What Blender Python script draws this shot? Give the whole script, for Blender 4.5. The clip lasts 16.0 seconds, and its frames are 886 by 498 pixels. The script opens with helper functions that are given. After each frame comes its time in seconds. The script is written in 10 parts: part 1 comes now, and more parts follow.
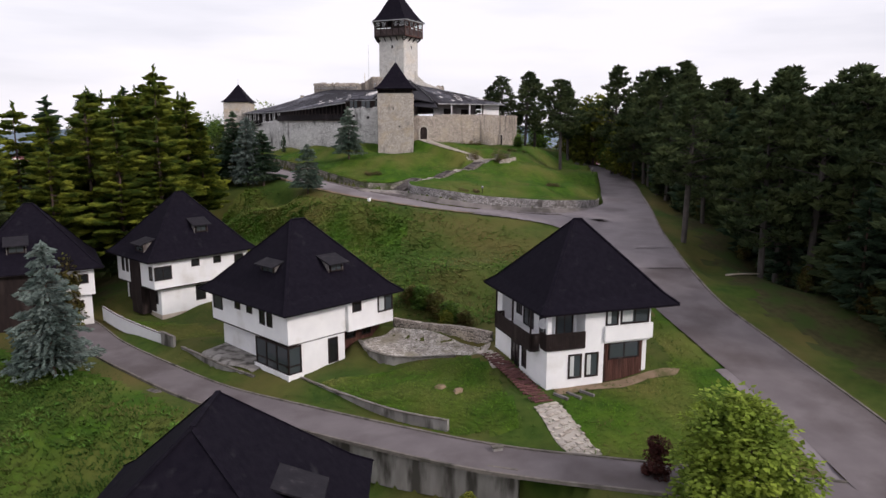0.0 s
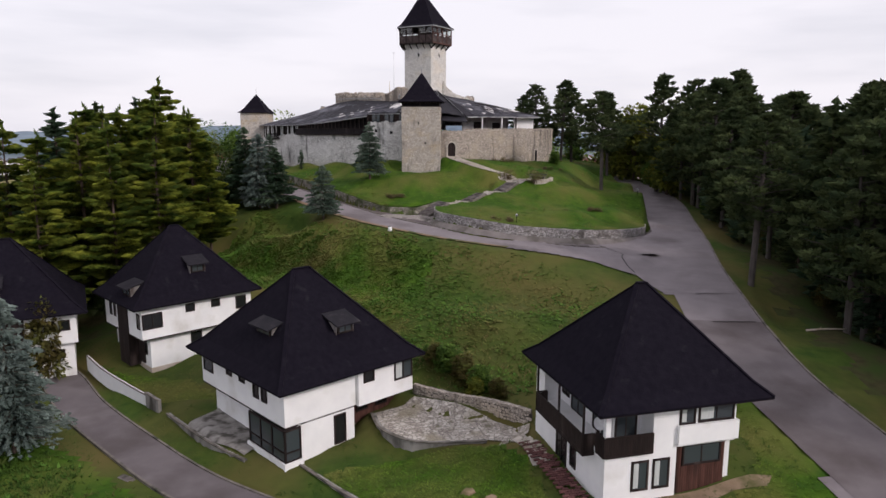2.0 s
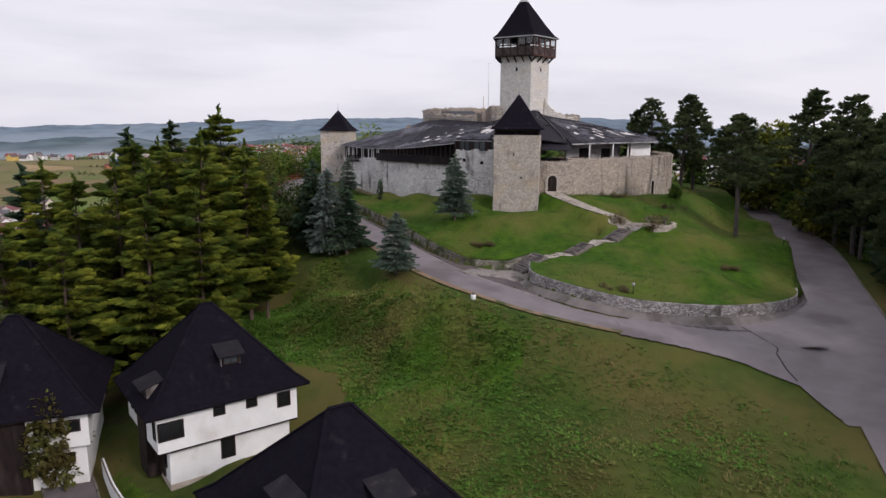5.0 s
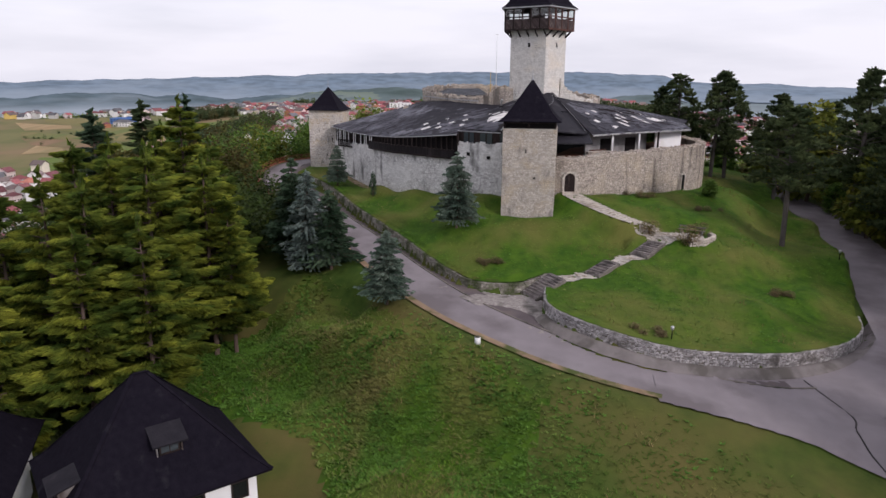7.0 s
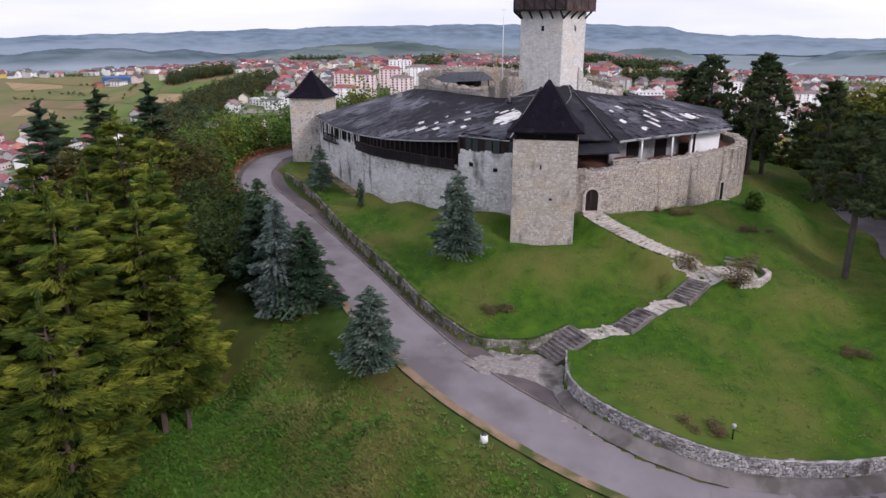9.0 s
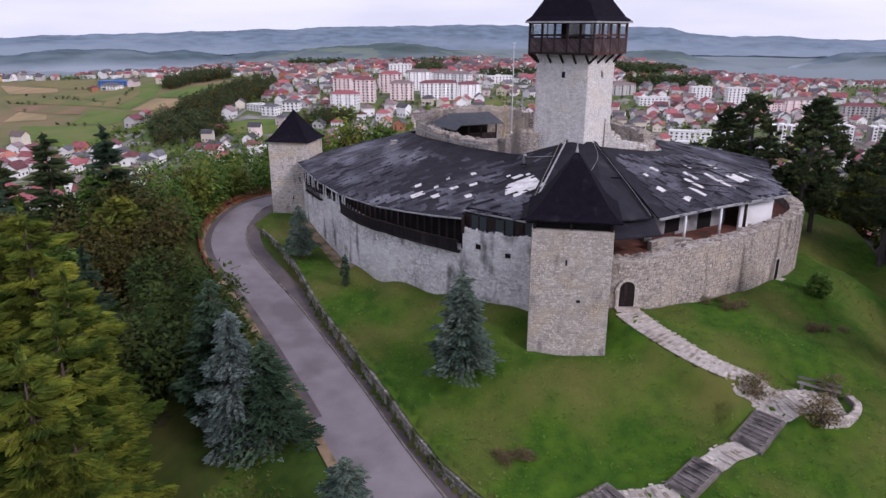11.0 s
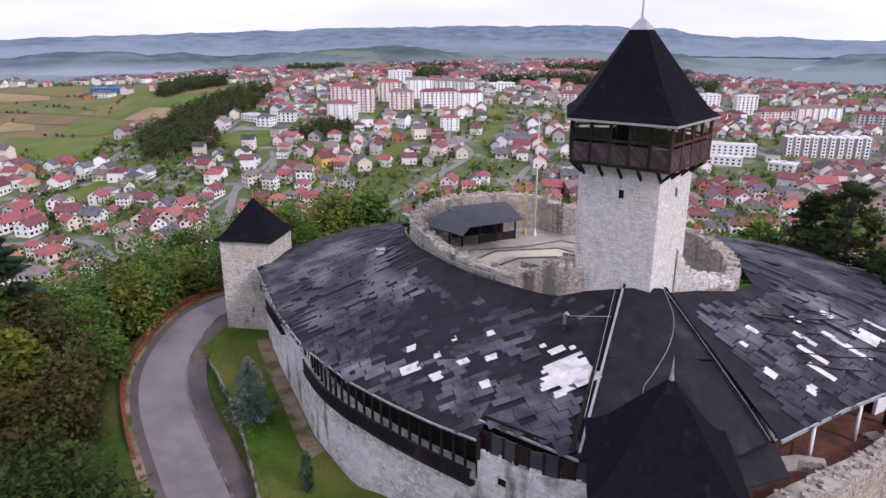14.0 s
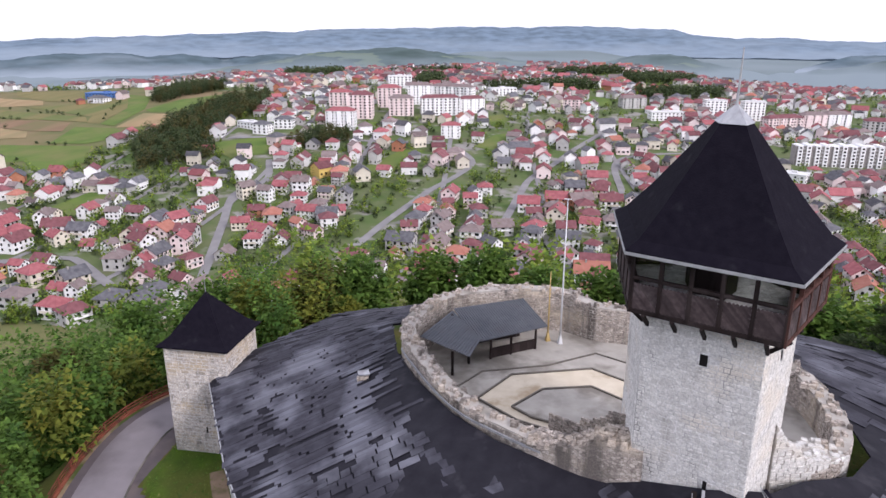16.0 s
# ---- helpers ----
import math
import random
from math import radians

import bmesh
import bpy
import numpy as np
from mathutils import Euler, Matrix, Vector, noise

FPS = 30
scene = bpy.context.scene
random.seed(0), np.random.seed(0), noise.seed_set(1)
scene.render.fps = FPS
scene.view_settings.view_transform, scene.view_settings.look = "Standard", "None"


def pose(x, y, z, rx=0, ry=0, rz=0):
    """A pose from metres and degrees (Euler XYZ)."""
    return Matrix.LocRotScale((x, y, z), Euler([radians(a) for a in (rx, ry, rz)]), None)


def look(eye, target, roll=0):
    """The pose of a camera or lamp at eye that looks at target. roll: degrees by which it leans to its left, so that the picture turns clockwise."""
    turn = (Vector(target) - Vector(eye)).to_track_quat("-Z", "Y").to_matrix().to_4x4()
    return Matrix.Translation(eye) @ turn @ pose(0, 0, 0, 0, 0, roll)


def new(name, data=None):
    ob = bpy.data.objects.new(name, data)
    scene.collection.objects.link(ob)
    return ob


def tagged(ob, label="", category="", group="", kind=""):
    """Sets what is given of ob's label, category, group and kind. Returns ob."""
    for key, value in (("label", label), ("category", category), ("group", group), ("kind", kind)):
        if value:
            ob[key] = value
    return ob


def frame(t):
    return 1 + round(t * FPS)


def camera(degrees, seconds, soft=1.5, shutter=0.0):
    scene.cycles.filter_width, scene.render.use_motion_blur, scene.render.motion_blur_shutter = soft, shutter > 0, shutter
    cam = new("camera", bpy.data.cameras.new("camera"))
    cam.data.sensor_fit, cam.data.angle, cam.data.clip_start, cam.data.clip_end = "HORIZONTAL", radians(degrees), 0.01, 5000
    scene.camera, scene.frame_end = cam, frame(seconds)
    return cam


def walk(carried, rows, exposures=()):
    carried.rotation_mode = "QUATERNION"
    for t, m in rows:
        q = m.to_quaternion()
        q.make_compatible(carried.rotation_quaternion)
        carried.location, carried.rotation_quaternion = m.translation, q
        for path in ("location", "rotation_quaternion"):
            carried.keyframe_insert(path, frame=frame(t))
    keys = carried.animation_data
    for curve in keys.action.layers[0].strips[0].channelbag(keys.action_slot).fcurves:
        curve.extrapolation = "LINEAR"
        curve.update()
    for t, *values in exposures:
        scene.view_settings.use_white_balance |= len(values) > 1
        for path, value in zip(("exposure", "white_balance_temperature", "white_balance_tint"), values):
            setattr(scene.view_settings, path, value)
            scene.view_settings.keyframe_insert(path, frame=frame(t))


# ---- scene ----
cam = camera(65.9, 16.0)
PATH = [
    (0, (7.532, -133.875, 5.278), (7.554, -131.905, 4.932), 0.0),
    (0.5, (7.59, -130.941, 5.91), (7.612, -128.971, 5.564), 0.1),
    (1, (7.446, -128.03, 6.571), (7.466, -126.06, 6.226), 0.2),
    (1.5, (7.452, -124.937, 7.237), (7.439, -122.967, 6.894), 0.3),
    (2, (7.459, -121.927, 8.072), (7.4, -119.958, 7.728), 0.1),
    (2.5, (7.455, -118.834, 8.982), (7.348, -116.867, 8.637), 0.1),
    (3, (7.451, -115.776, 9.8), (7.295, -113.812, 9.457), 0.1),
    (3.5, (7.327, -112.822, 10.904), (7.116, -110.863, 10.559), 0.2),
    (4, (7.076, -109.493, 11.739), (6.803, -107.542, 11.396), 0.3),
    (6.5, (5.528, -92.248, 17.485), (5.175, -90.332, 17.032), 0.1),
    (7, (4.771, -88.143, 18.42), (4.425, -86.235, 17.929), 0.3),
    (7.5, (4.162, -84.465, 19.622), (3.817, -82.57, 19.086), 0.2),
    (8, (3.391, -80.262, 20.433), (3.052, -78.38, 19.849), 0.4),
    (8.5, (2.708, -76.352, 21.682), (2.37, -74.477, 21.074), 0.4),
    (9, (2.26, -72.168, 23.206), (1.915, -70.297, 22.59), 0.0),
    (11.5, (-1.707, -51.285, 29.171), (-2.054, -49.414, 28.554), 0.1),
    (12, (-2.522, -46.961, 30.416), (-2.868, -45.09, 29.798), -0.0),
    (12.5, (-3.327, -42.568, 31.562), (-3.676, -40.698, 30.944), -0.0),
    (13, (-4.208, -38.175, 32.715), (-4.556, -36.305, 32.097), 0.0),
    (13.5, (-5.015, -33.904, 33.91), (-5.364, -32.034, 33.293), 0.0),
    (14, (-5.915, -29.452, 35.064), (-6.264, -27.581, 34.447), -0.0),
    (14.5, (-6.777, -25.02, 36.192), (-7.127, -23.15, 35.575), -0.0),
    (15, (-7.642, -20.577, 37.356), (-7.992, -18.707, 36.739), -0.0),
    (15.5, (-8.533, -16.002, 38.442), (-8.883, -14.132, 37.826), 0.0),
    (16, (-9.315, -11.426, 39.514), (-9.666, -9.556, 38.898), -0.0),
]
walk(cam, [(t, look(eye, target, roll)) for t, eye, target, roll in PATH],
     [(0, -0.08, 6400, 17), (4, -0.30, 6350, 17), (6.5, -0.22, 6220, 18), (8, -0.04, 6150, 19), (9, 0.0, 5950, 20), (11.5, -0.20, 5780, 27), (12.5, -0.16, 5800, 28), (14.5, 0.12, 5860, 23), (16, 0.27, 5900, 19)])

# ---------------------------------------------------------------- world and light
world = bpy.data.worlds.new("overcast_sky")
scene.world = world
world.use_nodes = True
wn, wl = world.node_tree.nodes, world.node_tree.links
wn.clear()
SUN_EL, SUN_AZ = radians(32), radians(125)   # azimuth clockwise from +y
sky = wn.new("ShaderNodeTexSky")
sky.sky_type, sky.sun_disc = "NISHITA", False
sky.sun_elevation, sky.sun_rotation = SUN_EL, SUN_AZ
sky.dust_density = 3.0
sky_gain = wn.new("ShaderNodeVectorMath")
sky_gain.operation = "SCALE"
sky_gain.inputs["Scale"].default_value = 0.10
wl.new(sky.outputs[0], sky_gain.inputs[0])
wtc = wn.new("ShaderNodeTexCoord")
wmap = wn.new("ShaderNodeMapping")
wmap.inputs["Scale"].default_value = (1.0, 1.0, 6.0)
wl.new(wtc.outputs["Generated"], wmap.inputs["Vector"])
wnoise = wn.new("ShaderNodeTexNoise")
wnoise.inputs["Scale"].default_value = 2.2
wnoise.inputs["Detail"].default_value = 5
wl.new(wmap.outputs[0], wnoise.inputs["Vector"])
wramp = wn.new("ShaderNodeValToRGB")
wramp.color_ramp.elements[0].position, wramp.color_ramp.elements[0].color = 0.32, (0.96, 0.97, 1.01, 1)
wramp.color_ramp.elements[1].position, wramp.color_ramp.elements[1].color = 0.56, (1.20, 1.19, 1.21, 1)
wl.new(wnoise.outputs["Fac"], wramp.inputs["Fac"])
wmix = wn.new("ShaderNodeMix")
wmix.data_type = "RGBA"
wmix.inputs["Factor"].default_value = 0.86
wl.new(sky_gain.outputs[0], wmix.inputs["A"])
wl.new(wramp.outputs[0], wmix.inputs["B"])
wback = wn.new("ShaderNodeBackground")
wback.inputs["Strength"].default_value = 0.98
wout = wn.new("ShaderNodeOutputWorld")
wl.new(wmix.outputs["Result"], wback.inputs["Color"])
wl.new(wback.outputs[0], wout.inputs[0])

sun = new("sun", bpy.data.lights.new("sun", "SUN"))
sun.data.energy, sun.data.angle, sun.data.color = 2.2, radians(11), (1.0, 0.93, 0.84)
sun_way = Vector((math.sin(SUN_AZ) * math.cos(SUN_EL), math.cos(SUN_AZ) * math.cos(SUN_EL), math.sin(SUN_EL)))
sun.matrix_basis = look(sun_way * 300, (0, 0, 0))

# ---------------------------------------------------------------- materials
def surface(name, a, b, scale=1.0, c=None, c_scale=0.2, c_at=0.55, rough=0.85, bump=0.15, bump_scale=8.0,
            metal=0.0, vary=0.0, island=0.0, stretch=(1, 1, 1), local=False, detail=6.0, c_soft=0.08, spec=0.15):
    """Two tones by a fine noise, a third by a broad one, relief by noise; vary: per object, island: per loose piece."""
    m = bpy.data.materials.new(name)
    m.use_nodes = True
    n, l = m.node_tree.nodes, m.node_tree.links
    p = n["Principled BSDF"]
    p.inputs["Roughness"].default_value = rough
    p.inputs["Metallic"].default_value = metal
    p.inputs["Specular IOR Level"].default_value = spec
    mp = n.new("ShaderNodeMapping")
    mp.inputs["Scale"].default_value = stretch
    if local:
        l.new(n.new("ShaderNodeTexCoord").outputs["Object"], mp.inputs["Vector"])
    else:
        l.new(n.new("ShaderNodeNewGeometry").outputs["Position"], mp.inputs["Vector"])

    def noise_at(s, d=detail):
        t = n.new("ShaderNodeTexNoise")
        t.inputs["Scale"].default_value, t.inputs["Detail"].default_value = s, d
        l.new(mp.outputs[0], t.inputs["Vector"])
        return t.outputs["Fac"]

    def ramp(fac, lo, hi):
        r = n.new("ShaderNodeMapRange")
        r.inputs["From Min"].default_value, r.inputs["From Max"].default_value = lo, hi
        l.new(fac, r.inputs["Value"])
        return r.outputs[0]

    def mix(fac, x, y):
        q = n.new("ShaderNodeMix")
        q.data_type = "RGBA"
        l.new(fac, q.inputs["Factor"])
        for key, v in (("A", x), ("B", y)):
            if isinstance(v, tuple):
                q.inputs[key].default_value = (*v, 1)
            else:
                l.new(v, q.inputs[key])
        return q.outputs["Result"]
    col = mix(ramp(noise_at(scale), 0.3, 0.7), a, b)
    if c:
        col = mix(ramp(noise_at(c_scale), c_at - c_soft, c_at + c_soft), col, c)
    if vary or island:
        if island:
            r = n.new("ShaderNodeNewGeometry").outputs["Random Per Island"]
        else:
            r = n.new("ShaderNodeObjectInfo").outputs["Random"]
        amount = island or vary
        hsv = n.new("ShaderNodeHueSaturation")
        l.new(ramp_out(n, l, r, 1 - amount, 1 + amount), hsv.inputs["Value"])
        l.new(col, hsv.inputs["Color"])
        col = hsv.outputs[0]
    l.new(col, p.inputs["Base Color"])
    if bump:
        bp = n.new("ShaderNodeBump")
        bp.inputs["Strength"].default_value = bump
        bp.inputs["Distance"].default_value = 0.05
        l.new(noise_at(bump_scale, 4.0), bp.inputs["Height"])
        l.new(bp.outputs[0], p.inputs["Normal"])
    return m


def ramp_out(n, l, value, lo, hi):
    r = n.new("ShaderNodeMapRange")
    r.inputs["To Min"].default_value, r.inputs["To Max"].default_value = lo, hi
    l.new(value, r.inputs["Value"])
    return r.outputs[0]


def glass_mat(name, tint, rough=0.08):
    m = bpy.data.materials.new(name)
    m.use_nodes = True
    p = m.node_tree.nodes["Principled BSDF"]
    p.inputs["Base Color"].default_value = (*tint, 1)
    p.inputs["Roughness"].default_value = rough
    p.inputs["Specular IOR Level"].default_value = 0.6
    return m


def rubble(name, dark, mid, light, cell=4.0, joint=0.55, patch=None, patch_at=0.58, patch_scale=0.22, stain=(0.10, 0.095, 0.09), stain_at=0.60, streak=(1.1, 1.1, 0.13), streak_scale=0.8, island=0.12, bump=0.5):
    """Weathered stonework: small stones of three tones with recessed joints, broad patches, dark run-down stains and fine grain."""
    m = bpy.data.materials.new(name)
    m.use_nodes = True
    n, l = m.node_tree.nodes, m.node_tree.links
    p = n["Principled BSDF"]
    p.inputs["Roughness"].default_value = 0.93
    p.inputs["Specular IOR Level"].default_value = 0.12
    pos = n.new("ShaderNodeNewGeometry")

    def mapped(scale):
        q = n.new("ShaderNodeMapping")
        q.inputs["Scale"].default_value = scale
        l.new(pos.outputs["Position"], q.inputs["Vector"])
        return q.outputs[0]

    def noise_of(vector, scale, detail):
        t = n.new("ShaderNodeTexNoise")
        t.inputs["Scale"].default_value, t.inputs["Detail"].default_value = scale, detail
        l.new(vector, t.inputs["Vector"])
        return t

    def ramp(fac, lo, hi, a=0.0, b=1.0):
        r = n.new("ShaderNodeMapRange")
        for key, v in (("From Min", lo), ("From Max", hi), ("To Min", a), ("To Max", b)):
            r.inputs[key].default_value = v
        l.new(fac, r.inputs["Value"])
        return r.outputs[0]

    def mix(fac, x, y, way="MIX"):
        q = n.new("ShaderNodeMix")
        q.data_type, q.blend_type = "RGBA", way
        if isinstance(fac, float):
            q.inputs["Factor"].default_value = fac
        else:
            l.new(fac, q.inputs["Factor"])
        for key, v in (("A", x), ("B", y)):
            if isinstance(v, tuple):
                q.inputs[key].default_value = (*v, 1)
            else:
                l.new(v, q.inputs[key])
        return q.outputs["Result"]
    flat_map = mapped((1, 1, 1.45))
    wob = n.new("ShaderNodeVectorMath")
    wob.operation = "MULTIPLY_ADD"
    wob.inputs[1].default_value = (0.16, 0.16, 0.16)
    l.new(noise_of(flat_map, 3.0, 3).outputs["Color"], wob.inputs[0])
    l.new(flat_map, wob.inputs[2])
    tone, edge = n.new("ShaderNodeTexVoronoi"), n.new("ShaderNodeTexVoronoi")
    edge.feature = "DISTANCE_TO_EDGE"
    for v in (tone, edge):
        v.inputs["Scale"].default_value = cell
        l.new(wob.outputs[0], v.inputs["Vector"])
    sep = n.new("ShaderNodeSeparateColor")
    l.new(tone.outputs["Color"], sep.inputs[0])
    col = mix(ramp(sep.outputs[0], 0.0, 0.5), dark, mid)
    col = mix(ramp(sep.outputs[0], 0.5, 1.0), col, light)
    gaps = ramp(edge.outputs["Distance"], 0.0, 0.10, joint, 1.0)
    shade = n.new("ShaderNodeCombineColor")
    for i in range(3):
        l.new(gaps, shade.inputs[i])
    col = mix(1.0, col, shade.outputs[0], "MULTIPLY")
    if patch:
        col = mix(ramp(noise_of(mapped((1, 1, 1.6)), patch_scale, 7).outputs["Fac"], patch_at - 0.06, patch_at + 0.08, 0.0, 0.75), col, patch)
    col = mix(ramp(noise_of(mapped(streak), streak_scale, 9).outputs["Fac"], stain_at - 0.03, stain_at + 0.10, 0.0, 0.85), col, stain)
    grain = noise_of(mapped((1, 1, 1)), 9.0, 6).outputs["Fac"]
    hsv = n.new("ShaderNodeHueSaturation")
    value = n.new("ShaderNodeMath")
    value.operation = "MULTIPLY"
    l.new(ramp(pos.outputs["Random Per Island"], 0, 1, 1 - island, 1 + island), value.inputs[0])
    l.new(ramp(grain, 0.3, 0.7, 0.82, 1.16), value.inputs[1])
    l.new(value.outputs[0], hsv.inputs["Value"])
    l.new(col, hsv.inputs["Color"])
    l.new(hsv.outputs[0], p.inputs["Base Color"])
    high = n.new("ShaderNodeMath")
    high.operation = "MULTIPLY_ADD"
    high.inputs[1].default_value = 0.5
    l.new(grain, high.inputs[0])
    l.new(gaps, high.inputs[2])
    bp = n.new("ShaderNodeBump")
    bp.inputs["Strength"].default_value, bp.inputs["Distance"].default_value = bump, 0.05
    l.new(high.outputs[0], bp.inputs["Height"])
    l.new(bp.outputs[0], p.inputs["Normal"])
    return m


GRASS = surface("grass", (0.026, 0.055, 0.008), (0.052, 0.084, 0.013), 0.9, (0.102, 0.085, 0.028), 0.09, 0.53, 0.95, 0.5, 5.0, c_soft=0.14)
LAWN_GREEN = surface("lawn_turf", (0.022, 0.062, 0.005), (0.056, 0.112, 0.008), 0.8, (0.105, 0.110, 0.026), 0.11, 0.55, 0.95, 0.6, 5.0, c_soft=0.12)
LAWN_BLADE = surface("lawn_blades", (0.036, 0.098, 0.008), (0.095, 0.178, 0.014), 0.35, (0.165, 0.165, 0.045), 0.11, 0.57, 0.9, 0, island=0.35, c_soft=0.1)
GRASS_BLADE = surface("grass_blades", (0.036, 0.082, 0.010), (0.078, 0.138, 0.019), 0.35, (0.15, 0.125, 0.042), 0.12, 0.53, 0.9, 0, island=0.3, c_soft=0.1)
LITTER = surface("needle_litter", (0.040, 0.040, 0.017), (0.072, 0.062, 0.028), 1.2, (0.040, 0.066, 0.015), 0.3, 0.53, 0.95, 0.4, 7, c_soft=0.1)
WEED = surface("weed_leaves", (0.050, 0.118, 0.017), (0.088, 0.168, 0.024), 0.5, (0.15, 0.145, 0.045), 0.2, 0.60, 0.8, 0, island=0.3)
# Darker copy of the grass blades: tree shade is put into the colour
GRASS_SHADED = surface("shaded_grass_blades", (0.024, 0.060, 0.008), (0.052, 0.098, 0.014), 0.35, (0.105, 0.098, 0.030), 0.12, 0.58, 0.9, 0, island=0.35, c_soft=0.1)
DRY = surface("dry_stalks", (0.20, 0.15, 0.07), (0.12, 0.11, 0.04), 0.6, rough=0.95, bump=0, island=0.35)
ASPHALT = surface("worn_asphalt", (0.178, 0.158, 0.168), (0.224, 0.200, 0.212), 0.35, (0.138, 0.120, 0.126), 0.16, 0.58, 0.8, 0.25, 30.0)
ASPHALT_OLD = surface("old_asphalt", (0.125, 0.108, 0.115), (0.165, 0.145, 0.152), 0.35, (0.095, 0.080, 0.082), 0.16, 0.56, 0.82, 0.25, 30.0)
ASPHALT_DARK = surface("damp_asphalt", (0.078, 0.064, 0.068), (0.108, 0.090, 0.094), 0.5, (0.125, 0.10, 0.092), 0.25, 0.6, 0.75, 0.25, 30.0)
CRACK = surface("tar_seal", (0.02, 0.018, 0.02), (0.035, 0.03, 0.03), 2.0, rough=0.6, bump=0.1)
KERB = surface("kerb_concrete", (0.12, 0.105, 0.095), (0.20, 0.18, 0.16), 1.5, (0.05, 0.05, 0.04), 0.6, 0.6, 0.9, 0.3, 12)
SHOULDER = surface("sandy_verge", (0.19, 0.135, 0.085), (0.27, 0.192, 0.125), 0.8, (0.062, 0.078, 0.022), 0.35, 0.54, 0.95, 0.4, 10, c_soft=0.07)
STONE_GATE = rubble("pale_limestone", (0.38, 0.34, 0.30), (0.50, 0.455, 0.41), (0.62, 0.57, 0.52), 3.6, 0.62, (0.48, 0.39, 0.27), 0.57, 0.30, (0.17, 0.155, 0.145), 0.60, (1.0, 1.0, 0.4), 1.1, 0.10)
STONE_WALL = rubble("weathered_limestone", (0.42, 0.405, 0.40), (0.58, 0.57, 0.56), (0.71, 0.70, 0.69), 3.0, 0.72, (0.68, 0.67, 0.66), 0.50, 0.25, (0.10, 0.098, 0.095), 0.585, (1.0, 1.0, 0.5), 0.55, 0.10)
STONE_RUBBLE = rubble("tan_rubble_stone", (0.29, 0.25, 0.22), (0.42, 0.365, 0.32), (0.55, 0.49, 0.435), 4.2, 0.5, (0.46, 0.39, 0.31), 0.55, 0.25, (0.10, 0.088, 0.08), 0.575, (0.9, 0.9, 0.12), 0.75, 0.14, 0.6)
STONE_KEEP = rubble("white_limestone", (0.53, 0.51, 0.485), (0.62, 0.60, 0.57), (0.69, 0.67, 0.64), 3.6, 0.82, (0.63, 0.57, 0.49), 0.58, 0.25, (0.38, 0.36, 0.33), 0.62, (1.2, 1.2, 0.3), 0.9, 0.06, 0.3)
MORTAR = surface("lime_mortar", (0.33, 0.30, 0.27), (0.44, 0.41, 0.37), 2.0, (0.22, 0.20, 0.17), 0.5, 0.6, 0.95, 0.5, 9)
MORTAR_PALE = rubble("pale_render", (0.48, 0.465, 0.45), (0.60, 0.585, 0.57), (0.70, 0.685, 0.67), 3.0, 0.8, None, 0.58, 0.22, (0.12, 0.115, 0.11), 0.595, (1.0, 1.0, 0.5), 0.55, 0.0)
FIELDSTONE = surface("fieldstone", (0.25, 0.235, 0.235), (0.42, 0.40, 0.40), 2.0, (0.12, 0.11, 0.105), 0.6, 0.6, 0.9, 0.4, 8, island=0.4)
JOINT = surface("dark_joint", (0.10, 0.09, 0.08), (0.17, 0.15, 0.13), 2.0, rough=0.95, bump=0.4, bump_scale=10)
CONCRETE = surface("stained_concrete", (0.19, 0.178, 0.168), (0.31, 0.295, 0.28), 1.0, (0.075, 0.07, 0.062), 0.9, 0.55, 0.9, 0.4, 10, stretch=(1, 1, 0.25))
WHITE = surface("white_render", (0.74, 0.74, 0.76), (0.82, 0.82, 0.83), 0.7, (0.62, 0.61, 0.60), 0.35, 0.63, 0.85, 0.12, 14)
PLINTH = surface("bare_plinth", (0.40, 0.34, 0.29), (0.52, 0.46, 0.40), 1.2, (0.25, 0.19, 0.14), 0.6, 0.6, 0.95, 0.4, 9)
SHINGLE = surface("dark_bitumen_shingle", (0.006, 0.005, 0.009), (0.010, 0.0085, 0.0135), 2.2, (0.021, 0.020, 0.025), 0.9, 0.70, 0.88, 0.35, 9, island=0.25, spec=0.05)
FELT = surface("roofing_felt", (0.012, 0.011, 0.016), (0.021, 0.020, 0.026), 0.8, (0.040, 0.038, 0.045), 0.5, 0.66, 0.75, 0.25, 6, stretch=(1, 1, 1))
SLATE = surface("weathered_roof_sheet", (0.026, 0.025, 0.033), (0.058, 0.056, 0.070), 0.55, (0.15, 0.15, 0.175), 0.22, 0.57, 0.72, 0.35, 7, island=0.22, stretch=(1, 1, 1), c_soft=0.09)
PALE_PATCH = surface("bare_underlay", (0.56, 0.54, 0.53), (0.68, 0.66, 0.65), 1.5, (0.36, 0.34, 0.34), 0.9, 0.62, 0.9, 0.2, 8, island=0.1)
WOOD = surface("dark_stained_wood", (0.013, 0.009, 0.009), (0.027, 0.018, 0.017), 3.0, (0.050, 0.038, 0.036), 0.8, 0.62, 0.7, 0.3, 14, stretch=(1, 1, 0.2), vary=0.2)
WOOD_BLACK = surface("tarred_board", (0.010, 0.008, 0.010), (0.019, 0.015, 0.017), 3.0, (0.032, 0.027, 0.028), 0.8, 0.62, 0.75, 0.3, 14, stretch=(1, 1, 0.2), vary=0.25)
WOOD_GALLERY = surface("gallery_board", (0.045, 0.033, 0.033), (0.080, 0.060, 0.060), 4.0, (0.11, 0.09, 0.09), 1.0, 0.64, 0.85, 0.3, 14, island=0.3)
WOOD_RED = surface("red_brown_wood", (0.060, 0.026, 0.021), (0.095, 0.045, 0.036), 3.0, (0.035, 0.02, 0.017), 0.8, 0.6, 0.7, 0.3, 14, stretch=(1, 1, 0.2), vary=0.2)
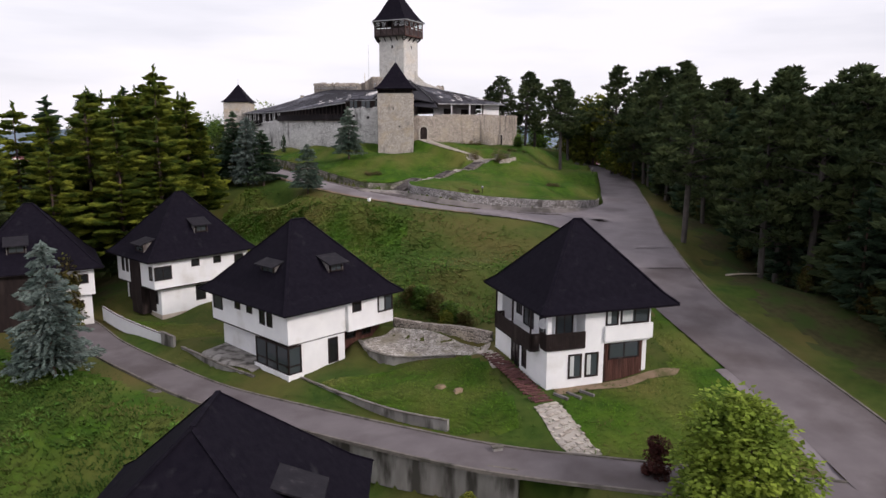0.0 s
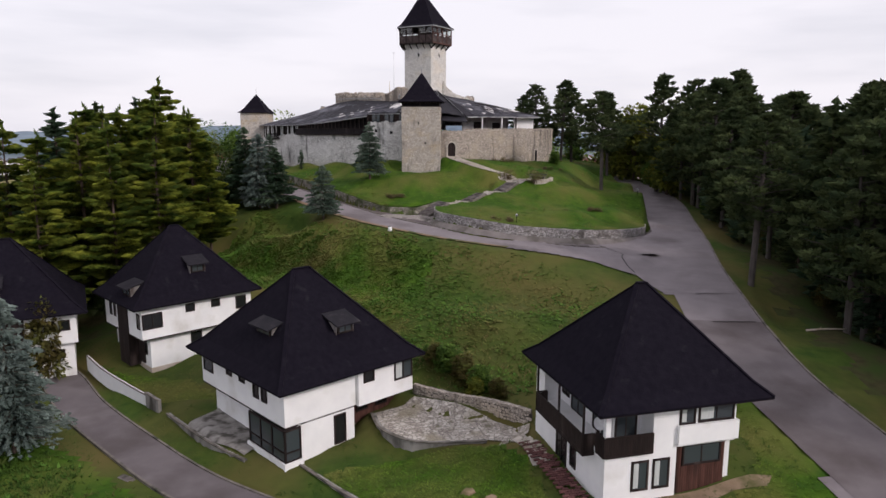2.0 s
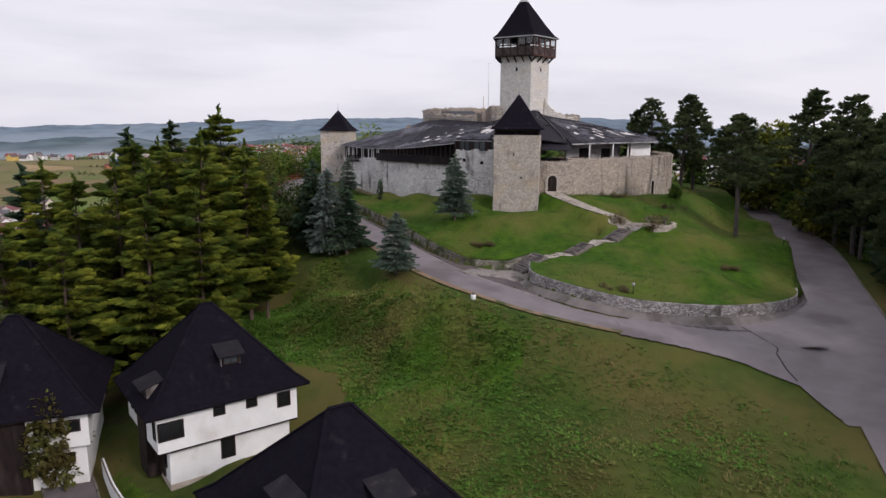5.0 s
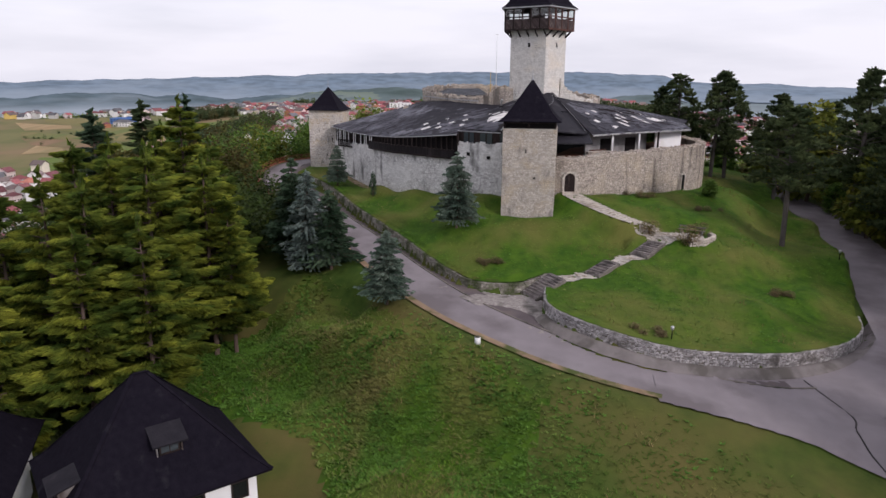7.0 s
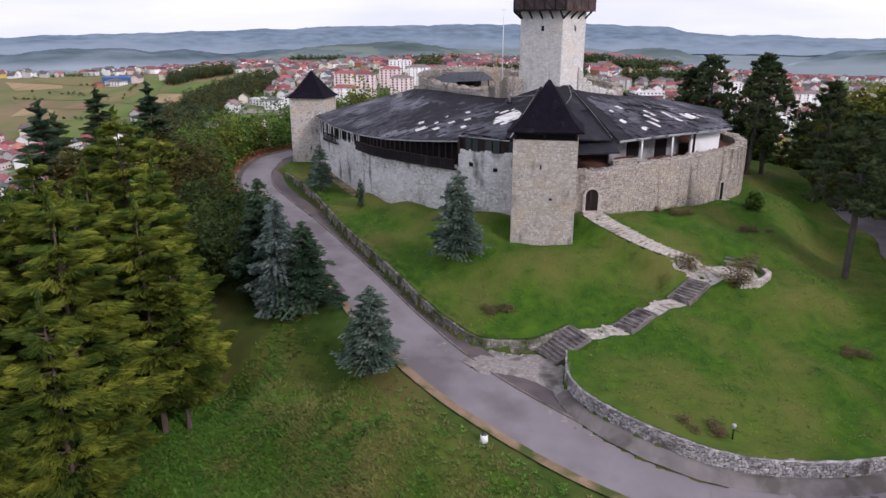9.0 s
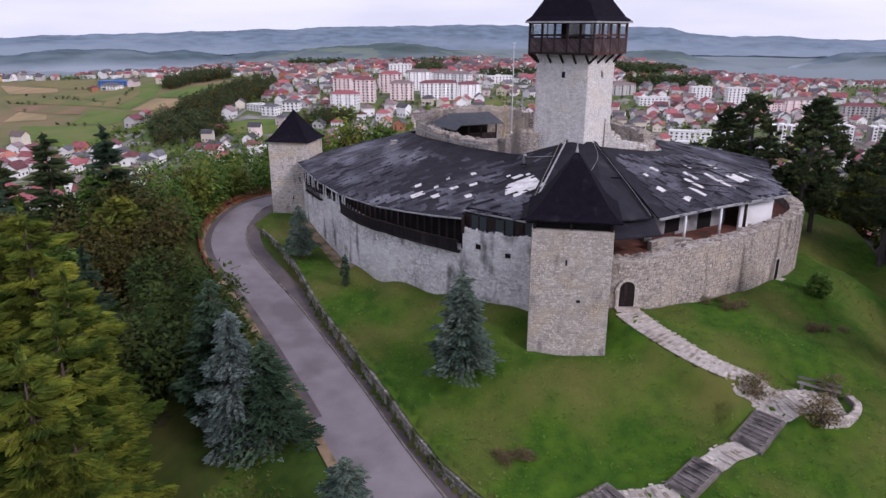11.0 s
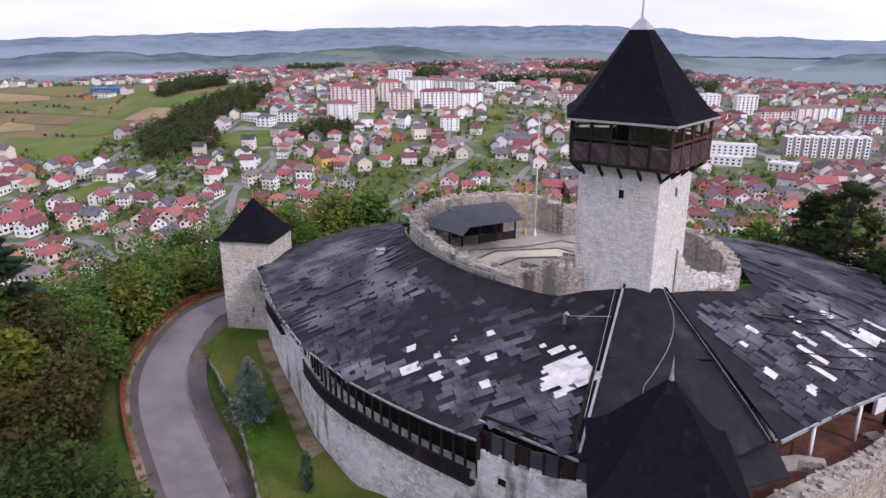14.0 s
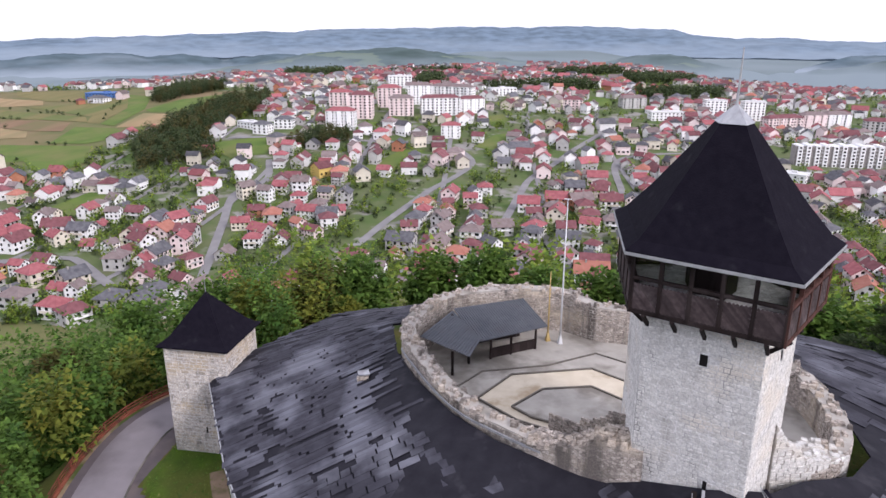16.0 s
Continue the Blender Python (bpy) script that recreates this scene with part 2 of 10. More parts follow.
WOOD_GREY = surface("weathered_board", (0.13, 0.12, 0.12), (0.20, 0.185, 0.18), 4.0, (0.06, 0.045, 0.04), 1.0, 0.58, 0.85, 0.3, 14, island=0.35)
PANE = glass_mat("window_glass", (0.045, 0.055, 0.062))
def clear_glass(name, gloss):
    """A thin clear pane with a faint reflection."""
    m = bpy.data.materials.new(name)
    m.use_nodes = True
    n, l = m.node_tree.nodes, m.node_tree.links
    see, shine, both = n.new("ShaderNodeBsdfTransparent"), n.new("ShaderNodeBsdfGlossy"), n.new("ShaderNodeMixShader")
    see.inputs["Color"].default_value = (0.80, 0.83, 0.82, 1)
    shine.inputs["Roughness"].default_value = 0.08
    both.inputs[0].default_value = gloss
    l.new(see.outputs[0], both.inputs[1])
    l.new(shine.outputs[0], both.inputs[2])
    l.new(both.outputs[0], n["Material Output"].inputs["Surface"])
    return m


CLEAR_PANE = clear_glass("dusty_clear_glass", 0.10)
PANE_DARK = glass_mat("dark_window_glass", (0.012, 0.013, 0.015), 0.15)
CURTAIN = surface("pale_curtain", (0.40, 0.43, 0.43), (0.55, 0.57, 0.57), 3.0, rough=0.9, bump=0.1, stretch=(4, 4, 0.3))
# Near-black: interior shade put into the colour; also serves for black fittings
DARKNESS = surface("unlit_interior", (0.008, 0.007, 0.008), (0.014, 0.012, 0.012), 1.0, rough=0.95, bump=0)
ZINC = surface("zinc_flashing", (0.36, 0.36, 0.38), (0.46, 0.46, 0.47), 2.0, (0.25, 0.24, 0.25), 0.8, 0.6, 0.45, 0.1, 6, metal=0.6)
FLASH = surface("pale_gutter", (0.30, 0.30, 0.31), (0.42, 0.42, 0.43), 2.0, rough=0.5, bump=0.05, metal=0.3)
FLOOR = surface("courtyard_concrete", (0.30, 0.28, 0.25), (0.42, 0.39, 0.35), 0.6, (0.20, 0.18, 0.155), 0.35, 0.56, 0.9, 0.2, 8)
SAND = surface("pale_sandstone_slab", (0.50, 0.43, 0.33), (0.60, 0.53, 0.42), 0.8, (0.36, 0.28, 0.19), 0.5, 0.62, 0.9, 0.2, 8)
TERRACOTTA = surface("terracotta_paving", (0.125, 0.050, 0.036), (0.185, 0.080, 0.056), 1.5, (0.085, 0.05, 0.038), 0.6, 0.56, 0.85, 0.2, 10)
BRICKPAVE = surface("red_paver", (0.085, 0.036, 0.036), (0.13, 0.060, 0.056), 2.5, (0.24, 0.20, 0.19), 0.7, 0.68, 0.85, 0.3, 10, vary=0.3)
FLAG = surface("pale_flagstone", (0.36, 0.315, 0.28), (0.52, 0.47, 0.42), 1.6, (0.20, 0.16, 0.12), 0.6, 0.6, 0.9, 0.3, 9, island=0.25)
DIRT = surface("bare_earth", (0.21, 0.15, 0.10), (0.30, 0.22, 0.155), 0.9, (0.10, 0.095, 0.04), 0.5, 0.56, 0.95, 0.5, 7)
FENCE_RED = surface("rusty_red_rail", (0.15, 0.045, 0.028), (0.22, 0.075, 0.045), 1.5, (0.09, 0.04, 0.03), 0.6, 0.6, 0.8, 0.2, 10, vary=0.2)
BARK = surface("pine_bark", (0.075, 0.052, 0.042), (0.13, 0.095, 0.08), 3.0, rough=0.95, bump=0.6, bump_scale=9, local=True, stretch=(1, 1, 0.3))
BARK_GREY = surface("grey_bark", (0.060, 0.052, 0.050), (0.105, 0.092, 0.086), 3.0, rough=0.95, bump=0.6, bump_scale=9, local=True, stretch=(1, 1, 0.3))
STEEL = surface("white_painted_steel", (0.55, 0.55, 0.57), (0.65, 0.65, 0.66), 2.0, rough=0.45, bump=0.02, metal=0.2)
YELLOW_POLE = surface("ochre_pole", (0.38, 0.27, 0.10), (0.46, 0.34, 0.15), 2.0, rough=0.6, bump=0.02)
RED_PANEL = surface("red_panel", (0.20, 0.035, 0.03), (0.27, 0.06, 0.05), 3.0, rough=0.6, bump=0.05)


def leaf(name, a, b, light, isl=0.45):
    """Foliage: mottled tones, some of the light passing through the leaf."""
    m = surface(name, a, b, 0.25, light, 0.35, 0.56, 0.75, 0, island=isl, local=True, c_soft=0.15)
    n, l = m.node_tree.nodes, m.node_tree.links
    p = n["Principled BSDF"]
    thin, both = n.new("ShaderNodeBsdfTranslucent"), n.new("ShaderNodeMixShader")
    l.new(p.inputs["Base Color"].links[0].from_socket, thin.inputs["Color"])
    both.inputs[0].default_value = 0.35
    l.new(p.outputs[0], both.inputs[1])
    l.new(thin.outputs[0], both.inputs[2])
    l.new(both.outputs[0], n["Material Output"].inputs["Surface"])
    return m


SPRUCE_BLUE = leaf("blue_spruce_needles", (0.090, 0.125, 0.112), (0.145, 0.19, 0.172), (0.24, 0.29, 0.27))
SPRUCE_GREY = leaf("grey_green_needles", (0.072, 0.115, 0.086), (0.125, 0.175, 0.140), (0.215, 0.26, 0.21))
BROWN_LEAF = leaf("dead_brown_leaves", (0.15, 0.108, 0.058), (0.22, 0.165, 0.09), (0.12, 0.125, 0.05))
SPRUCE_DARK = leaf("dark_spruce_needles", (0.030, 0.060, 0.034), (0.058, 0.096, 0.056), (0.095, 0.14, 0.085))
WHITE_PINE = leaf("yellow_green_needles", (0.034, 0.064, 0.011), (0.082, 0.122, 0.018), (0.28, 0.30, 0.038))
PINE_DARK = leaf("dark_pine_needles", (0.036, 0.058, 0.028), (0.066, 0.094, 0.042), (0.115, 0.14, 0.056))
BROAD = leaf("broad_green_leaves", (0.042, 0.095, 0.018), (0.085, 0.155, 0.028), (0.14, 0.215, 0.038))
# Brighter copy of the broad leaves: sunlight is put into the tone
HILL_LEAF = leaf("sunny_wood_leaves", (0.075, 0.135, 0.022), (0.145, 0.22, 0.034), (0.25, 0.30, 0.045))
BROAD_YELLOW = leaf("yellowing_leaves", (0.085, 0.115, 0.02), (0.15, 0.175, 0.028), (0.22, 0.21, 0.03))
LIME_LEAF = leaf("lime_green_leaves", (0.10, 0.16, 0.024), (0.18, 0.25, 0.036), (0.30, 0.37, 0.055))
BROAD_BROWN = leaf("browning_leaves", (0.075, 0.062, 0.02), (0.12, 0.095, 0.03), (0.09, 0.11, 0.025))

from mathutils.geometry import delaunay_2d_cdt
# ---------------------------------------------------------------- building helpers
def mesh_of(name, verts, faces, mats, index=None, smooth=False):
    me = bpy.data.meshes.new(name)
    me.from_pydata([tuple(v) for v in verts], [], [tuple(f) for f in faces])
    for m in mats if isinstance(mats, (list, tuple)) else [mats]:
        me.materials.append(m)
    if index is not None:
        me.polygons.foreach_set("material_index", list(index))
    if smooth:
        me.polygons.foreach_set("use_smooth", [True] * len(me.polygons))
    me.update()
    return me


def thing(name, label, category, m=None, group="", kind=""):
    ob = new(name)
    ob.empty_display_size = 0.3
    if m is not None:
        ob.matrix_basis = m
    return tagged(ob, label, category, group, kind)


def part(name, data, parent, label="", m=None, kind=""):
    ob = new(name, data)
    if parent is not None:
        ob.parent = parent
    if m is not None:
        ob.matrix_basis = m
    return tagged(ob, label, kind=kind)


class Build:
    """Gathers boxes, prisms and sheets into one mesh."""

    def __init__(self):
        self.v, self.f, self.i = [], [], []

    def add(self, verts, faces, mat=0):
        k = len(self.v)
        self.v += [tuple(p) for p in verts]
        self.f += [tuple(k + q for q in f) for f in faces]
        self.i += [mat] * len(faces)
        return self

    def box(self, x0, y0, z0, x1, y1, z1, mat=0):
        p = [(x, y, z) for z in (z0, z1) for y in (y0, y1) for x in (x0, x1)]
        return self.add(p, [(0, 2, 3, 1), (4, 5, 7, 6), (0, 1, 5, 4), (2, 6, 7, 3), (0, 4, 6, 2), (1, 3, 7, 5)], mat)

    def beam(self, a, b, w, h, mat=0, up=(0, 0, 1)):
        """A bar of width w and depth h from a to b."""
        a, b = Vector(a), Vector(b)
        d = (b - a).normalized()
        s = d.cross(Vector(up))
        if s.length < 1e-4:
            s = d.cross(Vector((1, 0, 0)))
        s.normalize()
        u = s.cross(d)
        p = []
        for q in (a, b):
            for i, j in ((-1, -1), (1, -1), (1, 1), (-1, 1)):
                p.append(q + s * (w / 2 * i) + u * (h / 2 * j))
        return self.add(p, [(0, 1, 2, 3), (7, 6, 5, 4), (0, 4, 5, 1), (1, 5, 6, 2), (2, 6, 7, 3), (3, 7, 4, 0)], mat)

    def prism(self, outline, z0, z1, mat=0, inset=0.0):
        n = len(outline)
        cx, cy = sum(p[0] for p in outline) / n, sum(p[1] for p in outline) / n
        lo = [(x, y, z0) for x, y in outline]
        hi = [(x + (cx - x) * inset, y + (cy - y) * inset, z1) for x, y in outline]
        f = [tuple(range(n))[::-1], tuple(range(n, 2 * n))]
        f += [(i, (i + 1) % n, n + (i + 1) % n, n + i) for i in range(n)]
        return self.add(lo + hi, f, mat)

    def tube(self, pts, radii, sides=8, mat=0, cap=True):
        rings = []
        for k, p in enumerate(pts):
            p = Vector(p)
            d = Vector(pts[min(k + 1, len(pts) - 1)]) - Vector(pts[max(k - 1, 0)])
            d.normalize()
            s = d.cross(Vector((0.31, 0.95, 0.05))).normalized()
            u = s.cross(d)
            rings.append([p + (s * math.cos(a) + u * math.sin(a)) * radii[k] for a in [2 * math.pi * i / sides for i in range(sides)]])
        v = [q for r in rings for q in r]
        f = [(k * sides + i, (k + 1) * sides + i, (k + 1) * sides + (i + 1) % sides, k * sides + (i + 1) % sides) for k in range(len(pts) - 1) for i in range(sides)]
        if cap:
            f += [tuple(range(sides)), tuple(range((len(pts) - 1) * sides, len(pts) * sides))[::-1]]
        return self.add(v, f, mat)

    def mesh(self, name, mats, smooth=False):
        return mesh_of(name, self.v, self.f, mats, self.i, smooth)


def part_each(name, b, mats, parent, label=""):
    """Every loose piece of a build as a part of its own."""
    root = list(range(len(b.v)))

    def find(i):
        while root[i] != i:
            root[i] = root[root[i]]
            i = root[i]
        return i
    for f in b.f:
        for q in f[1:]:
            root[find(q)] = find(f[0])
    groups = {}
    for f in b.f:
        groups.setdefault(find(f[0]), []).append(f)
    for faces in groups.values():
        used = sorted({q for f in faces for q in f})
        at = {q: k for k, q in enumerate(used)}
        part(name, mesh_of(name, [b.v[q] for q in used], [tuple(at[q] for q in f) for f in faces], mats), parent, label)


def spline(points, step):
    """Points along a smooth curve through the given ones, about step apart."""
    P = [np.array(p, float) for p in points]
    P = [2 * P[0] - P[1]] + P + [2 * P[-1] - P[-2]]
    out = []
    for i in range(1, len(P) - 2):
        n = max(1, int(np.linalg.norm(P[i + 1] - P[i]) / step))
        for k in range(n):
            t = k / n
            out.append(0.5 * (2 * P[i] + (P[i + 1] - P[i - 1]) * t + (2 * P[i - 1] - 5 * P[i] + 4 * P[i + 1] - P[i + 2]) * t * t
                              + (3 * P[i] - P[i - 1] - 3 * P[i + 1] + P[i + 2]) * t ** 3))
    out.append(P[-2])
    return np.array(out)


def sides_of(line):
    """Unit vectors to the left of a line of points, in plan."""
    d = np.gradient(line[:, :2], axis=0)
    d /= np.linalg.norm(d, axis=1)[:, None]
    return np.stack([-d[:, 1], d[:, 0]], 1)


def smooth01(t):
    t = np.clip(t, 0, 1)
    return t * t * (3 - 2 * t)

# ---------------------------------------------------------------- the lie of the land
CASTLE_ROAD = spline([(-29.9, 57.6, 1.15), (-42.3, 53.3, 1.21), (-49.2, 45.7, 1.00), (-49.9, 37.0, 0.47), (-45.6, 25.8, -0.52), (-31.9, 10.0, -2.00), (-21.2, -2.9, -3.23),
                      (-13.5, -12.6, -4.18), (-6.5, -20.2, -4.98), (0.3, -25.6, -5.62), (7.5, -29.6, -6.32), (15.4, -31.8, -6.98), (24.4, -31.8, -7.78), (32.9, -28.8, -8.19)], 1.2)
MAIN_ROAD = spline([(50.2, -170.3, -28.92), (43.2, -130.8, -22.73), (39.0, -103.4, -18.75), (37.2, -85.2, -16.16), (35.2, -74.6, -14.24), (33.7, -65.1, -12.70), (34.1, -55.8, -11.58), (35.1, -45.5, -10.12), (36.4, -35.4, -8.88),
                    (39.2, -22.4, -7.89), (42.5, -5.7, -6.90), (46.3, 13.4, -5.97), (47.4, 32.0, -5.06), (46.3, 47.4, -4.36), (42.4, 65.0, -3.91), (35.8, 80.3, -4.52)], 1.2)
LOWER_ROAD = spline([(-46.7, -44.2, -17.76), (-36.2, -52.9, -18.20), (-29.3, -60.4, -18.51), (-21.0, -68.0, -18.50), (-12.8, -74.8, -18.46), (-3.4, -80.9, -18.06), (4.5, -85.8, -17.64),
                     (11.6, -89.9, -17.19), (20.2, -92.8, -16.90), (35.4, -95.3, -17.44)], 1.2)
# foot of the castle mound: the low kerb wall, the stair recess and the curved retaining wall
LOW_WALL = spline([(-43.4, 32.0, 0.78), (-39.0, 27.0, 0.58), (-33.6, 20.0, 0.28), (-26.4, 9.4, -0.52), (-19.4, 0.5, -1.32), (-14.9, -5.2, -1.92), (-10.9, -10.3, -2.62), (-7.7, -13.5, -3.22), (-4.6, -15.4, -3.72), (-0.2, -14.6, -3.92), (1.6, -13.6, -3.62), (3.2, -12.4, -3.22)], 0.8)
ROUND_WALL = spline([(3.1, -17.0, -3.5), (3.2, -20.6, -3.7), (4.6, -23.6, -3.8), (7.4, -26.0, -4.0), (11.2, -27.9, -4.4), (15.3, -28.6, -4.9), (20.5, -27.6, -5.4), (26.0, -25.2, -5.9), (31.8, -20.6, -6.4), (35.6, -15.0, -6.9), (37.4, -9.5, -7.2)], 0.8)
MOUND = np.concatenate([LOW_WALL[:, :2], ROUND_WALL[:, :2], np.array([(38.82, -3.55), (42.08, 12.71), (43.01, 32.27), (41.87, 54.80), (21.45, 68.07), (-19.43, 62.32), (-38.21, 48.30), (-45.62, 41.14), (-45.81, 34.75)])])
MOUND_SPOTS = np.array([(-3.4, -0.6, 0.85), (3.4, -0.6, 0.87), (-37.6, 36.0, 1.10), (-24.6, 16.2, 1.79), (-17.4, 10.7, 2.20), (-10.7, 6.8, 2.65), (-6.0, 4.3, 2.92), (5.8, 4.5, 3.18), (10.3, 7.7, 2.65), (15.7, 12.2, 2.26), (21.8, 18.2, 1.80),
                        (27.2, 26.3, 1.39), (27.4, 39.2, 0.98), (0.5, 33.3, 4.33), (-8.7, -3.5, 0.34), (-31.8, 19.2, 0.29), (-18.5, 3.8, -0.45), (-11.3, -4.0, -0.51)])
MOUND_SPOTS2 = np.array([(5.2, -13.9, -3.30), (7.8, -11.7, -3.13), (10.7, -9.4, -2.33), (13.2, -7.2, -2.06), (17.3, -4.0, -0.92), (22.8, -1.8, -1.26), (33.4, 6.0, -2.90), (18.0, 5.6, 1.49), (23.3, 9.3, 0.56), (10.7, -18.0, -3.49), (14.9, -22.1, -3.89),
                         (23.3, -16.2, -4.02), (31.7, -9.4, -4.65), (37.9, 13.6, -4.55), (38.9, 32.2, -3.75), (-5.0, -9.0, -2.18), (1.3, -9.1, -2.15), (-1.9, -4.0, -0.06), (-40.5, 41.5, 1.02), (-9.5, 55.9, 2.78), (21.3, 57.1, 0.88)])
SPOTS = np.array([(15.9, -83.5, -15.35), (21.3, -81.9, -15.39), (12.7, -72.9, -15.16), (24.5, -74.5, -14.08), (-6.7, -72.2, -17.60), (3.1, -62.9, -15.5), (-16.6, -62.8, -17.35), (8.4, -67.1, -15.23), (7.3, -78.6, -16.33), (0.9, -74.4, -17.30),
                  (-25.1, -55.4, -17.35), (-18.1, -50.0, -16.4), (-31.8, -46.2, -15.95), (-25.4, -41.2, -13.86), (-40.0, -29.0, -13.56), (-30.4, -21.6, -10.88), (-44.7, -50.3, -17.52), (-25.0, -10.6, -4.75), (-13.5, -20.0, -5.53), (-18.8, -20.0, -7.86)])
SPOTS2 = np.array([(-21.1, -34.1, -11.63), (-5.3, -45.3, -11.25), (10.6, -50.5, -11.11), (21.3, -52.6, -11.34), (5.3, -58.7, -13.71), (23.4, -63.0, -12.90), (42.6, -52.7, -12.30), (53.2, -50.8, -14.32), (50.8, -20.5, -9.25), (63.5, -20.7, -12.35), (61.0, 8.3, -9.46), (62.7, 40.2, -11.62), (48.1, -76.7, -15.74), (64.3, -82.0, -20.54),
                   (-56.6, 18.8, -6.50), (-62.6, -10.3, -14.65), (-58.9, 41.9, -4.83), (-50.3, 55.4, -3.42), (-21.8, -90.1, -22.86), (-5.7, -94.4, -22.38), (10.5, -101.0, -21.21), (-37.8, -81.5, -22.66), (-22.2, -124.7, -27.83), (10.4, -141.7, -27.11), (75.9, -125.1, -27.28), (-74.8, -60.4, -22.67), (-37.2, 3.6, -5.82), (-51.9, -0.5, -10.66)])


def nearest(line, x, y):
    """For points in plan: the distance to the line, and its height there."""
    best, z = np.full(x.shape, 1e9), np.zeros(x.shape)
    for p in line:
        d = (x - p[0]) ** 2 + (y - p[1]) ** 2
        near = d < best
        best, z = np.where(near, d, best), np.where(near, p[2], z)
    return np.sqrt(best), z


def weighed(spots, x, y, power=1.6, soft=0.6):
    top, low = np.zeros(x.shape), np.zeros(x.shape)
    for sx, sy, sz in spots:
        w = 1 / ((x - sx) ** 2 + (y - sy) ** 2 + soft) ** power
        top, low = top + w * sz, low + w
    return top / low


def within(poly, x, y):
    inside = np.zeros(x.shape, bool)
    j = len(poly) - 1
    for i in range(len(poly)):
        (xi, yi), (xj, yj) = poly[i], poly[j]
        cross = ((yi > y) != (yj > y)) & (x < (xj - xi) * (y - yi) / (yj - yi + 1e-12) + xi)
        inside ^= cross
        j = i
    return inside


def drawn_in(line, by):
    """The line moved to its left, into the mound."""
    return line[:, :2] + sides_of(line) * by


MOUND_IN = np.concatenate([drawn_in(LOW_WALL, 0.25), drawn_in(ROUND_WALL, 0.35), MOUND[len(LOW_WALL) + len(ROUND_WALL):]])
IN_SPOTS = np.concatenate([MOUND_SPOTS, MOUND_SPOTS2, LOW_WALL[::3], ROUND_WALL[::3]])
OUT_SPOTS = np.concatenate([SPOTS, SPOTS2, CASTLE_ROAD[::4], MAIN_ROAD[::4], LOWER_ROAD[::4]])


# the ground lies to these paths and flights: line, half width, how far below the line
PATHS = [(spline([(5.3, 4.6, 3.15), (7.2, 2.6, 2.55), (9.6, 0.7, 1.85), (11.9, -0.6, 1.2), (14.2, -1.3, 0.6), (16.0, -2.2, 0.0), (17.0, -3.0, -0.35)], 0.5), 1.55, 0.06), (spline([(4.2, -13.8, -3.18), (6.2, -13.3, -3.1), (8.3, -12.5, -2.98)], 0.5), 1.2, 0.06),
         (spline([(10.3, -10.3, -2.08), (12.0, -8.9, -1.95), (13.7, -7.5, -1.83)], 0.5), 1.1, 0.06), (spline([(15.2, -4.2, -0.5), (17.4, -3.2, -0.4), (19.6, -2.8, -0.42), (21.0, -2.8, -0.5)], 0.5), 2.0, 0.06),
         (spline([(1.4, -15.8, -4.95), (2.9, -14.7, -4.0), (4.3, -13.7, -3.2)], 0.4), 1.9, 0.32), (spline([(8.2, -12.6, -3.0), (10.4, -10.2, -2.1)], 0.4), 1.1, 0.3), (spline([(13.6, -7.6, -1.85), (15.8, -4.9, -0.75)], 0.4), 1.2, 0.3),
         (spline([(-5.9, -89.7, -18.25), (-2.9, -91.3, -18.1), (1.1, -93.9, -17.75), (5.4, -96.0, -17.4), (9.8, -97.9, -17.1)], 0.6), 7.15, 3.1),
         (spline([(-3.6, -69.0, -17.3), (-1.6, -67.2, -17.1), (0.2, -65.6, -16.7)], 0.5), 1.3, 0.0), (spline([(1.6, -67.2, -16.0), (5.4, -69.2, -16.0), (9.6, -70.4, -15.9)], 0.6), 2.3, 0.1), (spline([(-15.0, -64.8, -17.45), (-12.6, -67.2, -17.45), (-10.4, -69.4, -17.5)], 0.6), 1.3, 0.05),
         (np.concatenate([ROUND_WALL[:, :2] - sides_of(ROUND_WALL) * 0.25, ROUND_WALL[:, 2:]], 1)[4:], 0.1, 1.5),
         (spline([(-4.6, -17.6, -4.72), (-1.5, -17.6, -4.9), (1.4, -18.2, -5.05)], 0.4), 1.3, 0.22)]


def plain(x, y):
    """The valley with the town, and the ground that swells behind it."""
    z = -88 + 48 * smooth01((y - 250) / 900) + 5 * np.sin(x * 0.0061 + 1.0) * np.cos(y * 0.0045)
    z = z + 16 * np.exp(-(((x + 230) / 260) ** 2 + ((y - 800) / 300) ** 2)) - 14 * smooth01((x - 60) / 300) * smooth01((y - 500) / 300)
    z = z - 45 * smooth01((np.hypot(x, y) - 1480) / 320)
    z = z - 34 * smooth01((-x - 520) / 420) * smooth01((y - 850) / 350)
    z = z - 16 * smooth01(x / 300) * smooth01((y - 1000) / 400)
    return z


